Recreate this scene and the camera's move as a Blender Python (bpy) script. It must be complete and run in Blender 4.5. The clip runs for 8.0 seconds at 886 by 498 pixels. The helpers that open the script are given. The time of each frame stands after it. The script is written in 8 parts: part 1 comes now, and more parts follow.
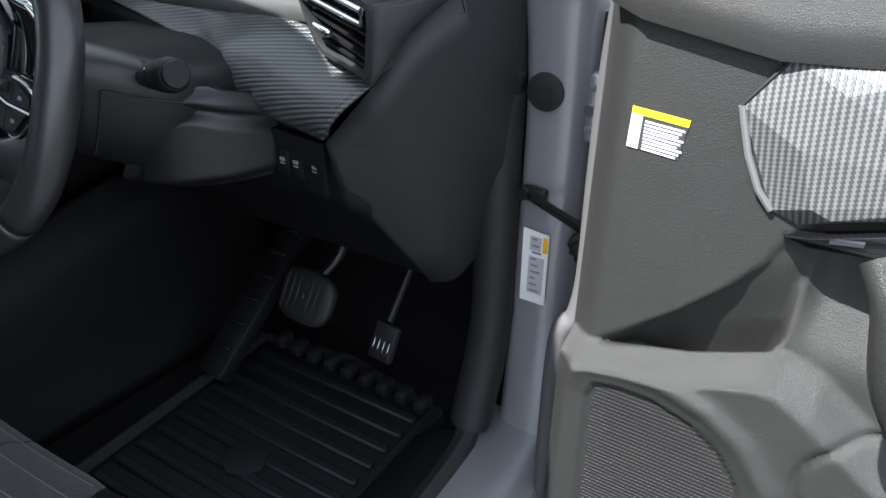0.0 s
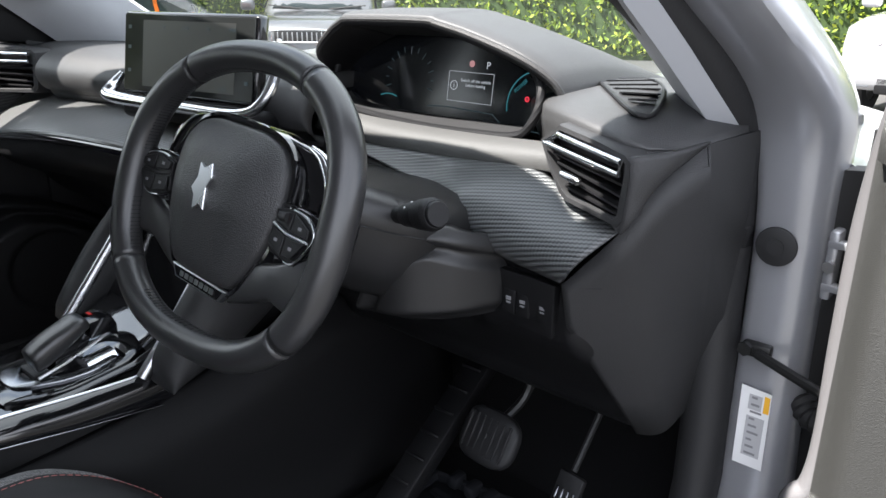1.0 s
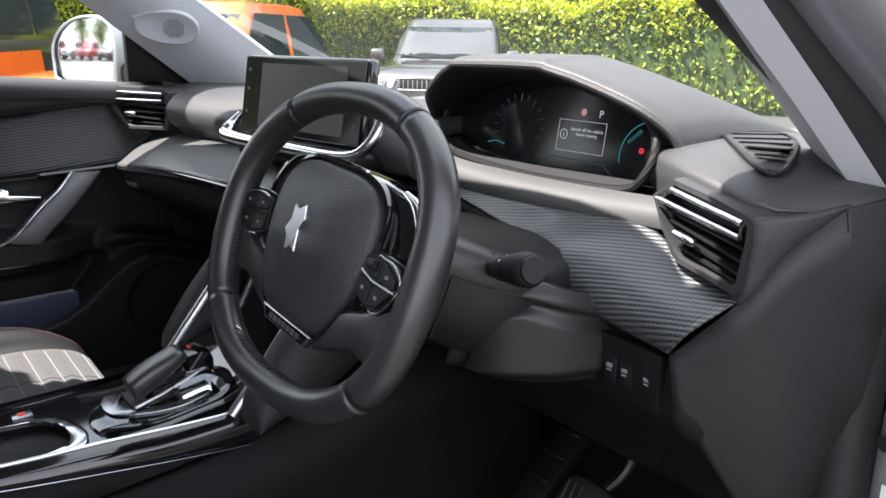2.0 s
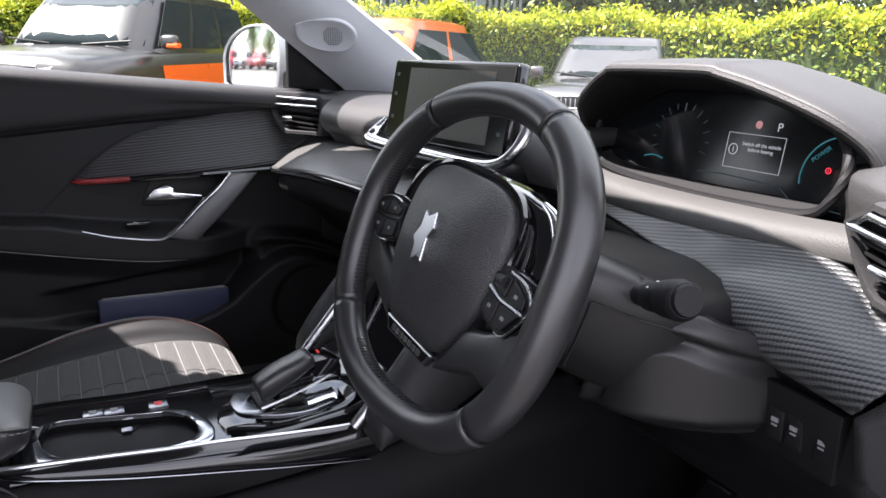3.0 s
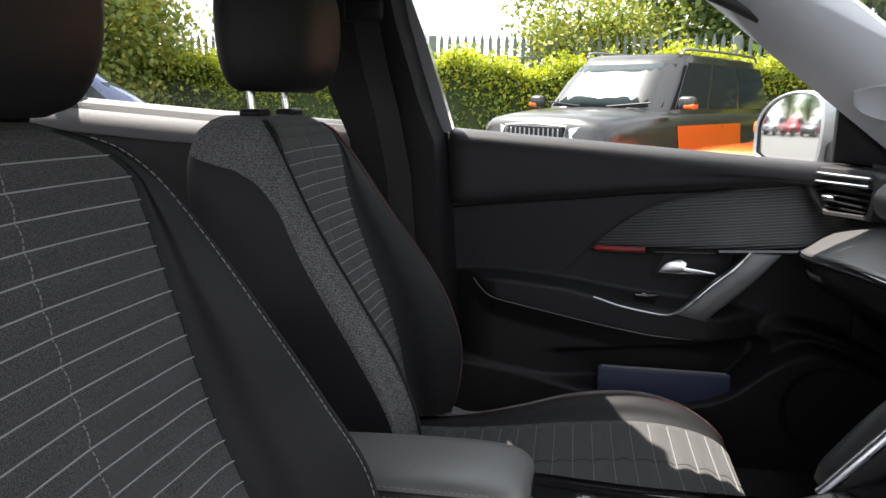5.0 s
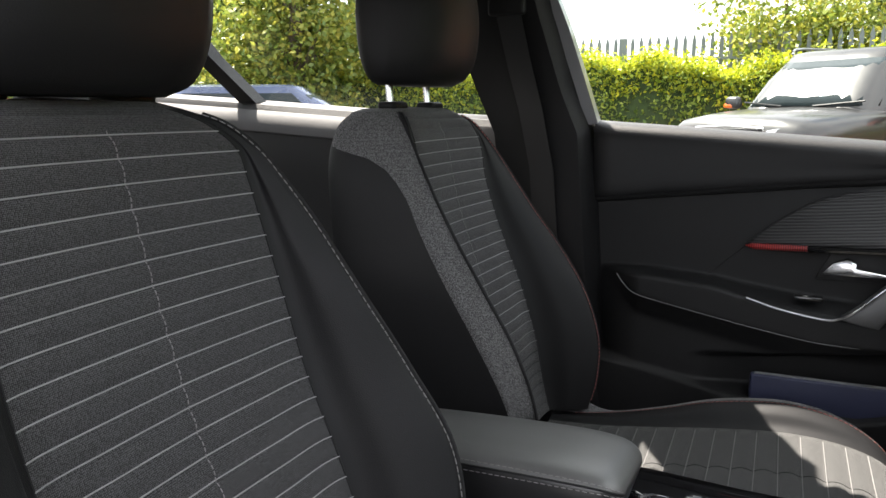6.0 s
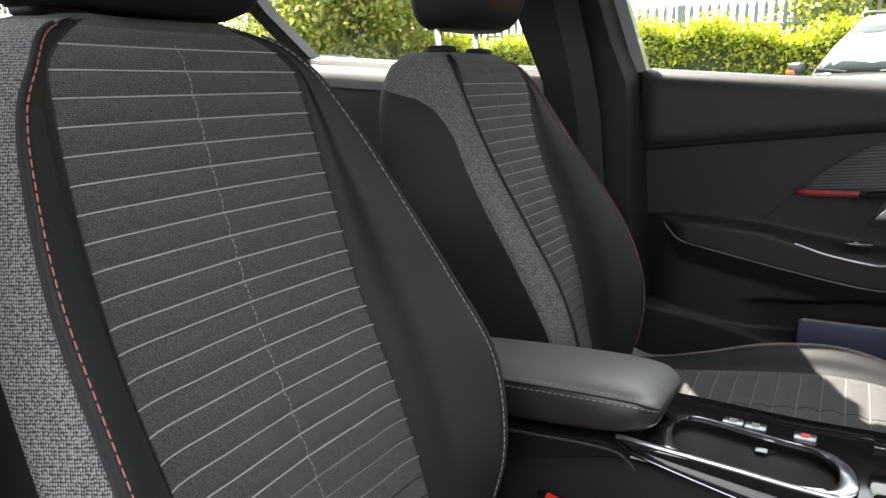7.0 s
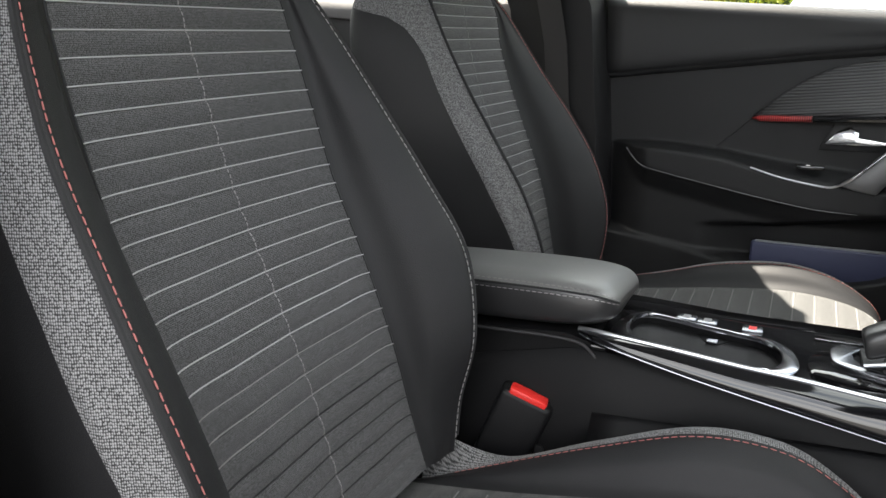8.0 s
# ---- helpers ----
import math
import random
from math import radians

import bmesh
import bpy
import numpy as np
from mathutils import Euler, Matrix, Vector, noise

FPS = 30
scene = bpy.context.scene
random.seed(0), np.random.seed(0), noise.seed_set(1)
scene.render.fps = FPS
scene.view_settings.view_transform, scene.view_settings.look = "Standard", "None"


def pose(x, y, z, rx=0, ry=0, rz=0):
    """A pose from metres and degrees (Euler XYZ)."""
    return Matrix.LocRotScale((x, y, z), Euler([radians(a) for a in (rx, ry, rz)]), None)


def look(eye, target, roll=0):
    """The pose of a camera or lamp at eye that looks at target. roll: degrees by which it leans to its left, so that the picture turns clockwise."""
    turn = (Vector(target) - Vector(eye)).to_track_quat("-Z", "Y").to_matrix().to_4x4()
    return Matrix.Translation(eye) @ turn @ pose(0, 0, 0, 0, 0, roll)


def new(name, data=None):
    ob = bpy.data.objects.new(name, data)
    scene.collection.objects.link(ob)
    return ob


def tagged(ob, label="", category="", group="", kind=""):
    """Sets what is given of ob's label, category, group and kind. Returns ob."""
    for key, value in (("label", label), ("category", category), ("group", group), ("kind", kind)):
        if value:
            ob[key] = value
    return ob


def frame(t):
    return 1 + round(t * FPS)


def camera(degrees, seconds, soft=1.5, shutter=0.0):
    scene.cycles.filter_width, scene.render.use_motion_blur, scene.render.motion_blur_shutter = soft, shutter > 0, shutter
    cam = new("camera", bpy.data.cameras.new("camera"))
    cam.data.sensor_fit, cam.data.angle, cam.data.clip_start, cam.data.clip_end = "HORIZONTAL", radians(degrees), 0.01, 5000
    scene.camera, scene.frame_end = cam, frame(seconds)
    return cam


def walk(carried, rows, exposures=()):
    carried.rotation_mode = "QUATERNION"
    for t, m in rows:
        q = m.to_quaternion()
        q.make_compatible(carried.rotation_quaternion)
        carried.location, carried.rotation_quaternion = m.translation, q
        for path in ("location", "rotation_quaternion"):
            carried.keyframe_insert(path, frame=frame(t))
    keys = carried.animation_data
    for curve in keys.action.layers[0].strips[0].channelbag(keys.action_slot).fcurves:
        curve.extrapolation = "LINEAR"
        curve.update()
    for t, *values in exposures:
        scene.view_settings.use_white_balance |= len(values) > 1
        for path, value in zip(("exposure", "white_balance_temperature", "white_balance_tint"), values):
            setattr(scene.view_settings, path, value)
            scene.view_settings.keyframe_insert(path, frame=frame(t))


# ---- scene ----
cam = camera(61.5, 8.0)
PATH = [
    (0, (1.071, -0.291, 1.147), (0.172, 1.191, 0.148), 0.9),
    (0.5, (0.991, -0.358, 1.154), (-0.074, 1.125, 0.338), 0.3),
    (1, (0.992, -0.357, 1.148), (-0.259, 1.059, 0.492), 0.4),
    (1.2, (0.987, -0.346, 1.151), (-0.319, 1.039, 0.538), 0.6),
    (2.3, (0.961, -0.305, 1.132), (-0.594, 0.842, 0.614), 1.2),
    (2.5, (0.948, -0.295, 1.126), (-0.653, 0.788, 0.613), 1.3),
    (3, (0.931, -0.272, 1.123), (-0.784, 0.626, 0.621), 1.6),
    (3.5, (0.909, -0.244, 1.123), (-0.92, 0.406, 0.64), 1.5),
    (4, (0.881, -0.226, 1.13), (-1.036, 0.122, 0.677), 1.6),
    (4.5, (0.85, -0.262, 1.145), (-1.106, -0.257, 0.728), 1.3),
    (5, (0.823, -0.299, 1.146), (-1.112, -0.628, 0.762), 0.9),
    (5.2, (0.807, -0.28, 1.138), (-1.105, -0.734, 0.767), 0.8),
    (6.3, (0.822, -0.189, 1.108), (-0.935, -1.068, 0.734), -0.7),
    (6.5, (0.833, -0.186, 1.097), (-0.908, -1.091, 0.714), -0.8),
    (7, (0.853, -0.173, 1.069), (-0.865, -1.102, 0.637), -0.8),
    (7.5, (0.875, -0.165, 1.045), (-0.847, -1.056, 0.554), -0.6),
    (8, (0.901, -0.157, 1.019), (-0.831, -0.991, 0.465), -0.2),
]
walk(cam, [(t, look(eye, target, roll)) for t, eye, target, roll in PATH],
     [(0.0, 1.80, 5900, 10), (0.5, 2.2, 6150, 11), (1.0, 2.4, 6250, 12), (2.5, 2.4, 6400, 18), (3.6, 2.45, 6400, 20), (4.5, 2.2, 6500, 17), (5.1, 2.05, 6600, 14), (6.4, 2.52, 6800, 12), (8.0, 3.05, 6850, 10)])
# ---------------------------------------------------------------- world and sun
SUN_WAY = Vector((-0.27, -0.61, 1.0)).normalized()          # towards the sun
SUN_EL = math.asin(SUN_WAY.z)
world = bpy.data.worlds.new("sky")
scene.world = world
world.use_nodes = True
wn, wl = world.node_tree.nodes, world.node_tree.links
wn.clear()
w_out, w_bg = wn.new("ShaderNodeOutputWorld"), wn.new("ShaderNodeBackground")
w_sky = wn.new("ShaderNodeTexSky")
w_sky.sky_type, w_sky.sun_disc = "NISHITA", False
w_sky.sun_elevation, w_sky.sun_rotation = SUN_EL, math.atan2(SUN_WAY.x, SUN_WAY.y)
w_co, w_map = wn.new("ShaderNodeTexCoord"), wn.new("ShaderNodeMapping")
w_map.inputs["Scale"].default_value = (1.0, 1.0, 2.6)
w_cloud, w_ramp, w_mix = wn.new("ShaderNodeTexNoise"), wn.new("ShaderNodeValToRGB"), wn.new("ShaderNodeMix")
w_cloud.inputs["Scale"].default_value, w_cloud.inputs["Detail"].default_value = 2.4, 7
w_ramp.color_ramp.elements[0].position, w_ramp.color_ramp.elements[1].position = 0.30, 0.52
w_mix.data_type = "RGBA"
w_mix.inputs[7].default_value = (8.8, 9.0, 9.4, 1)
wl.new(w_co.outputs["Generated"], w_map.inputs["Vector"])
wl.new(w_map.outputs["Vector"], w_cloud.inputs["Vector"])
wl.new(w_cloud.outputs["Fac"], w_ramp.inputs["Fac"])
wl.new(w_ramp.outputs["Color"], w_mix.inputs["Factor"])
wl.new(w_sky.outputs["Color"], w_mix.inputs[6])
wl.new(w_mix.outputs[2], w_bg.inputs["Color"])
wl.new(w_bg.outputs["Background"], w_out.inputs["Surface"])
w_bg.inputs["Strength"].default_value = 0.075

sun_data = bpy.data.lights.new("sun", "SUN")
sun_data.energy, sun_data.angle, sun_data.color = 5.0, radians(0.6), (1.0, 0.95, 0.86)
sun = new("sun", sun_data)
sun.matrix_world = look(SUN_WAY * 40, (0, 0, 0))


# ---------------------------------------------------------------- materials
def surface(name, base, rough=0.5, metal=0.0, var=0.15, scale=8.0, bump=0.0, bump_scale=300.0, fine=0.0, coat=0.0, spec=0.5, kind="noise", stretch=(1, 1, 1)):
    """A procedural surface: base colour varied at two scales, with fine relief."""
    m = bpy.data.materials.new(name)
    m.use_nodes = True
    n, k = m.node_tree.nodes, m.node_tree.links
    b = n["Principled BSDF"]
    co, mp = n.new("ShaderNodeTexCoord"), n.new("ShaderNodeMapping")
    mp.inputs["Scale"].default_value = stretch
    k.new(co.outputs["Object"], mp.inputs["Vector"])
    big, small = n.new("ShaderNodeTexNoise"), n.new("ShaderNodeTexNoise")
    big.inputs["Scale"].default_value, big.inputs["Detail"].default_value = scale, 4
    small.inputs["Scale"].default_value, small.inputs["Detail"].default_value = bump_scale, 2
    k.new(mp.outputs["Vector"], big.inputs["Vector"]), k.new(mp.outputs["Vector"], small.inputs["Vector"])
    mix1, mix2 = n.new("ShaderNodeMix"), n.new("ShaderNodeMix")
    mix1.data_type = mix2.data_type = "RGBA"
    lo, hi = [c * (1 - var) for c in base], [min(1, c * (1 + var)) for c in base]
    mix1.inputs[6].default_value, mix1.inputs[7].default_value = (*lo, 1), (*hi, 1)
    k.new(big.outputs["Fac"], mix1.inputs["Factor"])
    mix2.blend_type = "OVERLAY"
    mix2.inputs["Factor"].default_value = fine
    k.new(mix1.outputs[2], mix2.inputs[6]), k.new(small.outputs["Color"], mix2.inputs[7])
    k.new((mix2 if fine else mix1).outputs[2], b.inputs["Base Color"])
    rr = n.new("ShaderNodeMapRange")
    rr.inputs["To Min"].default_value, rr.inputs["To Max"].default_value = max(0.02, rough - 0.06), min(1, rough + 0.06)
    k.new(big.outputs["Fac"], rr.inputs["Value"]), k.new(rr.outputs["Result"], b.inputs["Roughness"])
    b.inputs["Metallic"].default_value, b.inputs["Coat Weight"].default_value = metal, coat
    b.inputs["Specular IOR Level"].default_value, b.inputs["Coat Roughness"].default_value = spec, 0.05
    if bump:
        bn = n.new("ShaderNodeBump")
        bn.inputs["Strength"].default_value, bn.inputs["Distance"].default_value = bump, 0.001
        src = small.outputs["Fac"]
        if kind == "cell":
            vo = n.new("ShaderNodeTexVoronoi")
            vo.inputs["Scale"].default_value = bump_scale
            k.new(mp.outputs["Vector"], vo.inputs["Vector"])
            src = vo.outputs["Distance"]
        k.new(src, bn.inputs["Height"]), k.new(bn.outputs["Normal"], b.inputs["Normal"])
    return m


def ribbed(name, dark, light, pitch, axis="Z", turn=0.0, rough=0.4, cross=0.0, depth=0.5, tooth=None):
    """A surface of fine parallel ribs, with an optional crossing weave."""
    m = surface(name, dark, rough, var=0.1)
    n, k = m.node_tree.nodes, m.node_tree.links
    b = n["Principled BSDF"]
    co, mp, wv = n.new("ShaderNodeTexCoord"), n.new("ShaderNodeMapping"), n.new("ShaderNodeTexWave")
    mp.inputs["Rotation"].default_value = turn if isinstance(turn, tuple) else (0, turn, 0)
    wv.wave_type, wv.bands_direction, wv.inputs["Scale"].default_value = "BANDS", axis, 0.314159 / pitch
    k.new(co.outputs["Object"], mp.inputs["Vector"]), k.new(mp.outputs["Vector"], wv.inputs["Vector"])
    wv.inputs["Distortion"].default_value, wv.inputs["Detail"].default_value, wv.inputs["Detail Scale"].default_value = cross, 1.0, 2.0
    fac = wv.outputs["Fac"]
    if tooth:
        # a twill: teeth along each rib, stepping from rib to rib
        w2, mx = n.new("ShaderNodeTexWave"), n.new("ShaderNodeMath")
        w2.bands_direction, w2.inputs["Scale"].default_value = tooth[0], 0.314159 / tooth[1]
        m2 = n.new("ShaderNodeMapping")
        m2.inputs["Rotation"].default_value = tooth[2]
        mx.operation = "MULTIPLY_ADD"
        k.new(co.outputs["Object"], m2.inputs["Vector"]), k.new(m2.outputs["Vector"], w2.inputs["Vector"])
        k.new(w2.outputs["Fac"], mx.inputs[0]), k.new(wv.outputs["Fac"], mx.inputs[2])
        mx.inputs[1].default_value = 0.45
        cl = n.new("ShaderNodeMapRange")
        cl.interpolation_type = "SMOOTHSTEP"
        cl.inputs["From Min"].default_value, cl.inputs["From Max"].default_value = 0.45, 0.95
        k.new(mx.outputs[0], cl.inputs["Value"])
        fac = cl.outputs["Result"]
    mix = n.new("ShaderNodeMix")
    mix.data_type = "RGBA"
    mix.inputs[6].default_value, mix.inputs[7].default_value = (*dark, 1), (*light, 1)
    k.new(fac, mix.inputs["Factor"]), k.new(mix.outputs[2], b.inputs["Base Color"])
    bn = n.new("ShaderNodeBump")
    bn.inputs["Strength"].default_value, bn.inputs["Distance"].default_value = depth, 0.0012
    k.new(fac, bn.inputs["Height"]), k.new(bn.outputs["Normal"], b.inputs["Normal"])
    return m


def weave(name, dark, light, size, rough=0.9, threshold=0.5, loose=0.5, run=(1.0, 1.0, 0.0, 0.0)):
    """A woven melange cloth: light and dark threads at random."""
    m = surface(name, dark, rough, var=0.1)
    n, k = m.node_tree.nodes, m.node_tree.links
    b = n["Principled BSDF"]
    b.inputs["Sheen Weight"].default_value, b.inputs["Sheen Roughness"].default_value = 0.12, 0.5
    co, vo, ra = n.new("ShaderNodeTexCoord"), n.new("ShaderNodeTexVoronoi"), n.new("ShaderNodeValToRGB")
    vo.inputs["Scale"].default_value, vo.inputs["Randomness"].default_value = 1 / size, loose
    # threads run round the seat: coordinates along and across the cloth
    xyz, ax, of, u_, v_, v2, uv = [n.new(s) for s in ("ShaderNodeSeparateXYZ", "ShaderNodeMath", "ShaderNodeMath", "ShaderNodeMath", "ShaderNodeMath", "ShaderNodeMath", "ShaderNodeCombineXYZ")]
    of.operation, ax.operation, u_.operation, v_.operation, v2.operation = "SUBTRACT", "ABSOLUTE", "MULTIPLY_ADD", "MULTIPLY_ADD", "MULTIPLY_ADD"
    of.inputs[1].default_value, u_.inputs[1].default_value, v_.inputs[1].default_value, v2.inputs[1].default_value = 0.388, -run[0], run[1], run[3]
    v_.inputs[2].default_value = 0.0
    k.new(co.outputs["Object"], xyz.inputs[0]), k.new(xyz.outputs[0], of.inputs[0]), k.new(of.outputs[0], ax.inputs[0])
    k.new(xyz.outputs[1], u_.inputs[0]), k.new(ax.outputs[0], u_.inputs[2])
    k.new(xyz.outputs[2], v_.inputs[0])
    k.new(xyz.outputs[1], v2.inputs[0]), k.new(v_.outputs[0], v2.inputs[2])
    k.new(u_.outputs[0], uv.inputs[0]), k.new(v2.outputs[0], uv.inputs[1])
    vo.voronoi_dimensions = "2D"
    k.new(uv.outputs[0], vo.inputs["Vector"])
    sep = n.new("ShaderNodeSeparateColor")
    k.new(vo.outputs["Color"], sep.inputs["Color"])
    ra.color_ramp.elements[0].position, ra.color_ramp.elements[0].color = threshold - 0.28, (*dark, 1)
    ra.color_ramp.elements[1].position, ra.color_ramp.elements[1].color = threshold + 0.30, (*light, 1)
    tone, mean = n.new("ShaderNodeMath"), n.new("ShaderNodeMath")
    tone.operation, mean.operation = "MULTIPLY_ADD", "MULTIPLY_ADD"
    tone.inputs[1].default_value, tone.inputs[2].default_value = -1.5, 1.02
    mean.inputs[1].default_value = 0.30
    k.new(vo.outputs["Distance"], tone.inputs[0])
    k.new(sep.outputs["Red"], mean.inputs[0]), k.new(tone.outputs[0], mean.inputs[2])
    k.new(mean.outputs[0], ra.inputs["Fac"]), k.new(ra.outputs["Color"], b.inputs["Base Color"])
    bn = n.new("ShaderNodeBump")
    bn.inputs["Strength"].default_value, bn.inputs["Distance"].default_value, bn.invert = 0.7, 0.0008, True
    k.new(vo.outputs["Distance"], bn.inputs["Height"]), k.new(bn.outputs["Normal"], b.inputs["Normal"])
    return m


def pane(name, tint=(0.9, 0.95, 0.93), gloss=1.0):
    """Thin window glass: clear, with a mirror gloss that grows at grazing angles."""
    m = bpy.data.materials.new(name)
    m.use_nodes = True
    n, k = m.node_tree.nodes, m.node_tree.links
    n.remove(n["Principled BSDF"])
    tr, gl, mx, fr = n.new("ShaderNodeBsdfTransparent"), n.new("ShaderNodeBsdfGlossy"), n.new("ShaderNodeMixShader"), n.new("ShaderNodeFresnel")
    tr.inputs["Color"].default_value, gl.inputs["Roughness"].default_value = (*tint, 1), 0.01
    gl.inputs["Color"].default_value = (gloss, gloss, gloss, 1)
    fr.inputs["IOR"].default_value = 1.35
    k.new(fr.outputs["Fac"], mx.inputs["Fac"]), k.new(tr.outputs["BSDF"], mx.inputs[1]), k.new(gl.outputs["BSDF"], mx.inputs[2])
    k.new(mx.outputs["Shader"], n["Material Output"].inputs["Surface"])
    return m


def glow(name, colour, strength):
    m = surface(name, (0.01, 0.01, 0.01), 0.3)
    b = m.node_tree.nodes["Principled BSDF"]
    b.inputs["Emission Color"].default_value, b.inputs["Emission Strength"].default_value = (*colour, 1), strength
    return m


def leafy(name, a, b_, c):
    """Leaves: each its own green, with light passing through."""
    m = bpy.data.materials.new(name)
    m.use_nodes = True
    n, k = m.node_tree.nodes, m.node_tree.links
    b = n["Principled BSDF"]
    ge, ra = n.new("ShaderNodeNewGeometry"), n.new("ShaderNodeValToRGB")
    ra.color_ramp.elements[0].color, ra.color_ramp.elements[1].color = (*a, 1), (*c, 1)
    e = ra.color_ramp.elements.new(0.5)
    e.color = (*b_, 1)
    k.new(ge.outputs["Random Per Island"], ra.inputs["Fac"]), k.new(ra.outputs["Color"], b.inputs["Base Color"])
    b.inputs["Roughness"].default_value = 0.5
    tl, ad = n.new("ShaderNodeBsdfTranslucent"), n.new("ShaderNodeMixShader")
    k.new(ra.outputs["Color"], tl.inputs["Color"])
    ad.inputs["Fac"].default_value = 0.35
    k.new(b.outputs["BSDF"], ad.inputs[1]), k.new(tl.outputs["BSDF"], ad.inputs[2])
    k.new(ad.outputs["Shader"], n["Material Output"].inputs["Surface"])
    return m


SOFT = surface("soft black dash skin", (0.033, 0.033, 0.034), 0.5, var=0.12, bump=0.35, bump_scale=900, kind="cell")
HARD = surface("hard black grained plastic", (0.0075, 0.0075, 0.0083), 0.46, spec=0.28, var=0.15, bump=0.3, bump_scale=1100, kind="cell")
HARDGREY = surface("charcoal grained door plastic", (0.028, 0.028, 0.0265), 0.44, var=0.14, bump=0.5, bump_scale=1500, kind="cell")
SHROUD = surface("black satin moulded plastic", (0.013, 0.013, 0.0135), 0.36, spec=0.5, var=0.12, bump=0.15, bump_scale=1100, kind="cell")
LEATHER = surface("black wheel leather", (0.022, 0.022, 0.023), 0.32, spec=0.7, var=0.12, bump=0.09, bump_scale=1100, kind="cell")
VINYL = surface("black leatherette", (0.016, 0.016, 0.017), 0.52, spec=0.25, var=0.12, bump=0.2, bump_scale=1000, kind="cell")
# black leatherette in grey: the sheen of the armrest top is in the colour
ARMSHEEN = surface("armrest leatherette with painted sheen", (0.11, 0.11, 0.108), 0.42, spec=1.0, var=0.1, bump=0.12, bump_scale=1100, kind="cell")
PIANO = surface("piano black", (0.006, 0.006, 0.007), 0.06, var=0.1, coat=0.6)
CHROME = surface("satin chrome", (0.78, 0.79, 0.81), 0.2, 1.0, var=0.04)
SATIN = surface("satin silver", (0.55, 0.56, 0.58), 0.28, 1.0, var=0.06)
DOORBLACK = surface("soft black door skin", (0.012, 0.012, 0.0128), 0.50, spec=0.32, var=0.12, bump=0.35, bump_scale=900, kind="cell")
AIRBAG = surface("grained airbag cover", (0.031, 0.031, 0.032), 0.40, spec=0.6, var=0.12, bump=0.5, bump_scale=750, kind="cell")
SOFTDARK = surface("dark soft skin", (0.027, 0.027, 0.028), 0.5, spec=0.35, var=0.12, bump=0.35, bump_scale=900, kind="cell")
GRIPGREY = surface("grey satin grip", (0.13, 0.13, 0.132), 0.4, var=0.08, bump=0.3, bump_scale=900, kind="cell")
DOOREDGE = surface("grey door trim edge", (0.10, 0.097, 0.10), 0.7, var=0.08, bump=0.4, bump_scale=900)
WELL = surface("matt black well", (0.004, 0.004, 0.0045), 0.6, spec=0.12, var=0.2)
POLISHED = surface("polished silver", (0.62, 0.63, 0.66), 0.15, 1.0, var=0.08)
FLANK = surface("dull black tunnel lining", (0.0045, 0.0045, 0.005), 0.6, spec=0.2, var=0.2, bump=0.2, bump_scale=900)
SATINDARK = surface("dark satin silver", (0.28, 0.29, 0.31), 0.24, 1.0, var=0.06)
PIANODULL = surface("black semi-gloss plastic", (0.007, 0.007, 0.008), 0.16, var=0.15, spec=0.4)
CARBON = ribbed("dark twill dash trim", (0.030, 0.032, 0.033), (0.105, 0.110, 0.112), 0.0042, "Z", (0.5, 0.16, 0), 0.3, tooth=("X", 0.0040, (0, 0, 0.5)))
CARBONDOOR = ribbed("grey twill door trim", (0.07, 0.07, 0.07), (0.17, 0.17, 0.17), 0.0052, "X", 0.1, 0.36, tooth=("Z", 0.0036, (0, 0.35, 0)))
CARBONSHELF = ribbed("fine ribbed trim", (0.010, 0.010, 0.011), (0.050, 0.050, 0.052), 0.0056, "Z", (-0.10, 0, 0), 0.45, depth=0.8)
SHELFRIB = ribbed("fine ribbed shelf skin", (0.048, 0.048, 0.048), (0.085, 0.085, 0.084), 0.0052, "Y", 0.0, 0.42, depth=0.35)
CREAM = surface("grey dash band", (0.055, 0.055, 0.054), 0.5, var=0.08, bump=0.3, bump_scale=900, kind="cell")
PILLARTRIM = surface("light grey pillar cloth", (0.42, 0.43, 0.455), 0.85, var=0.05, bump=0.3, bump_scale=1500)
PAINT = surface("grey metallic car paint", (0.36, 0.365, 0.385), 0.32, 0.45, var=0.06, bump_scale=4000, fine=0.1, coat=0.8)
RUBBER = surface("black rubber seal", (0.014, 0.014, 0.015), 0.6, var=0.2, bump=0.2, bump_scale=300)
CARPET = surface("black carpet", (0.006, 0.006, 0.0065), 0.95, spec=0.2, var=0.25, bump=0.8, bump_scale=500)
MATRUB = surface("rubber mat", (0.009, 0.0095, 0.012), 0.62, spec=0.35, var=0.25, bump=0.3, bump_scale=200)
STRIPESEAT = weave("dark cushion cloth", (0.009, 0.009, 0.0095), (0.082, 0.082, 0.080), 0.0013, threshold=0.62, loose=0.35, run=(0.0, 0.0, 0.0, 1.0))
GREYSEAT = weave("grey melange cushion cloth", (0.014, 0.014, 0.015), (0.25, 0.25, 0.252), 0.0019, threshold=0.62, loose=0.35, run=(0.0, 0.8, 0.0, 1.0))
STRIPECLOTH = weave("dark seat cloth", (0.012, 0.012, 0.013), (0.10, 0.10, 0.103), 0.0013, threshold=0.62, loose=0.35, run=(0.0, 1.0, 0.0, 0.0))
GREYCLOTH = weave("grey melange cloth", (0.014, 0.014, 0.015), (0.25, 0.25, 0.252), 0.0020, threshold=0.62, loose=0.35)
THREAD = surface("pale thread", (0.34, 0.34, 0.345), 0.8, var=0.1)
REDTHREAD = surface("red stitching", (0.36, 0.12, 0.11), 0.8, var=0.2)
GREYTHREAD = surface("grey stitching", (0.26, 0.25, 0.25), 0.8, var=0.2)
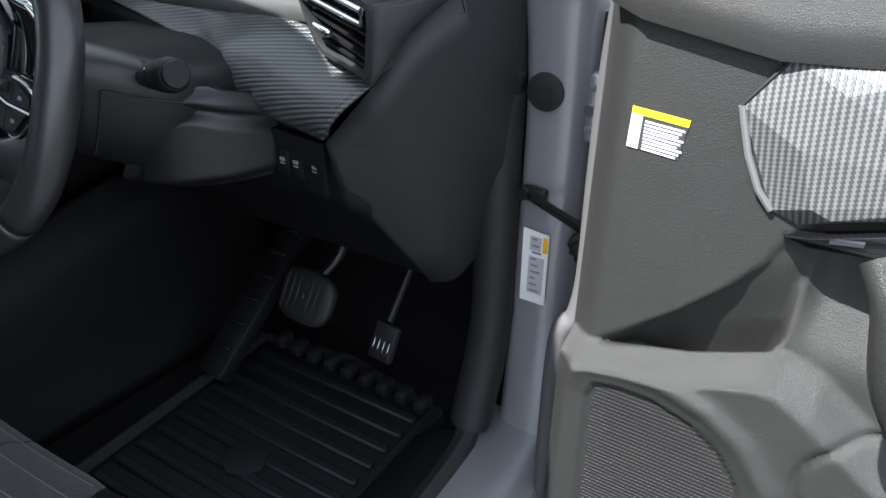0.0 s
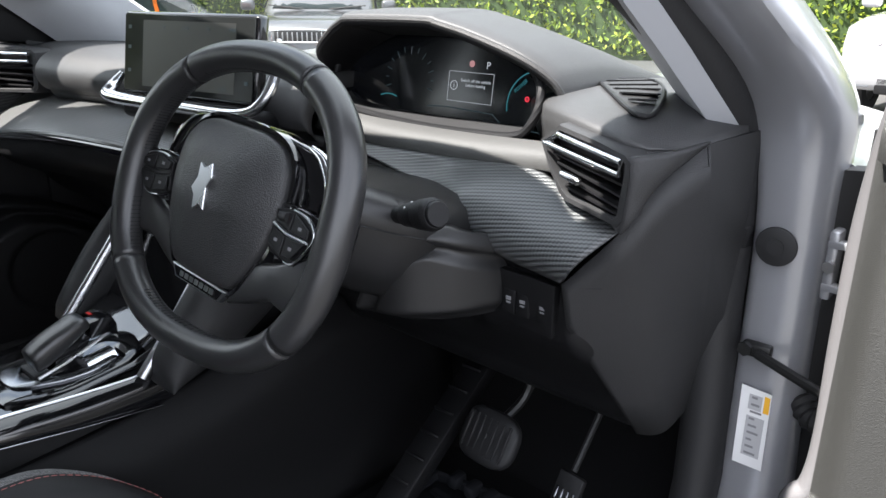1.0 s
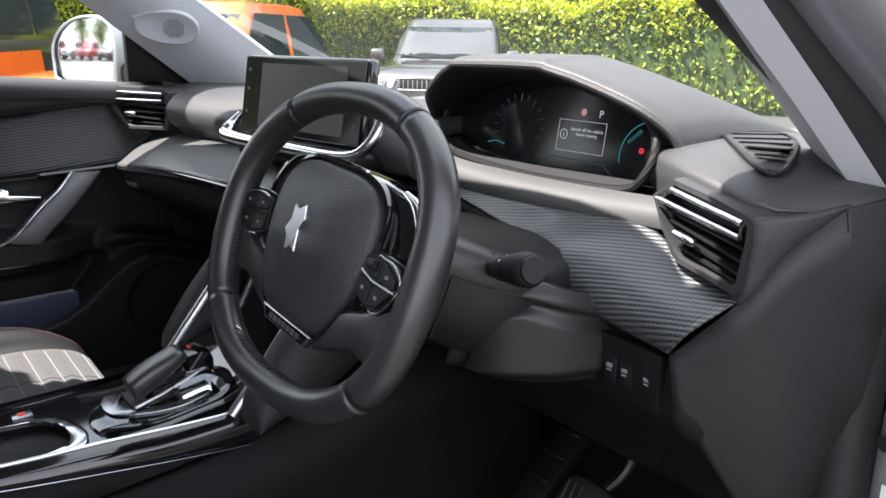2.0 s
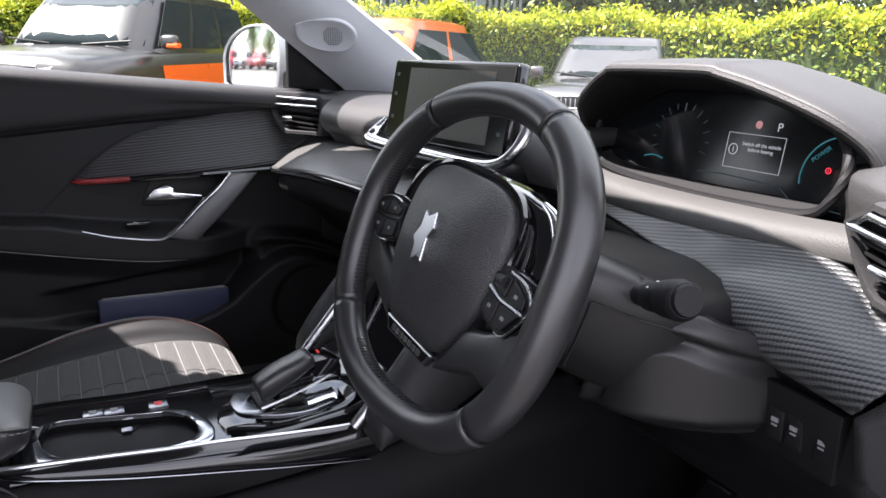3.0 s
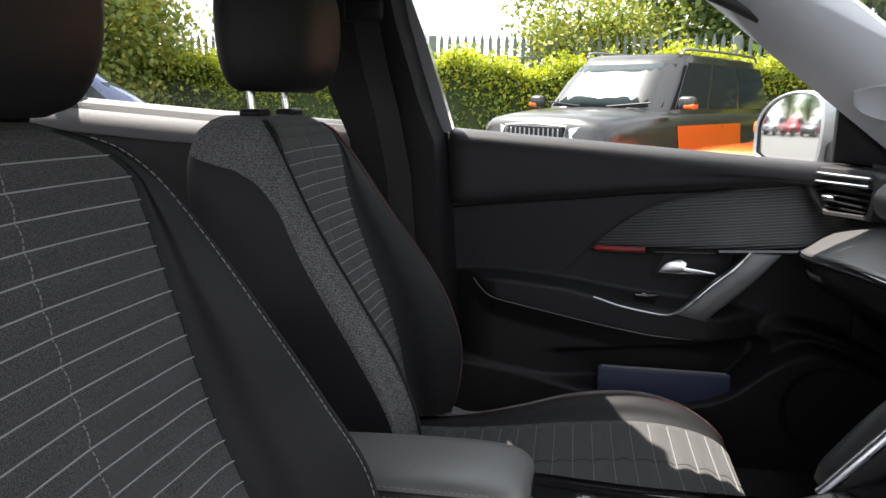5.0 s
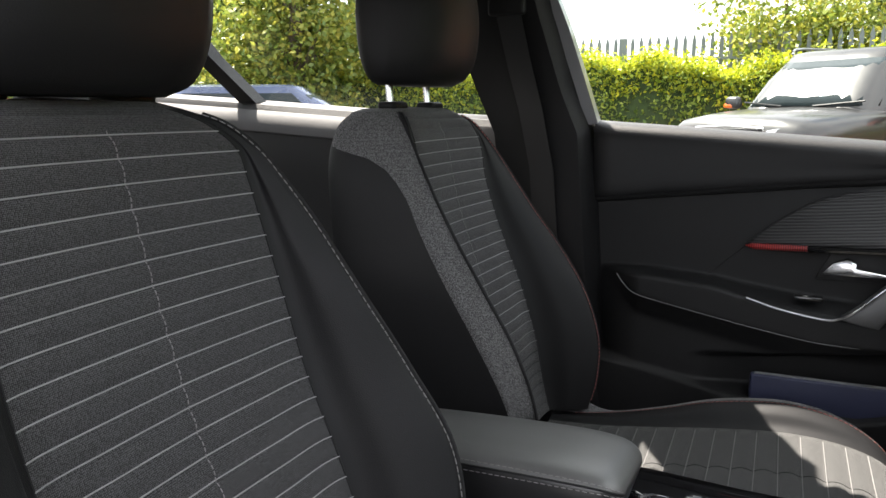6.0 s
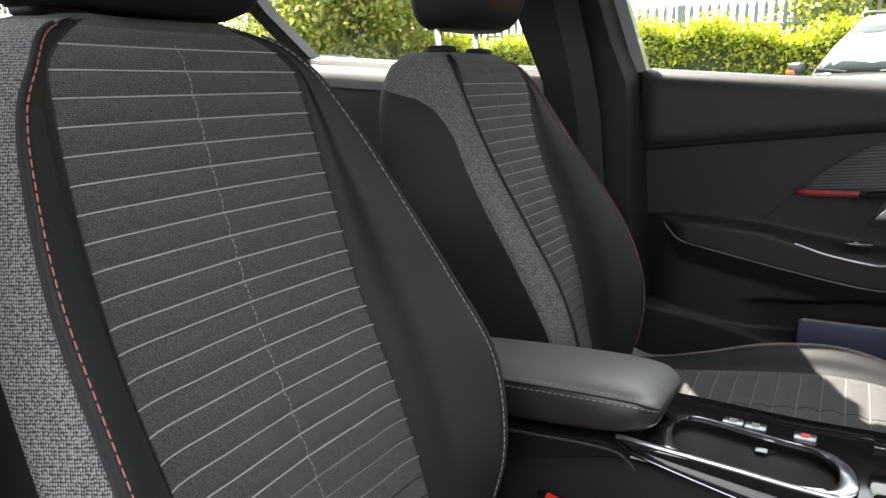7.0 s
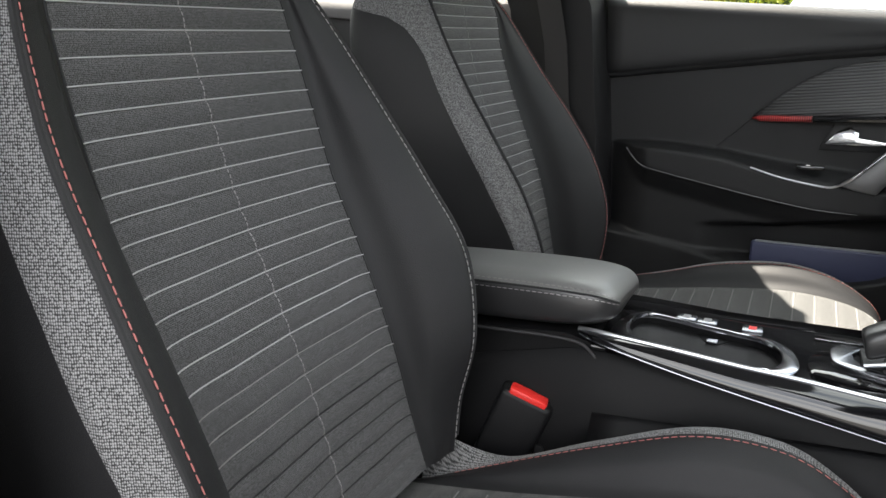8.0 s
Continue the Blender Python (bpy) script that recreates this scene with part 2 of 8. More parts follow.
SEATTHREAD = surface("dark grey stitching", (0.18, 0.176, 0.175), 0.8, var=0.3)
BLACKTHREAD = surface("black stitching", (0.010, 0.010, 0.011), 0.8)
SCREEN = surface("dark screen glass", (0.012, 0.013, 0.013), 0.10, var=0.1, spec=0.15)
SCREENLIT = glow("screen picture", (0.20, 0.215, 0.20), 0.03)
CLUSTER = surface("cluster glass", (0.008, 0.009, 0.011), 0.12, var=0.1)
WHITEGLOW = glow("white display marks", (0.9, 0.95, 1.0), 0.10)
DIMGLOW = glow("dim display marks", (0.35, 0.6, 0.7), 0.012)
REDGLOW = glow("red warning lamp", (1.0, 0.05, 0.08), 0.22)
PINKGLOW = glow("pink warning lamp", (1.0, 0.5, 0.5), 0.09)
CYANGLOW = glow("cyan display marks", (0.1, 0.6, 0.7), 0.05)
REDTRIM = ribbed("red ribbed strip", (0.08, 0.006, 0.008), (0.50, 0.05, 0.05), 0.004, "Y", 0.0, 0.35)
fade = REDTRIM.node_tree
f_co, f_xyz, f_map, f_mix = [fade.nodes.new(q) for q in ("ShaderNodeTexCoord", "ShaderNodeSeparateXYZ", "ShaderNodeMapRange", "ShaderNodeMix")]
f_mix.data_type = "RGBA"
f_mix.inputs[7].default_value = (0.008, 0.007, 0.008, 1)
f_map.inputs["From Min"].default_value, f_map.inputs["From Max"].default_value = -0.19, -0.07      # the red print thins out along the strip
fade.links.new(f_co.outputs["Object"], f_xyz.inputs[0])
fade.links.new(f_xyz.outputs[1], f_map.inputs["Value"])
fade.links.new(f_map.outputs["Result"], f_mix.inputs["Factor"])
f_to = fade.nodes["Principled BSDF"].inputs["Base Color"]
fade.links.new(f_to.links[0].from_socket, f_mix.inputs[6])
fade.links.new(f_mix.outputs[2], f_to)
REDPLASTIC = surface("red plastic", (0.72, 0.03, 0.025), 0.35, var=0.08)
LABELWHITE = surface("white label", (0.78, 0.78, 0.78), 0.5, var=0.04)
LABELYELLOW = surface("yellow label", (0.85, 0.72, 0.02), 0.5, var=0.04)
LABELORANGE = surface("orange label", (0.85, 0.45, 0.03), 0.5, var=0.04)
LABELGREY = surface("grey print", (0.20, 0.20, 0.21), 0.6, var=0.2)
NAVY = surface("navy document wallet", (0.030, 0.035, 0.075), 0.5, var=0.15, bump=0.3, bump_scale=900)
MIRROR = surface("mirror glass", (0.92, 0.93, 0.93), 0.02, 1.0, var=0.02)
GLASS = pane("window glass")
DARKGLASS = pane("tinted window glass", (0.45, 0.48, 0.46), 0.8)
METAL = surface("bare steel", (0.45, 0.45, 0.46), 0.35, 1.0, var=0.15)
IRON = surface("black steel hinge", (0.02, 0.02, 0.02), 0.4, 0.4, var=0.2)
PALEEDGE = surface("pale grey door edge", (0.13, 0.128, 0.13), 0.7, var=0.08, bump=0.4, bump_scale=900)
GROUND = surface("asphalt", (0.05, 0.049, 0.048), 0.85, var=0.25, scale=0.7, bump=0.8, bump_scale=90, fine=0.3)
TYRE = surface("tyre rubber", (0.02, 0.02, 0.02), 0.8, var=0.2)
BARK = surface("bark", (0.10, 0.075, 0.05), 0.9, var=0.4, bump=1.0, bump_scale=30)
FENCE = surface("grey-green fence steel", (0.16, 0.18, 0.19), 0.55, var=0.15)
# hedge leaves twice: sunlight is put into the colour of the top ones
HEDGETOP = leafy("privet leaf with sunlight in its colour", (0.16, 0.24, 0.015), (0.42, 0.46, 0.025), (0.62, 0.58, 0.04))
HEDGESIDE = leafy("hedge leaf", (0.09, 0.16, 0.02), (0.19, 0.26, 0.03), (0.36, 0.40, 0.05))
TREELEAF = leafy("tree leaf", (0.06, 0.11, 0.03), (0.13, 0.19, 0.05), (0.26, 0.30, 0.08))
YELLOWLEAF = leafy("yellow bush leaf", (0.11, 0.17, 0.03), (0.24, 0.28, 0.045), (0.42, 0.38, 0.06))
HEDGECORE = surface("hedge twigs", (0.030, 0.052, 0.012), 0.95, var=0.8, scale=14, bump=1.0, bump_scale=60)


# ---------------------------------------------------------------- building helpers
PLACE = {}


def thing(name, m=None, label="", category="", group="", kind=""):
    ob = new(name)
    m = m or Matrix()
    ob.matrix_basis = m
    ob.empty_display_size = 0.05
    PLACE[ob.name] = m
    return tagged(ob, label, category, group, kind)


def mesh_of(shape, name):
    me = bpy.data.meshes.new(name)
    if isinstance(shape, bmesh.types.BMesh):
        shape.to_mesh(me)
        shape.free()
    else:
        me.from_pydata([tuple(v) for v in shape[0]], [], [tuple(f) for f in shape[1]])
    return me


def part(name, shape, material, parent=None, label="", smooth=True, local=False):
    """One mesh object; its numbers are in the world, or in the parent's own frame if local."""
    me = mesh_of(shape, name)
    me.materials.append(material)
    if smooth:
        me.polygons.foreach_set("use_smooth", [True] * len(me.polygons))
        if smooth != "all":
            me.set_sharp_from_angle(angle=radians(38))
    ob = new(name, me)
    if parent:
        ob.parent = parent
        m = PLACE.get(parent.name, Matrix())
        PLACE[ob.name] = Matrix() if not local else m
        if not local and parent.data is None:
            ob.matrix_parent_inverse = m.inverted()
    return tagged(ob, label)


def setting(name, shape, material, label="", category="", smooth=True):
    ob = part(name, shape, material, None, label, smooth)
    return tagged(ob, label, category, "", "structure")


def join(*shapes):
    V, F = [], []
    for s in shapes:
        if isinstance(s, bmesh.types.BMesh):
            s.verts.index_update()
            v, f = [tuple(p.co) for p in s.verts], [[p.index for p in q.verts] for q in s.faces]
            s.free()
        else:
            v, f = s
        F += [[i + len(V) for i in q] for q in f]
        V += [tuple(p) for p in v]
    return V, F


def spline(points, n):
    """A smooth curve through the points, n steps a stretch."""
    p = np.array(points, float)
    p = np.vstack([2 * p[0] - p[1], p, 2 * p[-1] - p[-2]])
    out = []
    for i in range(1, len(p) - 2):
        for s in np.arange(n) / n:
            a, b, c, d = p[i - 1], p[i], p[i + 1], p[i + 2]
            out.append(0.5 * (2 * b + (c - a) * s + (2 * a - 5 * b + 4 * c - d) * s * s + (3 * b - a - 3 * c + d) * s ** 3))
    out.append(p[-2])
    return np.array(out)


def sheet(grid, wrap_u=False, flip=False):
    """A skin over rows of points."""
    g = np.array(grid, float)
    r, c = g.shape[:2]
    F = []
    for i in range(r - 1):
        for j in range(c if wrap_u else c - 1):
            q = [i * c + j, i * c + (j + 1) % c, (i + 1) * c + (j + 1) % c, (i + 1) * c + j]
            F.append(q[::-1] if flip else q)
    return [tuple(v) for v in g.reshape(-1, 3)], F


def loft(rings, caps=True):
    V, F = sheet(rings, True)
    c = len(rings[0])
    if caps:
        F.append(list(range(c))[::-1])
        F.append(list(range(len(V) - c, len(V))))
    return V, F


def shell(grid, away, flip=False):
    """A skin with thickness: the grid, and the same moved by away, closed at the rim."""
    g = np.array(grid, float)
    r, c = g.shape[:2]
    V, F = sheet(g, flip=flip)
    n = len(V)
    V = V + [tuple(np.array(v) + np.array(away)) for v in V]
    F = F + [[i + n for i in f][::-1] for f in F]
    rim = [j for j in range(c)] + [i * c + c - 1 for i in range(1, r)] + [(r - 1) * c + j for j in range(c - 2, -1, -1)] + [i * c for i in range(r - 2, 0, -1)]
    for a, b in zip(rim, rim[1:] + rim[:1]):
        F.append([b, a, a + n, b + n] if not flip else [a, b, b + n, a + n])
    return V, F


def tube(path, r, n=8, squash=1.0, closed=False):
    """A round bar along a path; r is one radius or one for each point."""
    p = np.array(path, float)
    rr = np.full(len(p), r) if np.isscalar(r) else np.array(r)
    t = (np.roll(p, -1, 0) - np.roll(p, 1, 0)) if closed else np.gradient(p, axis=0)
    t /= np.linalg.norm(t, axis=1)[:, None] + 1e-12
    up = np.array([0, 0, 1.0]) if abs(t[:, 2]).mean() < 0.8 else np.array([0, 1.0, 0])
    rings = []
    for q, d, s in zip(p, t, rr):
        a = np.cross(d, up)
        a /= np.linalg.norm(a) + 1e-12
        b = np.cross(a, d)
        rings.append([q + s * (math.cos(w) * a + squash * math.sin(w) * b) for w in np.arange(n) * 2 * math.pi / n])
    if closed:
        return sheet(rings + rings[:1], True)
    return loft(rings)


def box(c, s, bevel=0.0, segs=2, m=None):
    bm = bmesh.new()
    bmesh.ops.create_cube(bm, size=1, matrix=(m or Matrix()) @ Matrix.Translation(c) @ Matrix.Diagonal((*s, 1)))
    if bevel:
        bmesh.ops.bevel(bm, geom=bm.edges[:], offset=bevel, segments=segs, profile=0.5, affect="EDGES")
    return bm


def slab(poly, away, bevel=0.0, segs=2):
    """A plate: a flat outline of points, thickened by the vector away, with rounded edges."""
    bm = bmesh.new()
    a = [bm.verts.new(p) for p in poly]
    b = [bm.verts.new(Vector(p) + Vector(away)) for p in poly]
    bm.faces.new(a[::-1]), bm.faces.new(b)
    for i in range(len(a)):
        j = (i + 1) % len(a)
        bm.faces.new((a[i], a[j], b[j], b[i]))
    bmesh.ops.recalc_face_normals(bm, faces=bm.faces[:])
    if bevel:
        bmesh.ops.bevel(bm, geom=bm.edges[:], offset=bevel, segments=segs, profile=0.5, affect="EDGES", clamp_overlap=True)
    return bm


def disc(c, axis, r, depth, n=32, bevel=0.0):
    """A short round plug along axis."""
    q = Vector(axis).normalized().to_track_quat("Z", "Y").to_matrix().to_4x4()
    bm = bmesh.new()
    bmesh.ops.create_cone(bm, cap_ends=True, segments=n, radius1=r, radius2=r, depth=depth, matrix=Matrix.Translation(c) @ q)
    if bevel:
        bmesh.ops.bevel(bm, geom=[e for e in bm.edges if len(e.link_faces) == 2 and e.calc_face_angle() > 1], offset=bevel, segments=2, profile=0.5, affect="EDGES")
    return bm


def ring(c, axis, r_out, r_in, depth, n=40):
    q = Vector(axis).normalized().to_track_quat("Z", "Y").to_matrix().to_4x4()
    prof = [(r_in, -depth / 2), (r_out, -depth / 2), (r_out, depth / 2), (r_in, depth / 2)]
    rows = []
    for i in range(n + 1):
        w = i * 2 * math.pi / n
        rows.append([tuple(Matrix.Translation(c) @ q @ Vector((a * math.cos(w), a * math.sin(w), h))) for a, h in prof])
    return sheet(rows, True)


def words(name, text, size, m, material, parent, width=None):
    """Flat lettering with the built-in font, as a mesh."""
    cu = bpy.data.curves.new(name, "FONT")
    cu.body, cu.size, cu.extrude, cu.align_x, cu.align_y = text, size, 0.0001, "CENTER", "CENTER"
    tmp = bpy.data.objects.new(name, cu)
    me = bpy.data.meshes.new_from_object(tmp)
    bpy.data.objects.remove(tmp)
    me.transform(m)
    me.materials.append(material)
    ob = new(name, me)
    ob.parent = parent
    if parent.data is None:
        ob.matrix_parent_inverse = PLACE.get(parent.name, Matrix()).inverted()
    return ob


def stitches(path, gap, length, r, lift=None):
    """Separate stitches along a path, as short bars."""
    p = np.array(path, float)
    d = np.r_[0, np.cumsum(np.linalg.norm(np.diff(p, axis=0), axis=1))]
    shapes, s = [], 0.0
    at = lambda u: np.array([np.interp(u, d, p[:, k]) for k in range(3)])
    while s + length < d[-1]:
        shapes.append(tube([at(s), at(s + length / 2), at(s + length)], [r * 0.7, r, r * 0.7], 5))
        s += gap
    return join(*shapes)


def inside(poly, X, Z):
    """Signed distance to an outline, negative inside."""
    p = np.array(poly)
    d, sgn = np.full(X.shape, 9.0), np.zeros(X.shape, bool)
    for a, b in zip(p, np.roll(p, -1, 0)):
        e = b - a
        t = np.clip(((X - a[0]) * e[0] + (Z - a[1]) * e[1]) / (e @ e), 0, 1)
        d = np.minimum(d, np.hypot(X - a[0] - t * e[0], Z - a[1] - t * e[1]))
        cross = (a[1] > Z) != (b[1] > Z)
        sgn ^= cross & (X < (b[0] - a[0]) * (Z - a[1]) / (b[1] - a[1] + 1e-12) + a[0])
    return np.where(sgn, -d, d)


def step(v, a, b):
    t = np.clip((v - a) / (b - a), 0, 1)
    return t * t * (3 - 2 * t)


# ---------------------------------------------------------------- ground and the car's own shell
setting("ground", sheet([[(x, y, 0.02 * math.sin(x * 0.3) * math.cos(y * 0.2)) for x in np.linspace(-60, 60, 25)] for y in np.linspace(-60, 60, 25)]), GROUND, "grey asphalt car park surface", "ground")
setting("ground_far", sheet([[(x, y, -0.06) for x in (-900, 900)] for y in (-900, 900)]), GROUND, "flat ground reaching the horizon", "ground")

setting("floor", box((0, -0.65, 0.37), (1.42, 2.75, 0.03)), CARPET, "black carpeted car floor", "floor")
setting("wall_firewall", sheet([[(x, y, z) for y, z in ((0.50, 0.38), (0.62, 0.46), (0.74, 0.62), (0.80, 0.98))] for x in (-0.72, -0.3, 0, 0.3, 0.72)]), CARPET, "black carpeted toe board under the dashboard", "firewall")

# roof with its headlining: out of view, its front edge set to shade the dash
roof_rows = []
for y, zc, w in ((-0.005, 1.404, 0.540), (-0.25, 1.445, 0.547), (-0.6, 1.462, 0.55), (-1.2, 1.455, 0.55), (-1.8, 1.40, 0.55), (-2.05, 1.35, 0.54)):
    roof_rows.append([(w * s, y - (0.03 * (1 - s * s) if y < -1 else 0.12 * s ** 6 if y > -0.1 else 0), zc - 0.035 * s * s) for s in np.linspace(-1, 1, 17)])
setting("ceiling", shell(roof_rows, (0, 0, 0.045)), PILLARTRIM, "light grey cloth headlining under the roof", "headlining")
setting("roof", shell([[(x * 1.04, y, z + 0.05) for x, y, z in r] for r in roof_rows], (0, 0, 0.012)), PAINT, "grey metallic car roof panel", "roof")


def bar(stations, n=16):
    """A bar of rounded oblong section through stations (centre, half across x, half along y)."""
    c = spline([s[0] for s in stations], 6)
    a = spline([[s[1], s[2], 0] for s in stations], 6)
    rows = []
    for q, h in zip(c, a):
        rows.append([(q[0] + h[0] * np.sign(math.cos(w)) * abs(math.cos(w)) ** 0.6, q[1] + h[1] * np.sign(math.sin(w)) * abs(math.sin(w)) ** 0.6, q[2]) for w in np.arange(n) * 2 * math.pi / n])
    return loft(rows)


for side, nm in ((-1, "west"), (1, "east")):
    # windscreen pillar: inner trim, and the painted pillar outside it
    outer = []
    for k, (yo, zo, xo, yi, zi, xi) in enumerate(((0.36, 1.015, 0.715, 0.62, 1.015, 0.60), (0.24, 1.105, 0.700, 0.47, 1.105, 0.605), (0.09, 1.215, 0.678, 0.31, 1.215, 0.605), (-0.05, 1.32, 0.650, 0.16, 1.326, 0.595), (-0.17, 1.40, 0.62, 0.03, 1.405, 0.57))):
        row = []
        slim = 1.0 if side < 0 else (0.30, 0.50, 0.70, 0.9, 1.0)[k]
        for s in np.linspace(0, slim, 7):
            bulge = 0.022 * math.sin(math.pi * s)
            row.append((side * (xo + (xi - xo) * s - bulge), yo + (yi - yo) * s - bulge * 0.6, zo + (zi - zo) * s))
        outer.append(row)
    setting("trim_pillar_" + nm, shell(outer, (side * 0.02, 0.02, 0), flip=side < 0), PILLARTRIM, "light grey trim of the windscreen pillar", "pillar trim")
    # painted body side: front post, roof rail, sill, centre and rear posts
    rail = [((side * 0.785, 0.44, 0.42), 0.048, 0.05), ((side * 0.780, 0.445, 0.70), 0.038, 0.045), ((side * 0.776, 0.445, 0.95), 0.038, 0.045), ((side * 0.762, 0.43, 1.05), 0.050, 0.055),
            ((side * 0.735, 0.29, 1.155), 0.042, 0.06), ((side * 0.69, 0.12, 1.27), 0.034, 0.055), ((side * 0.630, -0.10, 1.375), 0.026, 0.040), ((side * 0.59, -0.3, 1.42), 0.030, 0.045)]
    setting("post_front_" + nm, bar(rail), PAINT, "grey painted front door post", "pillar")
    setting("roof_rail_" + nm, loft([[(side * (0.535 + a), y, z + b) for a, b in ((-0.03, -0.02), (0.05, -0.03), (0.06, 0.01), (0.0, 0.05), (-0.03, 0.03))] for y, z in ((-0.10, 1.41), (-0.3, 1.43), (-0.7, 1.44), (-1.2, 1.43), (-1.7, 1.38), (-2.0, 1.33))]), PAINT, "grey painted roof rail above the doors", "roof rail")
    setting("sill_" + nm, box((side * 0.775, -0.62, 0.385), (0.14, 2.1, 0.13), 0.02), PAINT, "grey painted door sill", "sill")
    setting("trim_sill_" + nm, loft([[(side * x, y, z) for x, z in ((0.62, 0.39), (0.66, 0.425), (0.70, 0.452), (0.735, 0.452), (0.735, 0.38), (0.62, 0.38))] for y in (-1.6, -0.6, 0.1, 0.25, 0.34)]), HARD, "black plastic sill trim", "sill trim")
    setting("trim_centre_post_" + nm, loft([[(side * (x + dx), y + dy, z) for dx, dy in ((-0.045, -0.02), (-0.04, h * 0.8), (-0.01, h), (0.05, h), (0.05, -h), (-0.03, -h))] for x, y, z, h in
        ((0.72, -0.64, 0.42, 0.17), (0.72, -0.635, 0.56, 0.115), (0.715, -0.63, 0.80, 0.095), (0.71, -0.655, 1.07, 0.10), (0.695, -0.685, 1.15, 0.10), (0.645, -0.725, 1.30, 0.105), (0.59, -0.745, 1.42, 0.11))]), HARD, "black plastic trim of the centre door post", "pillar trim")
    setting("wall_rear_door_" + nm, loft([[(side * x, y, z) for x, z in ((0.70, 0.42), (0.705, 0.80), (0.715, 1.0), (0.70, zt - 0.025), (0.715, zt), (0.79, zt + 0.005), (0.86, 0.85), (0.86, 0.45))] for y, zt in ((-0.74, 1.095), (-1.1, 1.115), (-1.45, 1.14), (-1.75, 1.16))]), SOFT if side < 0 else PAINT, "dark rear door panel with a pale top ledge", "rear door")
    setting("post_rear_" + nm, loft([[(side * (x + dx), y + dy, z) for dx, dy in ((-0.02, 0.02), (0.03, 0.02), (0.03, -0.03), (-0.02, -0.03))] for x, y, z in ((0.735, -1.42, 1.14), (0.67, -1.50, 1.25), (0.58, -1.57, 1.40))]), HARD, "black post between rear side windows", "pillar")
    setting("wall_rear_quarter_" + nm, loft([[(side * x, y, z) for x, z in ((0.66, 0.5), (0.70, 1.0), (0.70, zt), (0.80, zt), (0.85, 0.8), (0.84, 0.5))] for y, zt in ((-1.75, 1.17), (-2.0, 1.20), (-2.3, 1.10))]), PAINT, "grey painted rear quarter of the car", "body side")
    setting("seal_door_" + nm, tube(spline([(side * 0.722, 0.36, 0.46), (side * 0.727, 0.395, 0.60), (side * 0.720, 0.408, 0.80), (side * 0.716, 0.404, 0.98), (side * 0.707, 0.345, 1.075), (side * 0.672, 0.18, 1.19), (side * 0.635, 0.0, 1.315), (side * 0.58, -0.25, 1.385), (side * 0.565, -0.6, 1.395)], 8), 0.027 if side > 0 else 0.012, 10), RUBBER, "black rubber seal round the door opening", "door seal")
ledge = [[(-0.684, y, zt - 0.062), (-0.686, y, zt - 0.045), (-0.692, y, zt - 0.030), (-0.706, y, zt - 0.014), (-0.735, y, zt + 0.002), (-0.765, y, zt + 0.007), (-0.792, y, zt + 0.008)] for y, zt in ((-0.74, 1.095), (-1.1, 1.115), (-1.45, 1.14), (-1.75, 1.16))]
setting("trim_rear_ledge", shell(ledge, (0, 0, -0.004), flip=True), PALEEDGE, "pale grey ledge along the rear side window", "ledge", "all")
setting("trim_window_frame", loft([[(-x + dx, y + dy, z) for dx, dy in ((0.012, 0.014), (0.014, -0.01), (-0.03, -0.012), (-0.03, 0.012))] for x, y, z in ((0.722, -0.556, 1.088), (0.70, -0.575, 1.16), (0.665, -0.605, 1.27), (0.60, -0.645, 1.40))]), PAINT, "grey inner window frame of the passenger door", "window frame")
setting("seal_sill_east", tube(spline([(0.722, 0.36, 0.46), (0.732, 0.30, 0.446), (0.735, 0.1, 0.442), (0.735, -0.5, 0.442)], 6), 0.016, 8), RUBBER, "black rubber seal along the sill", "door seal")
setting("wall_tailgate", loft([[(x, y, z) for x in (-0.66, 0.66)] for y, z in ((-2.1, 0.5), (-2.15, 1.05), (-2.2, 1.05), (-2.2, 0.5))], caps=False), HARD, "dark inner face of the tailgate", "tailgate")
setting("window_4", sheet([[(w * k, y - 0.05 * (1 - k * k), z) for k in np.linspace(-1, 1, 9)] for y, z, w in ((-2.04, 1.36, 0.54), (-2.14, 1.20, 0.60), (-2.22, 1.06, 0.64))]), DARKGLASS, "dark tinted rear window of the tailgate", "window")
setting("wall_tailgate_outer", shell([[(w * k, y - 0.06 * (1 - k * k), z) for k in np.linspace(-1, 1, 9)] for y, z, w in ((-2.22, 1.06, 0.66), (-2.30, 0.98, 0.72), (-2.33, 0.80, 0.76), (-2.34, 0.62, 0.78), (-2.38, 0.55, 0.80), (-2.38, 0.36, 0.80), (-2.30, 0.28, 0.78))], (0, 0.03, 0)), PAINT, "grey painted tailgate and rear bumper", "tailgate")
# bonnet, wings and nose outside the windscreen
bonnet = []
for y, z in ((0.80, 1.005), (0.95, 1.02), (1.2, 0.99), (1.45, 0.93), (1.6, 0.82)):
    bonnet.append([(0.80 * s, y - 0.10 * s * s, z - 0.06 * s ** 4 - (0.02 if abs(s) < 0.45 else 0)) for s in np.linspace(-1, 1, 21)])
setting("bonnet", shell(bonnet, (0, 0, -0.02)), PAINT, "grey metallic bonnet in front of the windscreen", "bonnet")
for side, nm in ((-1, "west"), (1, "east")):
    setting("wing_" + nm, loft([[(side * x, y, z) for x, z in ((0.79, zt), (0.845, zt - 0.03), (0.875, zt - 0.16), (0.87, 0.5), (0.80, 0.5))] for y, zt in ((0.46, 1.0), (0.60, 0.985), (0.95, 0.965), (1.35, 0.90), (1.62, 0.78))]), PAINT, "grey metallic front wing", "wing")
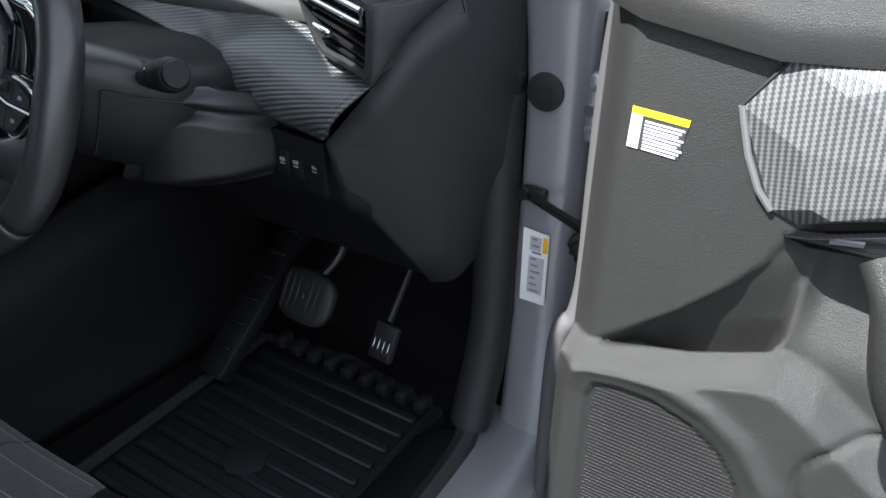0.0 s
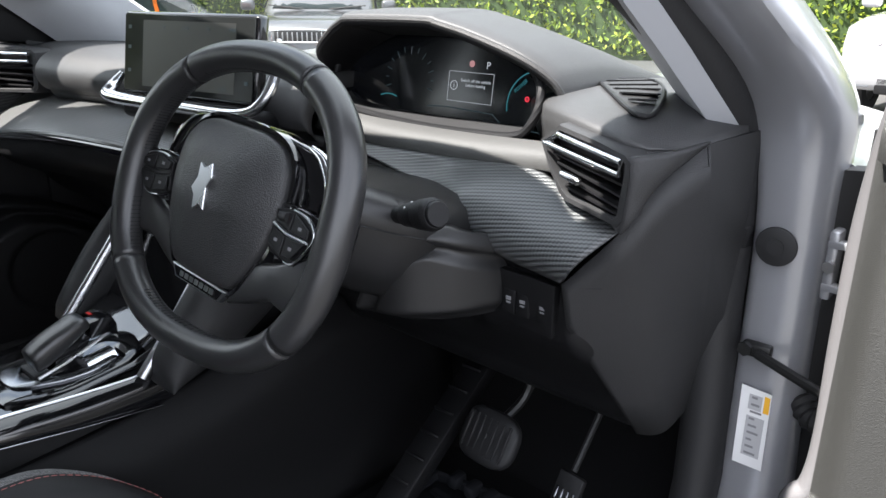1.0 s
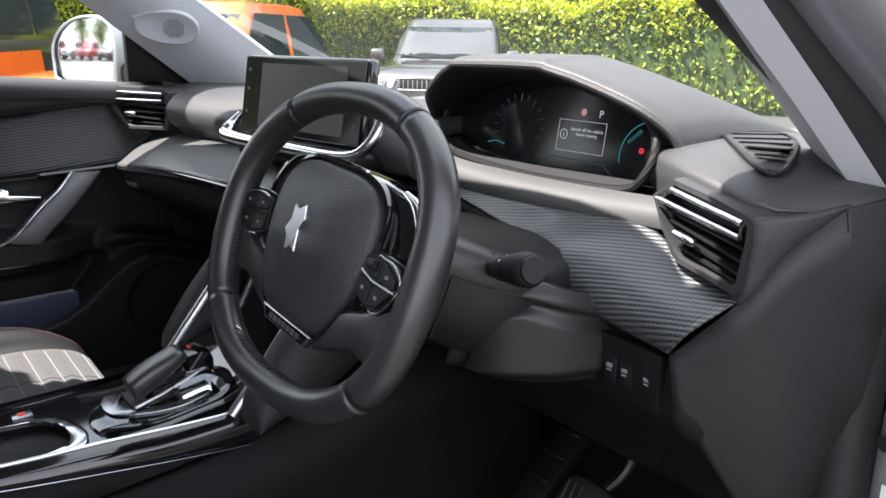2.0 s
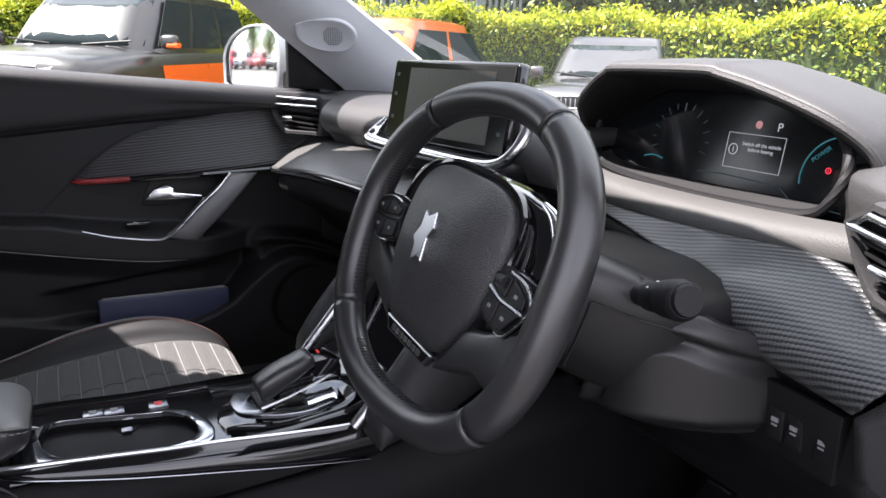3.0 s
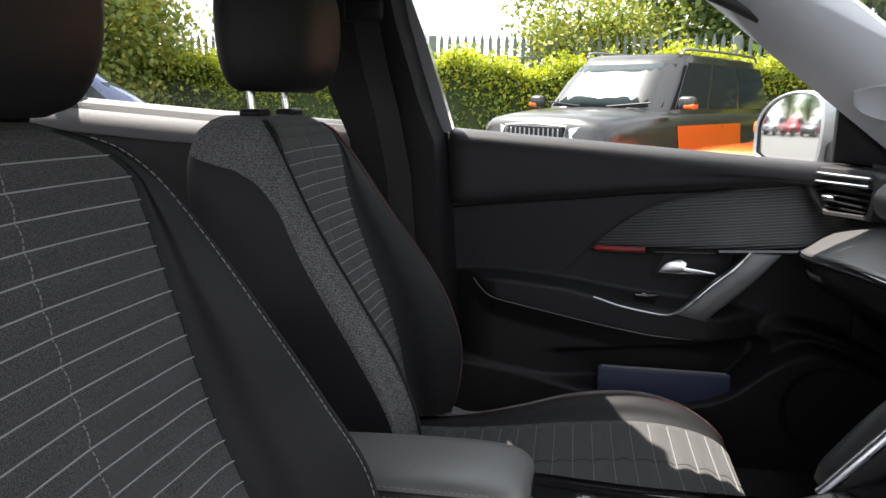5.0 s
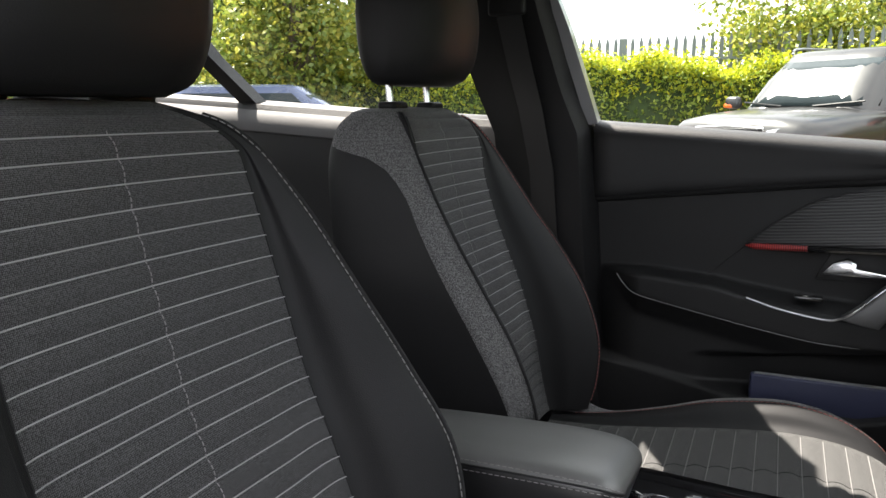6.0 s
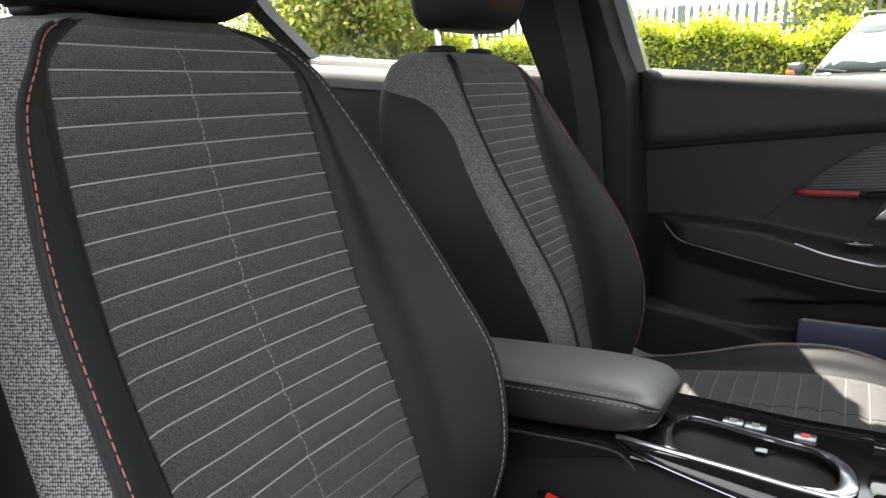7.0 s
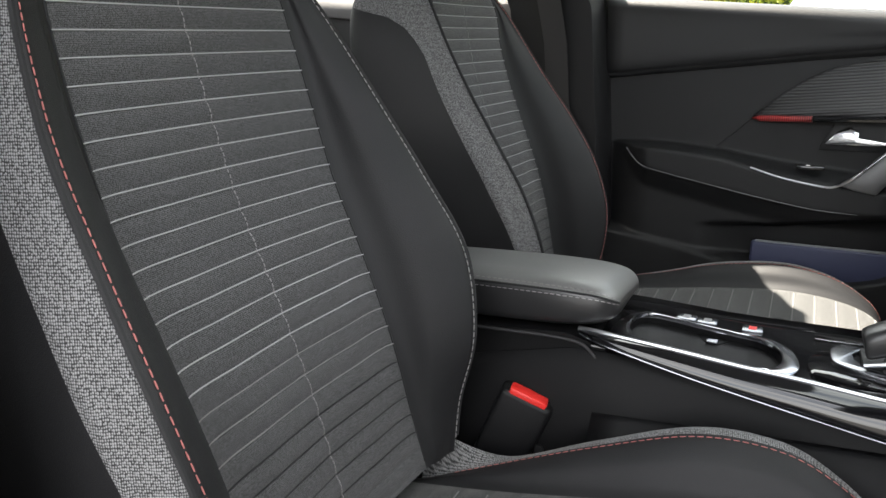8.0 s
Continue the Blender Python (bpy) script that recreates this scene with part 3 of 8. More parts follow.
setting("nose", loft([[(0.82 * s, 1.62 + 0.12 * (1 - s * s), z) for s in np.linspace(-1, 1, 9)] + [(0.82 * s, 1.5, z) for s in np.linspace(1, -1, 3)] for z in (0.25, 0.5, 0.8)]), PAINT, "grey metallic nose of the car", "bumper")
setting("scuttle", shell([[(x, y, z) for x in (-0.70, -0.3, 0.3, 0.70)] for y, z in ((0.72, 0.985), (0.84, 0.992))], (0, 0, -0.02)), HARD, "black scuttle panel below the windscreen", "scuttle")
wheel_axle = ((0.84, 1.02), (-0.84, 1.02), (0.84, -1.55), (-0.84, -1.55))
for wx, wy in wheel_axle:
    rw = thing("road_wheel", pose(wx, wy, 0.33), "black road tyre on a grey alloy rim", "wheel", "road wheels")
    part("tyre", ring((0, 0, 0), (1, 0, 0), 0.325, 0.22, 0.2), TYRE, rw, local=True)
    part("rim", disc((0, 0, 0), (1, 0, 0), 0.225, 0.17, 24, 0.01), METAL, rw, local=True)
# glass
glass_rows = []
for y, z, w in ((0.80, 1.01, 0.64), (0.62, 1.11, 0.625), (0.42, 1.215, 0.61), (0.22, 1.315, 0.59), (0.03, 1.40, 0.565), (-0.10, 1.445, 0.545)):
    glass_rows.append([(w * s, y + 0.10 * (1 - s * s) - 0.10, z) for s in np.linspace(-1, 1, 13)])
ws = setting("window_1", sheet(glass_rows), GLASS, "clear laminated windscreen", "windscreen")
win_p = setting("window_2", sheet([[(-0.765 + 0.165 * s, a + (b - a) * s, z0 + (1.40 - z0) * s) for s in np.linspace(0, 1, 6)] for a, b, z0 in ((0.34, -0.12, 1.04), (0.0, -0.25, 1.06), (-0.3, -0.45, 1.08), (-0.56, -0.64, 1.10))]), GLASS, "clear passenger door window", "window")
win_r = setting("window_3", sheet([[(-0.765 + 0.165 * s, y, z0 + (1.40 - z0) * s) for s in np.linspace(0, 1, 6)] for y, z0 in ((-0.73, 1.10), (-1.42, 1.15), (-1.85, 1.18))]), GLASS, "clear rear side window", "window")
for g in (ws, win_p, win_r):
    g.visible_shadow = False

# rear bench
bench = thing("rear_bench", pose(0, -1.35, 0.4), "black cloth rear bench seat across the cabin", "bench seat")
part("seat_cushion", box((0, -1.15, 0.50), (1.22, 0.52, 0.20), 0.05, 3), STRIPECLOTH, bench)
part("backrest", box((0, 0, 0.28), (1.22, 0.16, 0.60), 0.06, 3, Matrix.Translation((0, -1.42, 0.50)) @ pose(0, 0, 0, 16)), STRIPECLOTH, bench)
for sx in (-0.36, 0.36):
    part("head_restraint", box((sx, -1.62, 1.10), (0.26, 0.09, 0.12), 0.035, 3), VINYL, bench)


# ---------------------------------------------------------------- front seats
def seat_rows(stations, ring_points):
    """Dense rows of ring points, smooth both ways. ring_points maps a station to its half outline."""
    grid = np.array([ring_points(*s) for s in stations])
    across = np.array([spline(r, 6) for r in grid])
    return np.array([spline(across[:, j], 7) for j in range(across.shape[1])]).transpose(1, 0, 2)


def mirrored(rows, c):
    left = rows.copy()
    left[:, :, 0] = -left[:, :, 0]
    return left


SX = 0.388
# backrest stations: height, depth of the middle, half width of the insert, then bolster rise and half width on either side, depth of the rear
BACK = [(0.555, -0.500, 0.135, 0.060, 0.198, 0.020, 0.185, -0.70), (0.62, -0.520, 0.137, 0.078, 0.208, 0.045, 0.187, -0.705), (0.70, -0.543, 0.139, 0.090, 0.218, 0.084, 0.190, -0.715), (0.79, -0.577, 0.141, 0.089, 0.221, 0.100, 0.206, -0.735),
        (0.87, -0.611, 0.142, 0.078, 0.214, 0.088, 0.201, -0.755), (0.945, -0.634, 0.142, 0.054, 0.202, 0.069, 0.184, -0.770), (1.01, -0.652, 0.139, 0.038, 0.186, 0.045, 0.176, -0.780), (1.055, -0.663, 0.135, 0.024, 0.168, 0.032, 0.158, -0.786), (1.085, -0.671, 0.130, 0.017, 0.146, 0.020, 0.146, -0.786), (1.108, -0.684, 0.105, 0.009, 0.122, 0.016, 0.122, -0.780), (1.121, -0.700, 0.075, 0.003, 0.088, 0.012, 0.092, -0.770)]
BACK_P = [(0.555, -0.530, 0.150, 0.075, 0.190, 0.075, 0.190, -0.70), (0.62, -0.546, 0.152, 0.105, 0.195, 0.105, 0.195, -0.71), (0.70, -0.562, 0.153, 0.120, 0.201, 0.120, 0.201, -0.725), (0.79, -0.588, 0.150, 0.115, 0.205, 0.115, 0.205, -0.748),
          (0.87, -0.617, 0.145, 0.096, 0.203, 0.096, 0.203, -0.772), (0.945, -0.643, 0.139, 0.070, 0.190, 0.070, 0.190, -0.793), (1.01, -0.660, 0.133, 0.046, 0.178, 0.046, 0.178, -0.805), (1.055, -0.668, 0.136, 0.026, 0.164, 0.028, 0.163, -0.812), (1.085, -0.676, 0.134, 0.014, 0.151, 0.017, 0.150, -0.812), (1.112, -0.690, 0.124, 0.007, 0.137, 0.009, 0.136, -0.806), (1.130, -0.711, 0.100, 0.003, 0.112, 0.003, 0.110, -0.792)]


def back_ring(z, yc, w, f, xb, yb):
    d = xb - w
    e_ = float(np.interp(z, (0.86, 0.92, 0.97, 1.01, 1.05, 1.121), (0.045, 0.050, 0.058, 0.070, 0.080, 0.060)))
    y7 = max(yc + f - e_, yb + 0.02)
    y8 = y7 + (yb - y7) * 0.6
    return [(0, yc, z), (w * 0.5, yc + 0.003, z), (w, yc + 0.010, z), (w + d * 0.35, yc + 0.55 * f + 0.004, z), (w + d * 0.75, yc + 0.93 * f, z), (xb, yc + f, z), (xb + 0.016, yc + f - 0.03, z),
            (xb + 0.020, y7, z), (xb + 0.014, y8, z), (xb - 0.012, yb, z), (xb * 0.5, yb - 0.012, z), (0, yb - 0.016, z)]


def back_side(stations, sg):
    """The half backrest on one side (1: towards +x)."""
    return seat_rows([(q[0], q[1], q[2], q[3], q[4], q[7]) if sg > 0 else (q[0], q[1], q[2], q[5], q[6], q[7]) for q in stations], back_ring)


def split_rows(rows, cuts, c):
    """Rows cut lengthwise: the share of each row's length up to a height-dependent cut, and the rest."""
    one, two = [], []
    for r in rows:
        d = np.r_[0, np.cumsum(np.linalg.norm(np.diff(r, axis=0), axis=1))]
        m = np.interp(r[0][2], [q[0] for q in cuts], [q[1] for q in cuts]) * d[-1]
        at = lambda u: [np.interp(u, d, r[:, k]) for k in range(3)]
        one.append([at(u) for u in np.linspace(0, m, c)])
        two.append([at(u) for u in np.linspace(m, d[-1], c)])
    return np.array(one), np.array(two)


CUSH = [(-0.52, 0.530, 0.150, 0.015, 0.195), (-0.42, 0.535, 0.153, 0.017, 0.212), (-0.32, 0.548, 0.155, 0.026, 0.224), (-0.22, 0.563, 0.156, 0.040, 0.232), (-0.11, 0.575, 0.156, 0.042, 0.234), (-0.03, 0.573, 0.152, 0.034, 0.228), (0.03, 0.560, 0.146, 0.020, 0.214), (0.062, 0.538, 0.138, 0.010, 0.198), (0.072, 0.500, 0.13, 0.004, 0.185)]
# the driver's cushion ends sooner, with rounder front corners
CUSH_D = [(-0.52, 0.515, 0.150, -0.005, 0.195), (-0.42, 0.530, 0.153, 0.020, 0.212), (-0.32, 0.550, 0.155, 0.043, 0.224), (-0.22, 0.572, 0.156, 0.058, 0.232), (-0.14, 0.580, 0.156, 0.052, 0.234), (-0.085, 0.582, 0.150, 0.030, 0.222), (-0.042, 0.572, 0.138, 0.012, 0.198), (-0.012, 0.548, 0.118, 0.006, 0.165), (0.0, 0.505, 0.10, 0.004, 0.14)]


def cush_ring(y, zc, w, f, xb):
    d = xb - w
    e_ = float(np.interp(y, (-0.53, -0.47, -0.41), (0.075, 0.030, 0.0)))         # the side cloth rises to meet the backrest
    return [(0, y, zc), (w * 0.5, y, zc + 0.002), (w, y, zc + 0.006), (w + d * 0.35, y, zc + 0.62 * f + 0.004), (w + d * 0.7, y, zc + f), (xb, y, zc + f - 0.010 + e_), (xb + 0.014, y, zc + f - 0.045 + e_), (xb + 0.012, y, zc - 0.06), (xb - 0.005, y, 0.45), (xb * 0.5, y, 0.435), (0, y, 0.43)]


def quilt(rows, axis_rows, pitch, depth, out):
    """Soft rolls between the cross seams."""
    g = rows.copy()
    s = np.r_[0, np.cumsum(np.linalg.norm(np.diff(rows[:, 0], axis=0), axis=1))]
    roll = np.abs(np.sin(math.pi * s / pitch)) ** 0.7 * depth
    edge = np.clip(np.minimum(np.arange(g.shape[1]), g.shape[1] - 1 - np.arange(g.shape[1])) / 2.0, 0, 1)
    g += (roll[:, None] * edge[None, :])[:, :, None] * np.array(out)
    return g, s


def resample(rows, n):
    s = np.r_[0, np.cumsum(np.linalg.norm(np.diff(rows[:, 0], axis=0), axis=1))]
    u = np.linspace(0, s[-1], n)
    return np.array([[[np.interp(x, s, rows[:, j, k]) for k in range(3)] for j in range(rows.shape[1])] for x in u])


BAND_CUT = [(0.55, 0.13), (0.70, 0.15), (0.80, 0.20), (0.90, 0.21), (1.00, 0.21), (1.025, 0.245), (1.045, 0.31), (1.060, 0.45), (1.070, 0.70), (1.080, 1.0), (1.2, 1.0)]
SEAM_PITCH = 0.0204


def build_seat(st, cushion, inner_red, drop, stations):
    """A front seat in the driver's place, with its own cushion length and backrest."""
    cush = seat_rows(cushion, cush_ring)
    half = {1: back_side(stations, 1), -1: mirrored(back_side(stations, -1), 0)}
    back = half[1]
    sh = lambda g: (np.array(g) + np.array([SX, 0, 0]))
    both = lambda g, a, b: sh(np.concatenate([mirrored(g, 0)[:, a:b + 1][:, ::-1], g[:, a:b + 1]], axis=1)) if a else sh(np.concatenate([mirrored(g, 0)[:, 1:b + 1][:, ::-1], g[:, 0:b + 1]], axis=1))
    # backrest: striped insert, bolsters, cloth side bands, rear shell
    rows = resample(both(back, 0, 12), 340)
    s = np.r_[0, np.cumsum(np.linalg.norm(np.diff(rows[:, 12], axis=0), axis=1))]
    phase = float(np.interp(0.925, rows[:, 12, 2], s)) % SEAM_PITCH
    ins = rows.copy()
    roll = np.abs(np.sin(math.pi * (s - phase) / SEAM_PITCH)) ** 0.6 * 0.0034
    across = np.clip(np.minimum(np.arange(25), 24 - np.arange(25)) / 2.0, 0, 1)
    ins += (roll[:, None] * across[None, :])[:, :, None] * np.array((0, 0.9, 0.25))
    panel = part("backrest_insert", sheet(ins), STRIPECLOTH, st, "dark striped cloth insert with cross seams, darker towards the bottom", "all")
    for k in range(2, int((s[-1] - phase) / SEAM_PITCH) - (0 if inner_red else 1)):
        i = int(np.argmin(np.abs(s - phase - k * SEAM_PITCH)))
        # seams step from pale through dark grey to black towards the bottom
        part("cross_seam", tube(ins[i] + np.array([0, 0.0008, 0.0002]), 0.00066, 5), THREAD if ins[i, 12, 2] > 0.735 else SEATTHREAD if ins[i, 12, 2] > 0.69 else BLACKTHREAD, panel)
    part("centre_seam", stitches(ins[12:-20, 12] + np.array([0, 0.0010, 0]), 0.0052, 0.0036, 0.0006), GREYTHREAD, panel)
    for sg in (-1, 1):
        g = half[sg]
        cut = lambda a, b: sheet(sh(g[:, a:b + 1]), flip=sg > 0)
        bol = part("bolster", cut(12, 30), VINYL, st, "black leatherette side bolster", "all")
        band, side = split_rows(sh(g[:, 30:55]), BAND_CUT, 9)
        part("side_band", sheet(band, flip=sg > 0), GREYCLOTH, st, "grey melange cloth band", "all")
        part("side_panel", sheet(side, flip=sg > 0), VINYL, st, "black side panel of the backrest", "all")
        seam = sh(g[:, 30]) + np.array([sg * 0.0016, 0.0016, 0])
        part("piping", tube(seam[2:-3], 0.0022, 6), BLACKTHREAD, bol)
        if sg < 0 or inner_red:
            part("edge_stitching", stitches(sh(g[:, 28])[2:-3] + np.array([0, 0.0012, 0]), 0.0080, 0.0058, 0.00065), REDTHREAD if (sg > 0) == inner_red else GREYTHREAD, bol)
        part("insert_seam", tube(sh(g[:, 12])[1:-3] + np.array([0, 0.0002, 0]), 0.0011, 6), BLACKTHREAD, bol)
    part("backrest_shell", sheet(sh(np.concatenate([half[1][:, 54:], half[-1][:, 54:][:, ::-1]], axis=1)), flip=True), VINYL, st, "black leatherette seat back", "all")
    top = sh(half[1][-1]), sh(half[-1][-1])
    ztop = stations[-1][0] + 0.009
    mid = np.array([SX, -0.748, ztop])
    loop = np.concatenate([top[0], top[1][::-1]])
    part("backrest_top", sheet([loop, mid + (loop - mid) * 0.8 + np.array([0, 0, 0.004]), mid + (loop - mid) * 0.45 + np.array([0, 0, 0.002]), np.repeat([mid], len(loop), 0)], flip=False), STRIPECLOTH, st, "dark cloth top of the backrest", "all")
    # cushion
    cin, s = quilt(resample(both(cush, 0, 12), 150), 0, 0.034, 0.006, (0, 0, 1))
    cpan = part("cushion_insert", sheet(cin, flip=True), STRIPESEAT, st, "dark striped cloth cushion insert", "all")
    for k in range(2, int(s[-1] / 0.034)):
        i = int(round(k * 0.034 / s[-1] * (len(cin) - 1)))
        part("cross_seam", tube(cin[i, 1:-1] + np.array([0, 0.0003, 0.0010]), 0.0008, 5), SEATTHREAD, cpan)
    part("centre_seam", tube(cin[4:-10, cin.shape[1] // 2] + np.array([0, 0, 0.0003]), 0.0007, 5), BLACKTHREAD, cpan)
    for sg in (-1, 1):
        g = cush if sg > 0 else mirrored(cush, 0)
        cut = lambda a, b: sheet(sh(g[:, a:b + 1]), flip=sg < 0)
        bol = part("cushion_bolster", cut(12, 23), VINYL, st, "black leatherette cushion bolster", "all")
        part("cushion_side", cut(23, 38), GREYSEAT, st, "grey melange cloth cushion side", "all")
        part("cushion_base", cut(38, 60), HARD, st, "black plastic seat base", "all")
        part("red_stitching", stitches(sh(g[:, 22])[3:-6] + np.array([0, 0, 0.0012]), 0.0085, 0.006, 0.00055), REDTHREAD, bol)
    part("cushion_front", loft([[(SX + cushion[-1][4] * c, y, z) for c, y, z in ((-1, a, 0.51), (1, a, 0.51), (1, a - 0.03, 0.44), (-1, a - 0.03, 0.44))] for a in (cushion[-1][0] - 0.001, cushion[-1][0] - 0.035)]), VINYL, st)
    for rx in (-0.19, 0.19):
        part("seat_rail", box((SX + rx, -0.25, 0.405), (0.04, 0.6, 0.06), 0.006), IRON, st)
    # head restraint on two posts
    hr = []
    for z, hw, yf, yr in ((1.152, 0.105, -0.680, -0.765), (1.165, 0.125, -0.658, -0.778), (1.20, 0.135, -0.640, -0.790), (1.26, 0.136, -0.634, -0.796), (1.31, 0.130, -0.642, -0.793), (1.335, 0.118, -0.680, -0.783), (1.345, 0.095, -0.703, -0.763)):
        ring_ = []
        for w in np.arange(28) * 2 * math.pi / 28:
            cx, cy = np.sign(math.cos(w)) * abs(math.cos(w)) ** 0.55, np.sign(math.sin(w)) * abs(math.sin(w)) ** 0.7
            ring_.append((SX + hw * cx, (yf + yr) / 2 + (yf - yr) / 2 * cy - 0.03 * abs(cx) ** 3 * (cy > 0) * 0.6, z - drop))
        hr.append(ring_)
    head = part("head_restraint", loft([[tuple(p) for p in r] for r in np.array([spline(np.array(hr)[:, j], 4) for j in range(28)]).transpose(1, 0, 2)]), VINYL, st, "black leatherette head restraint", "all")
    for px in (-0.072, 0.072):
        part("post", tube([(SX + px, -0.735, 1.09), (SX + px, -0.738, 1.13), (SX + px, -0.745, 1.20)], 0.0065, 12), CHROME, head, "chrome post")
        part("post_collar", box((SX + px, -0.735, ztop + 0.001), (0.050, 0.034, 0.014), 0.006, 3), HARD, st, "black plastic collar")


driver_seat = thing("car_seat", pose(SX, -0.3, 0.39), "black and grey cloth driver's seat with red stitching", "car seat", "front seats")
build_seat(driver_seat, CUSH_D, True, 0.021, BACK)
passenger_seat = thing("car_seat", pose(SX, -0.3, 0.39), "black and grey cloth passenger seat, sunlit along its outer edge", "car seat", "front seats")
build_seat(passenger_seat, CUSH, False, -0.022, BACK_P)
passenger_seat.matrix_basis = pose(-0.372, -0.358, 0.376)

# belt and buckle
belt = thing("seat_belt", pose(-0.66, -0.64, 1.25), "black webbing seat belt hanging on the centre post", "seat belt")
part("webbing", shell([[(x + 0.004 * k, -0.650 + dy + 0.026 * k, z) for k in (-1, -0.3, 0.3, 1)] for x, dy, z in ((-0.655, 0.03, 0.55), (-0.662, 0.02, 0.8), (-0.658, 0.005, 1.0), (-0.642, -0.015, 1.12), (-0.618, -0.03, 1.20), (-0.588, -0.045, 1.30))], (-0.002, 0, 0)), RUBBER, belt)
part("anchor", box((-0.588, -0.697, 1.315), (0.02, 0.075, 0.04), 0.008, 3), HARD, belt, "black plastic belt guide")
buckle = thing("belt_buckle", pose(0.125, -0.43, 0.5), "black seat belt buckle with a red button beside the console", "buckle")
bk = pose(0.128, -0.423, 0.585, -22, 0, 10)
part("buckle_body", box((0, 0, -0.03), (0.032, 0.066, 0.10), 0.007, 3, bk), HARD, buckle)
part("release_button", box((0.004, 0.0, 0.018), (0.020, 0.048, 0.014), 0.003, 2, bk), REDPLASTIC, buckle, "red release button")
part("buckle_stalk", box((0.125, -0.41, 0.47), (0.012, 0.03, 0.14), 0.004), HARD, buckle)


# ---------------------------------------------------------------- dashboard
dash = thing("dashboard", pose(0, 0.4, 0.9), "soft black dashboard with twill trim and instrument hood", "dashboard")
PADP = [(0.82, 0.985), (0.62, 1.022), (0.42, 1.038), (0.29, 1.042), (0.225, 1.034), (0.197, 1.012), (0.193, 0.988), (0.208, 0.966), (0.245, 0.955), (0.30, 0.952)]
pad = []
for x, push in ((-0.715, 0.06), (-0.70, 0.05), (-0.60, 0.05), (-0.568, 0.035), (-0.54, 0.016), (-0.4, 0.03), (-0.2, 0.045), (0.10, 0.05), (0.20, 0.06)):
    pad.append(spline([(x, y + push, z - 0.0) for y, z in PADP], 5))
part("dash_pad", shell(pad, (0, 0.02, -0.02)), SOFT, dash, "soft black upper dash pad", "all")
# pad behind and beside the instrument hood
padr = []
for x, y0, z0 in ((0.16, 0.40, 1.02), (0.3, 0.42, 1.03), (0.45, 0.40, 1.036), (0.53, 0.335, 1.044), (0.575, 0.275, 1.048), (0.62, 0.243, 1.048), (0.66, 0.226, 1.044), (0.695, 0.216, 1.038), (0.715, 0.218, 1.031), (0.728, 0.245, 1.027), (0.737, 0.285, 1.0245)):
    b_ = float(np.interp(x, (0.69, 0.737), (1.0, 0.15)))
    padr.append(spline([(x, 0.83, 0.985), (x, 0.66, 1.02), (x, 0.5, z0 + 0.002), (x, y0 + 0.06, z0 + 0.002), (x, y0, z0 - 0.004), (x, y0 - 0.010 * b_, z0 - 0.016 * b_), (x, y0 - 0.006 * b_, z0 - 0.035 * b_), (x, y0 + 0.005 * b_, z0 - 0.065 * b_)], 5))
part("dash_end", shell(padr, (0, 0.01, -0.02)), SOFT, dash, "soft black dash top round the side vent", "all")
# shelf on the passenger side, its gloss edge and the panels under it
EDGE = [(-0.715, 0.152, 0.877), (-0.60, 0.124, 0.890), (-0.45, 0.106, 0.910), (-0.30, 0.097, 0.928), (-0.12, 0.095, 0.942), (0.06, 0.105, 0.948), (0.16, 0.14, 0.945)]
edge = spline(EDGE, 6)
shelf = []
for x, y, z in edge:
    yt = 0.285
    shelf.append([(x, yt, 0.955), (x, yt * 0.6 + y * 0.4, 0.955 * 0.6 + z * 0.4 + 0.006), (x, yt * 0.25 + y * 0.75, 0.955 * 0.25 + z * 0.75 + 0.006), (x, y + 0.008, z + 0.003), (x, y, z - 0.002)])
part("dash_shelf", shell(shelf, (0, 0.008, -0.012)), SHELFRIB, dash, "finely ribbed dark grey shelf before the passenger", "all")
part("gloss_edge", tube(edge + np.array([0, 0.006, -0.009]), 0.0075, 10), PIANO, dash, "gloss black edge strip")
low = []
for x, y, z in edge:
    low.append([(x, y + 0.012, z - 0.014), (x, y + 0.02, z - 0.05), (x, y + 0.07, z - 0.085), (x, 0.23, 0.80), (x, 0.30, 0.72), (x, 0.42, 0.66), (x, 0.6, 0.6)])
part("glove_box", shell([spline(r, 4) for r in low], (0, 0.02, 0.0)), HARD, dash, "black lower dash and glove box", "all")
# driver's side: pale band, twill panel, lower panels
tb = spline([(0.17, 0.325, 0.998), (0.30, 0.308, 0.993), (0.45, 0.292, 0.996), (0.572, 0.272, 1.004), (0.60, 0.262, 1.006)], 6)
tc = spline([(0.17, 0.30, 0.968), (0.30, 0.285, 0.964), (0.45, 0.266, 0.972), (0.572, 0.252, 0.980), (0.60, 0.246, 0.982)], 6)
part("dash_band", shell([tb, tc], (0, 0.01, -0.006)), CREAM, dash, "smooth grey band under the instruments", "all")
T = spline([(0.20, 0.299, 0.966), (0.30, 0.285, 0.963), (0.45, 0.264, 0.971), (0.572, 0.250, 0.979), (0.635, 0.225, 0.965), (0.703, 0.198, 0.954)], 8)
Bc = spline([(0.20, 0.292, 0.958), (0.30, 0.272, 0.953), (0.436, 0.240, 0.937), (0.504, 0.212, 0.915), (0.572, 0.199, 0.902), (0.653, 0.188, 0.896)], 8)
cg = []
for a, b in zip(T, Bc):
    k = np.clip((a[0] - 0.34) / 0.2, 0, 1)
    cg.append([a + (b - a) * s + np.array([0, -0.022 * k * math.sin(math.pi * s) + 0.014 * (1 - abs(2 * k - 1)) * math.sin(math.pi * s), 0]) for s in np.linspace(0, 1, 9)])
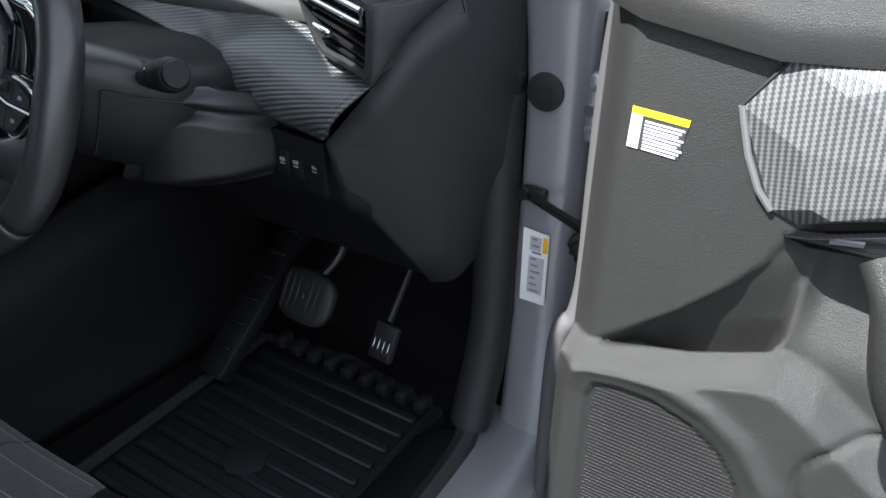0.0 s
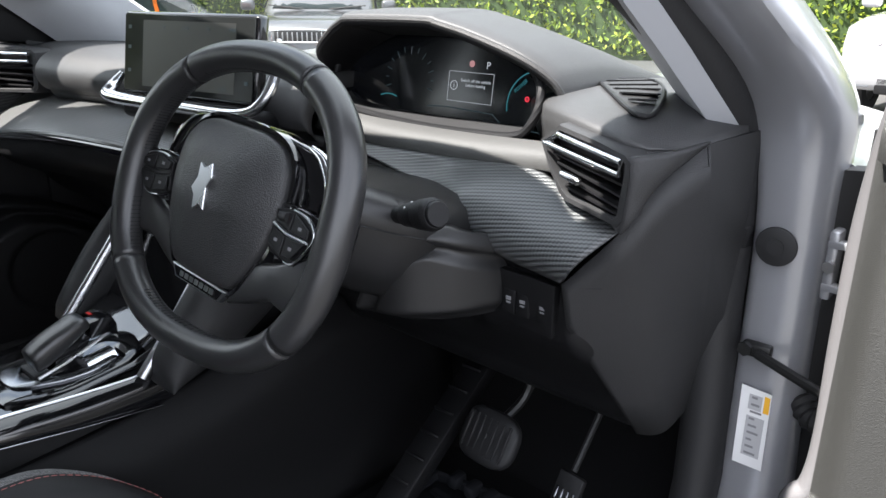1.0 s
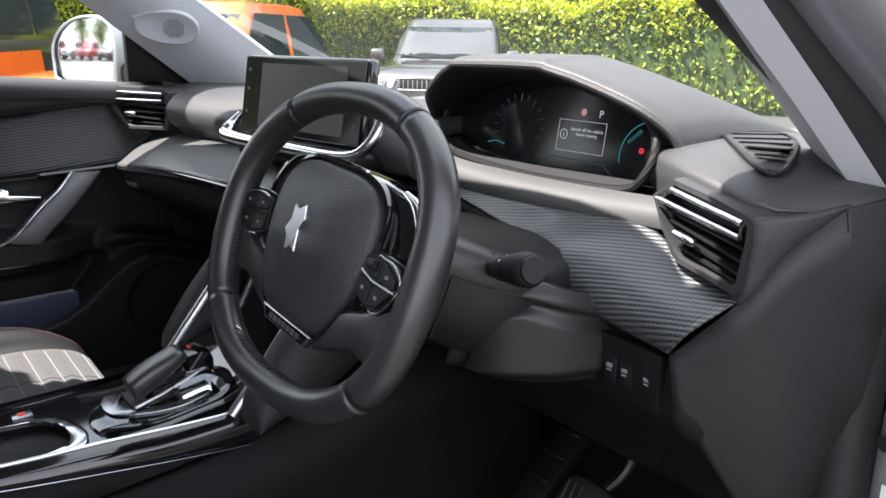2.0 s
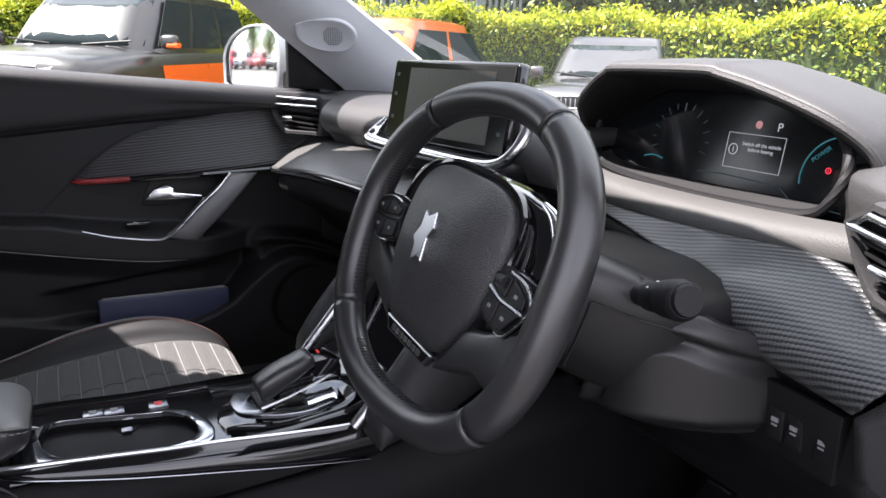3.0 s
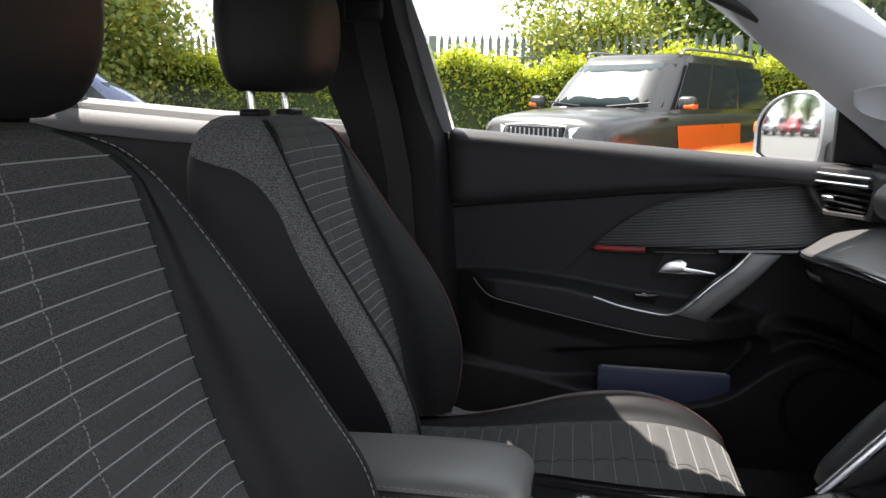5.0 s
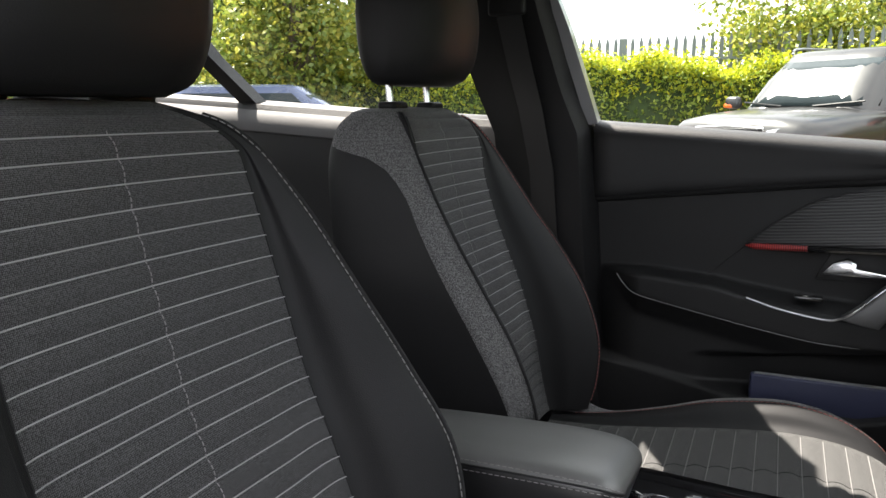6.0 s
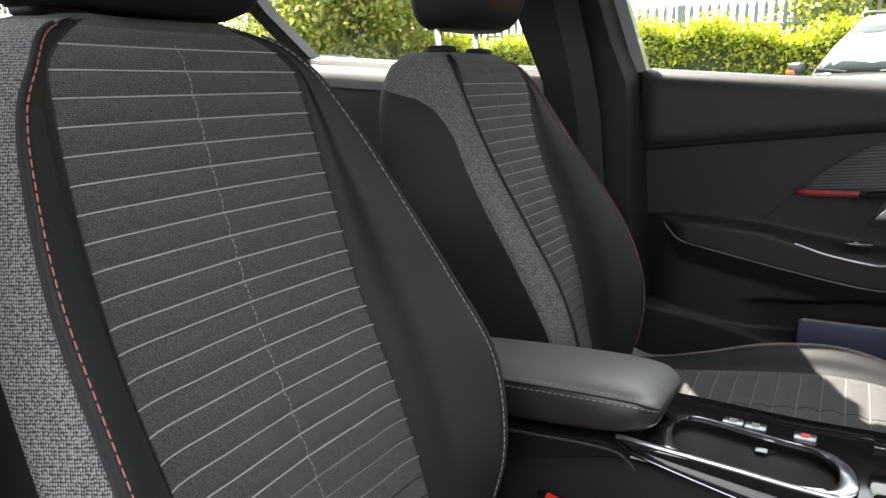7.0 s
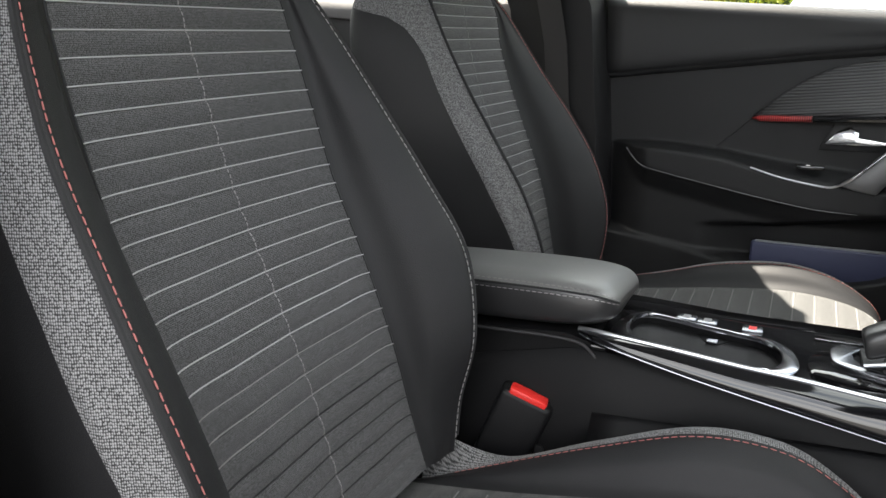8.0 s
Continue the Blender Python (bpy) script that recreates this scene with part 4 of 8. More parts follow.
part("twill_panel", shell(cg, (0, 0.008, 0)), CARBON, dash, "dark twill trim panel", "all")
end_a = spline([(0.655, 0.188, 0.894), (0.68, 0.193, 0.924), (0.705, 0.198, 0.955), (0.722, 0.225, 0.995), (0.738, 0.285, 1.022)], 5)
end_b = spline([(0.652, 0.206, 0.845), (0.684, 0.232, 0.85), (0.708, 0.25, 0.87), (0.722, 0.28, 0.89), (0.735, 0.33, 0.91)], 5)
end_c = spline([(0.675, 0.335, 0.675), (0.69, 0.345, 0.675), (0.70, 0.355, 0.68), (0.705, 0.37, 0.69), (0.71, 0.40, 0.70)], 5)
eg = [[p, *[p + (q - p) * s for s in (0.35, 0.7)], q, *[q + (r - q) * s for s in (0.3, 0.65)], r] for p, q, r in zip(end_a, end_b, end_c)]
part("dash_side", shell(eg, (0, 0.01, 0)), SOFTDARK, dash, "soft black outer end of the dash", "all")
part("dash_cheek", shell([[(0.738, 0.285, 1.022), (0.742, 0.40, 1.02), (0.742, 0.6, 1.0)], [(0.735, 0.33, 0.91), (0.742, 0.43, 0.9), (0.742, 0.6, 0.88)], [(0.71, 0.40, 0.70), (0.735, 0.47, 0.7), (0.742, 0.6, 0.7)]], (-0.01, 0, 0)), SOFTDARK, dash)
lowr = []
for x, y, z in spline([(0.19, 0.29, 0.955), (0.30, 0.27, 0.949), (0.436, 0.24, 0.933), (0.504, 0.215, 0.911), (0.572, 0.203, 0.898), (0.655, 0.192, 0.892), (0.684, 0.205, 0.892)], 6):
    k = np.clip((x - 0.42) / 0.12, 0, 1)
    y2 = 0.27 + (0.205 - 0.27) * k + max(0.0, x - 0.655) * 1.5
    y3 = max(0.0, x - 0.655) * 0.6
    lowr.append([(x, y + 0.004, z), (x, y2 + 0.012, 0.885), (x, y2 + 0.008, 0.85), (x, y2 + 0.016, 0.815), (x, 0.27 + y3, 0.77), (x, 0.32 + y3, 0.715), (x, 0.345 + y3, 0.675), (x, 0.40, 0.66), (x, 0.55, 0.66)])
part("knee_panel", shell([spline(r, 4) for r in lowr], (0, 0.012, 0)), HARD, dash, "black lower panel under the wheel", "all")
sw = part("switch_panel", slab([(0.515, 0.212, 0.885), (0.640, 0.201, 0.885), (0.635, 0.208, 0.825), (0.56, 0.215, 0.825), (0.52, 0.214, 0.85)], (0, 0.01, 0), 0.002), HARD, dash, "black switch panel")
for k, x in enumerate((0.583, 0.600, 0.624)):
    part("switch", box((x, 0.2085, 0.852), (0.015, 0.004, 0.026), 0.0015), HARD, sw)
    part("switch_mark", box((x, 0.2060, 0.856), (0.006, 0.0012, 0.0035)), LABELGREY, sw, "small white symbol as plain bars", False)
    part("switch_mark", box((x, 0.2060, 0.8515), (0.005, 0.0012, 0.0014)), LABELGREY, sw, "", False)

# instrument hood and cluster
hood = []
for x, yf, zt in ((0.165, 0.33, 1.045), (0.195, 0.293, 1.078), (0.235, 0.278, 1.103), (0.265, 0.272, 1.117), (0.285, 0.271, 1.121), (0.40, 0.272, 1.1225), (0.425, 0.273, 1.119), (0.47, 0.278, 1.108), (0.525, 0.287, 1.089), (0.556, 0.298, 1.070), (0.567, 0.304, 1.055), (0.572, 0.31, 1.040)):
    hood.append([(x, yf, zt - 0.006), (x, yf + 0.003, zt), (x, yf + 0.03, zt + 0.004), (x * 0.99 + 0.004, yf + 0.12, zt + 0.002), (x * 0.97 + 0.012, yf + 0.24, 1.03 + (zt - 1.03) * 0.55), (x * 0.95 + 0.02, yf + 0.36, 1.02)])
hood_rows = np.array([spline(r, 4) for r in hood])
hood_rows = np.array([spline(hood_rows[:, j], 5) for j in range(hood_rows.shape[1])]).transpose(1, 0, 2)
part("instrument_hood", shell(hood_rows, (0, 0.0, -0.008)), SOFT, dash, "soft black hood over the instruments", "all")
part("hood_edge", tube(hood_rows[:, 0] + np.array([0, 0.001, 0.0]), 0.004, 8), SOFTDARK, dash)
# sides and floor of the hood reach to the screen
fr, cl = hood_rows[:, 0], []
for p in fr:
    cl.append([p + np.array([0, 0.002, -0.003]), (p[0] * 0.9 + 0.037, 0.35, 1.03 + (p[2] - 1.03) * 0.75)])
part("hood_lining", shell(cl, (0, 0.004, 0.0)), HARD, dash, "matt black lining inside the hood")
frame_c = spline([(0.185, 0.335, 1.055), (0.19, 0.330, 1.02), (0.225, 0.320, 0.999), (0.35, 0.308, 0.992), (0.46, 0.297, 0.995), (0.52, 0.293, 1.000), (0.540, 0.293, 1.015), (0.546, 0.300, 1.04), (0.535, 0.307, 1.065), (0.50, 0.312, 1.085)], 6)
part("cluster_frame", tube(frame_c, 0.005, 8), HARD, dash, "dark frame round the instruments")
lip = [[p, p + np.array([0, 0.03, 0.006]), (p[0] * 0.96 + 0.015, 0.352, 1.0)] for p in frame_c[8:30]]
part("cluster_lip", shell(lip, (0, 0.0, -0.003)), SOFTDARK, dash, "lower lip of the instruments")
CP = pose(0.362, 0.352, 1.045, 90 - 8, 0, 0)


def cluster_plate(x0, x1, y0, y1, lift=0.0):
    return [tuple(CP @ Vector(p)) for p in ((x0, y0, lift), (x1, y0, lift), (x1, y1, lift), (x0, y1, lift))]


AW = CP.to_3x3() @ Vector((0, 0, 1))
clu = part("cluster_screen", slab([tuple(CP @ Vector(p)) for p in ((-0.19, -0.055, 0), (0.19, -0.055, 0), (0.195, -0.01, 0), (0.165, 0.045, 0), (0.10, 0.066, 0), (-0.10, 0.07, 0), (-0.17, 0.03, 0))], -AW * 0.004), CLUSTER, dash, "dark digital instrument screen", False)
mb = (0.012, 0.082, -0.026, 0.010)
for a in ((mb[0], mb[1], mb[2], mb[2] + 0.0005), (mb[0], mb[1], mb[3] - 0.0005, mb[3]), (mb[0], mb[0] + 0.0005, mb[2], mb[3]), (mb[1] - 0.0005, mb[1], mb[2], mb[3])):
    part("message_frame", slab(cluster_plate(*a, 0.0006), AW * 0.0003), WHITEGLOW, clu, "", False)
words("message_text", "Switch off the vehicle\nbefore leaving", 0.0054, CP @ Matrix.Translation((0.0550, -0.003, 0.001)), WHITEGLOW, clu)
part("info_ring", ring(tuple(CP @ Vector((0.0215, -0.007, 0.001))), AW, 0.0058, 0.0050, 0.0004, 24), WHITEGLOW, clu)
words("info_letter", "i", 0.009, CP @ Matrix.Translation((0.0215, -0.007, 0.001)), WHITEGLOW, clu)
words("gear_letter", "P", 0.012, CP @ Matrix.Translation((0.072, 0.019, 0.001)), WHITEGLOW, clu)
part("brake_lamp", disc(tuple(CP @ Vector((0.047, 0.020, 0.001))), AW, 0.0040, 0.0006, 20), PINKGLOW, clu, "pink warning lamp")
for k in (-1, 1):
    wc = Vector((0.140 + 0.0075 * k, -0.014, 0.001))
    lamp_ = part("warning_lamp", ring(tuple(CP @ wc), AW, 0.0030, 0.0021, 0.0005, 16), REDGLOW, clu, "red warning lamp")
    part("lamp_mark", slab([tuple(CP @ (wc + Vector(p))) for p in ((-0.0004, -0.0012, 0), (0.0004, -0.0012, 0), (0.0004, 0.0012, 0), (-0.0004, 0.0012, 0))], AW * 0.0003), REDGLOW, lamp_, "", False)
words("power_word", "POWER", 0.0062, CP @ Matrix.Translation((0.122, 0.0, 0.001)) @ pose(0, 0, 0, 0, 0, 42), CYANGLOW, clu)
arc = [tuple(CP @ Vector((0.145 - 0.04 * math.cos(w), -0.022 + 0.04 * math.sin(w), 0.001))) for w in np.linspace(-0.2, 1.8, 16)]
part("power_arc", tube(arc, 0.0007, 5), CYANGLOW, clu)
for k in range(13):
    w = math.pi * (1.1 - 1.2 * k / 12)
    c0 = Vector((-0.055 + 0.043 * math.cos(w), -0.005 + 0.04 * math.sin(w), 0.001))
    c1 = Vector((-0.055 + (0.037 if k % 2 else 0.034) * math.cos(w), -0.005 + (0.034 if k % 2 else 0.031) * math.sin(w), 0.001))
    part("dial_tick", tube([tuple(CP @ c0), tuple(CP @ c1)], 0.0006, 4), DIMGLOW, clu)
part("speed_arc", tube([tuple(CP @ Vector((-0.105 + 0.03 * s, -0.03 + 0.003 * math.sin(3 * s), 0.001))) for s in np.linspace(0, 1, 8)], 0.0008, 5), CYANGLOW, clu)
part("screen_line", tube([tuple(CP @ Vector(p)) for p in ((-0.02, -0.036, 0.001), (0.01, -0.034, 0.001), (0.085, -0.036, 0.001), (0.10, -0.047, 0.001), (0.16, -0.05, 0.001))], 0.0006, 5), DIMGLOW, clu)


def side_vent(sg):
    """An air vent of the dash end, chrome-lipped, with slats and a silver tab."""
    v = thing("air_vent", pose(sg * 0.655, 0.2, 0.985), "black air vent with chrome upper lip and slats", "air vent", "dash side vents")
    P = lambda x, y, z: (x, y, z) if sg > 0 else (-0.72 + (x - 0.6045) * 1.245, 0.150 + (x - 0.6045) * 0.693 + y - 0.2246 + 0.40 * (x - 0.6016), 1.030 + (z - 1.030) * 1.32 + 0.12 * (x - 0.6045))
    F = lambda x, z, d=0.0: P(x, 0.2246 - 0.40 * (x - 0.6016) - 0.928 * d, z)      # a spot on the slanting front, d proud of it
    out = [(0.5985, 1.0165), (0.6257, 1.0350), (0.672, 1.0305), (0.712, 1.0245), (0.7185, 1.0190), (0.7190, 1.0055), (0.7150, 0.968), (0.7080, 0.9610), (0.697, 0.9625), (0.640, 0.9665), (0.630, 0.9720), (0.6130, 0.9925)]
    inn = [(0.6050, 1.0150), (0.6265, 1.0285), (0.672, 1.0245), (0.706, 1.0195), (0.7105, 1.0165), (0.7100, 1.0050), (0.7055, 0.9720), (0.7010, 0.9685), (0.695, 0.9690), (0.643, 0.9725), (0.635, 0.9765), (0.6180, 0.9945)]
    rows = [[F(x, z, -0.035) for x, z in out], [F(x, z, -0.004) for x, z in out], [F(x + (a - x) * 0.15, z + (b - z) * 0.15, 0.0) for (x, z), (a, b) in zip(out, inn)], [F(x + (a - x) * 0.85, z + (b - z) * 0.85, 0.0) for (x, z), (a, b) in zip(out, inn)], [F(x, z, -0.003) for x, z in inn], [F(x, z, -0.04) for x, z in inn]]
    part("vent_frame", sheet(rows, True), SOFTDARK, v, "black vent frame")
    part("vent_back", slab([F(x, z, -0.038) for x, z in inn], (0, 0.004, 0)), RUBBER, v, "", False)
    if sg > 0:
        ve = spline([(0.7175, 0.178, 1.0225), (0.7190, 0.1775, 1.0060), (0.7165, 0.1785, 0.985), (0.7140, 0.1795, 0.968), (0.706, 0.183, 0.960)], 4)
        de = spline([(0.738, 0.287, 1.0235), (0.732, 0.256, 1.011), (0.723, 0.226, 0.995), (0.713, 0.209, 0.972), (0.705, 0.197, 0.954)], 4)
        part("vent_cheek", shell([[p + (q - p) * s + np.array([0.007, -0.007, 0.0]) * math.sin(math.pi * s) for s in np.linspace(0, 1, 7)] for p, q in zip(ve, de)], (-0.006, 0.006, 0)), SOFTDARK, v, "rounded cheek beside the vent", "all")
    ch = [F(0.6045, 1.0155, 0.003), F(0.6260, 1.0275, 0.003), F(0.7105, 1.0195, 0.003), F(0.7092, 1.0062, 0.003)]
    chi = [F(0.6120, 1.0160, 0.003), F(0.6275, 1.0245, 0.003), F(0.7065, 1.0170, 0.003), F(0.7055, 1.0090, 0.003)]
    mid_ = [tuple((np.array(p) + np.array(q)) / 2) for p, q in zip(ch, chi)]
    part("chrome_lip", tube(mid_, 0.0026 if sg > 0 else 0.0032, 10, closed=True), CHROME, v, "chrome lip")
    a, b = np.array(F(0.606, 1.02, 0)), np.array(F(0.709, 1.01, 0))
    ax = (b - a) / np.linalg.norm(b - a)
    for (x0, z0), (x1, z1) in (((0.616, 1.0060), (0.708, 0.9975)), ((0.622, 0.9985), (0.708, 0.9875)), ((0.630, 0.9880), (0.706, 0.9775)), ((0.636, 0.9790), (0.704, 0.9715))):
        s0, s1 = np.array(F(x0, z0, -0.004)), np.array(F(x1, z1, -0.004))
        part("slat", loft([[s + np.array([0, o[0], o[1]]) for o in ((0.0, -0.0008), (0.022, 0.003), (0.022, 0.0055), (0.0, 0.0012))] for s in (s0, s1)]), HARD, v)
    t0 = np.array(F(0.648, 0.9915, 0.004))
    part("vent_tab", tube([t0 - ax * 0.0135, t0 - ax * 0.012, t0, t0 + ax * 0.012, t0 + ax * 0.0145], [0.0020, 0.0034, 0.0040, 0.0036, 0.0020], 10), CHROME, v, "silver tab")
    return v


side_vent(1), side_vent(-1)
tv = thing("demister_vent", pose(0.65, 0.33, 1.05), "black slatted demister vent on the dash top", "air vent")
tvo = [(0.552, 0.405, 1.0530), (0.588, 0.452, 1.0530), (0.635, 0.398, 1.0525), (0.672, 0.320, 1.0495), (0.690, 0.262, 1.0440), (0.676, 0.256, 1.0465), (0.620, 0.316, 1.0525)]
part("vent_frame", tube(spline(tvo + tvo[:1], 3)[:-1], 0.0022, 8, closed=True), HARD, tv)
part("vent_well", slab([(p[0], p[1], p[2] - 0.003) for p in tvo], (0, 0, 0.004)), RUBBER, tv, "", False)
for (x0, y0), (x1, y1) in (((0.568, 0.396), (0.602, 0.440)), ((0.588, 0.366), (0.624, 0.405)), ((0.608, 0.342), (0.642, 0.374)), ((0.630, 0.316), (0.658, 0.342)), ((0.654, 0.290), (0.672, 0.306))):
    part("slat", loft([[(x + o[0], y + o[0] * -0.9, 1.0530 - 0.06 * max(0, x - 0.63) + o[1]) for o in ((-0.004, -0.001), (0.003, 0.001), (0.003, 0.0025), (-0.004, 0.001))] for x, y in ((x0, y0), (x1, y1))]), HARD, tv)

# touch screen on the dash
tab = thing("touch_screen", pose(-0.04, 0.24, 1.0), "black tablet-style touch screen on a chrome foot", "screen")
TM = pose(0.025, 0.200, 1.060, 90 - 10, 0, 10)
part("screen_case", box((0, 0, -0.010), (0.270, 0.118, 0.020), 0.006, 3, TM), PIANO, tab, "gloss black case")
part("screen_glass", box((0, 0, 0.0012), (0.260, 0.108, 0.002), 0.0008, 1, TM), SCREEN, tab)
part("screen_picture", box((0.004, 0.0, 0.0026), (0.185, 0.092, 0.0006), 0, 1, TM), SCREENLIT, tab, "dim lit picture", False)
for k, (x, y) in enumerate(((-0.118, 0.036), (-0.118, 0.008), (-0.118, -0.025), (0.118, 0.0), (0.118, -0.03))):
    part("screen_icon", box((x, y, 0.0026), (0.006, 0.005, 0.0006), 0, 1, TM), DIMGLOW, tab, "small icon", False)
for k in range(4):
    part("status_icon", box((-0.045 + 0.045 * k, 0.037, 0.0032), (0.012 if k % 2 else 0.005, 0.004, 0.0004), 0, 1, TM), DIMGLOW, tab, "", False)
part("options_word", box((0.075, -0.040, 0.0032), (0.016, 0.0022, 0.0004), 0, 1, TM), DIMGLOW, tab, "small word as a plain bar", False)
fo = spline([TM @ Vector(p) for p in ((-0.150, -0.030, -0.010), (-0.157, -0.052, 0.002), (-0.143, -0.066, 0.012), (0.0, -0.070, 0.014), (0.120, -0.070, 0.014), (0.154, -0.050, 0.006), (0.162, -0.01, -0.006), (0.158, 0.03, -0.012))], 6)
part("chrome_foot", tube(fo, np.interp(np.arange(len(fo)), (0, 6, 12, 26, 34, len(fo) - 1), (0.006, 0.0115, 0.0105, 0.0095, 0.009, 0.004)), 12, 0.85), CHROME, tab, "chrome foot bar")
part("foot_block", box((0, -0.078, -0.025), (0.27, 0.03, 0.06), 0.012, 3, TM), HARD, tab)
# centre stack under the screen
stack = thing("centre_stack", pose(0.03, 0.2, 0.9), "gloss black switch bank below the touch screen", "switch bank")
part("stack_face", box((0.03, 0.20, 0.925), (0.26, 0.09, 0.05), 0.012, 3), PIANO, stack)
part("stack_column", loft([[(x, y, z) for x in (-0.13, 0.10) for y in ((0.16, 0.5) if x < 0 else (0.5, 0.16))] for z in (0.62, 0.93)]), HARD, stack)
for k in range(6):
    part("toggle", box((-0.06 + 0.036 * k, 0.155, 0.925), (0.03, 0.03, 0.010), 0.003), PIANO, stack)

# ---------------------------------------------------------------- steering wheel
WM = Matrix.Translation((0.386, 0.0186, 0.969)) @ pose(0, 0, 0, 90 - 21.7, 0, 0.46)
sw_ = thing("steering_wheel", pose(0.378, 0.024, 0.966), "small black leather steering wheel with silver details", "steering wheel")


def rim_at(w, a, b):
    n = 2.23 if math.sin(w) > 0 else 2.5
    return np.array([np.sign(math.cos(w)) * a * abs(math.cos(w)) ** (2 / n), np.sign(math.sin(w)) * b * abs(math.sin(w)) ** (2 / n)])


def wheel_pts(pts):
    return [tuple(WM @ Vector(p)) for p in pts]


def rim_path(w0, w1, n):
    out = []
    for w in np.linspace(w0, w1, n):
        p = rim_at(w, 0.164, 0.1285 if math.sin(w) > 0 else 0.149)
        out.append((p[0], p[1], 0.004 * (1 - abs(math.sin(w)))))
    return out


def rim_piece(w0, w1, n):
    path = rim_path(w0, w1, n)
    radii = [0.0150 + 0.0014 * abs(math.cos(w)) for w in np.linspace(w0, w1, n)]
    return tube(wheel_pts(path), np.array(radii), 18, 1.0)


joints = [radians(a) for a in (58, 122, 218, 318)]
for a, b in zip(joints, joints[1:] + [joints[0] + 2 * math.pi]):
    part("rim", rim_piece(a + 0.008, b - 0.008, 40), LEATHER, sw_, "black leather rim", "all")
for a in joints:
    part("rim_seam", tube(wheel_pts(rim_path(a - 0.006, a + 0.006, 4)), 0.0161, 18), BLACKTHREAD, sw_)
lace_in = []
for w in list(np.linspace(radians(128), radians(172), 26)) + list(np.linspace(radians(190), radians(214), 14)) + list(np.linspace(radians(240), radians(300), 30)) + list(np.linspace(radians(66), radians(114), 24)):
    b_ = 0.1138 if math.sin(w) > 0 else 0.1342
    p = rim_at(w, 0.1478, b_)
    q = rim_at(w + 0.012, 0.1482, b_ + 0.0006)
    lace_in.append(tube(wheel_pts([(p[0], p[1], -0.003), ((p[0] + q[0]) / 2, (p[1] + q[1]) / 2, 0.003), (q[0], q[1], 0.008)]), 0.0004, 5))
tagged(part("rim_lacing", join(*lace_in), BLACKTHREAD, sw_, "black lacing inside the rim"), kind="stuff")
# hub: airbag cover, a low six-sided dome, turned a little with the wheel
WH = Matrix.Translation((0.378, 0.024, 0.966)) @ pose(0, 0, 0, 90 - 22) @ pose(0, 0, 0, 0, 0, -4.5)
HAWAY = WH.to_3x3() @ Vector((0, 0, 1))


def hub_pts(pts):
    return [tuple(WH @ Vector(p)) for p in pts]


HUB = [(0.0, 0.064), (0.030, 0.064), (0.048, 0.062), (0.066, 0.056), (0.079, 0.045), (0.086, 0.031), (0.088, 0.012), (0.087, -0.008), (0.080, -0.036), (0.067, -0.060), (0.053, -0.079), (0.040, -0.086), (0.020, -0.088)]
HUB = HUB + [(0.0, -0.088)] + [(-x, y) for x, y in HUB[:0:-1]]
hub_o = spline(HUB + HUB[:1], 3)[:-1]


def hub_ring(k, z, crease=0.0):
    out = []
    for p in hub_o:
        x, y = p[0] * k, (p[1] + 0.004) * k - 0.004
        out.append((x, y, z - crease * max(0.0, -y - 0.012)))
    return hub_pts(out)


part("airbag_cover", loft([hub_ring(1.0, -0.024), hub_ring(1.0, 0.0), hub_ring(0.985, 0.0045), hub_ring(0.95, 0.007), hub_ring(0.80, 0.0135, 0.06), hub_ring(0.60, 0.0205, 0.14), hub_ring(0.48, 0.0240, 0.2), hub_ring(0.30, 0.0256, 0.25), hub_ring(0.10, 0.0262, 0.25)]), AIRBAG, sw_, "black grained airbag cover")
part("hub_groove", sheet([hub_ring(1.035, -0.004), hub_ring(1.005, -0.006)], True), RUBBER, sw_, "dark gap round the airbag cover")
part("hub_bezel", sheet([hub_ring(1.11, -0.026), hub_ring(1.105, -0.006), hub_ring(1.085, 0.0005), hub_ring(1.045, 0.001), hub_ring(1.03, -0.006)], True), PIANO, sw_, "gloss black bezel")
part("column_boss", loft([hub_ring(1.0, -0.024), hub_ring(0.8, -0.06)]), HARD, sw_)
# emblem drawn as a plain standing silver shape
part("emblem", slab(hub_pts([(x * 0.98, y * 0.95 - 0.002, 0.0250) for x, y in ((-0.011, 0.023), (-0.002, 0.019), (0.009, 0.026), (0.014, 0.012), (0.009, 0.001), (0.014, -0.021), (0.005, -0.017), (-0.004, -0.024), (-0.008, -0.010), (-0.015, -0.004), (-0.009, 0.008))]), HAWAY * 0.0035, 0.0008, 1), SATIN, sw_, "plain silver emblem shape", False)
part("name_plate", slab(hub_pts([(-0.050, -0.0875, -0.004), (0.050, -0.0875, -0.004), (0.040, -0.1005, -0.005), (-0.040, -0.1005, -0.005)]), HAWAY * 0.0065, 0.0015, 2), SATIN, sw_, "silver plate with plain raised bars", False)
part("plate_field", slab(hub_pts([(-0.044, -0.0895, 0.0022), (0.044, -0.0895, 0.0022), (0.037, -0.0990, 0.0012), (-0.037, -0.0990, 0.0012)]), HAWAY * 0.0008, 0.0003, 1), PIANODULL, sw_, "", False)
for k in range(7):
    part("plate_bar", box((-0.027 + 0.009 * k, -0.0942, 0.0029), (0.0058, 0.0050, 0.0010), 0, 1, WH), SATIN, sw_, "", False)
for k in range(4):
    part("airbag_mark", box((-0.010 + 0.006 * k, -0.066, -0.0005), (0.003, 0.003, 0.0010), 0, 1, WH), RUBBER, sw_, "", False)
part("horn_mark", ring(tuple(WH @ Vector((0.047, -0.012, 0.0185))), tuple(HAWAY), 0.0042, 0.0032, 0.0012, 16), RUBBER, sw_)
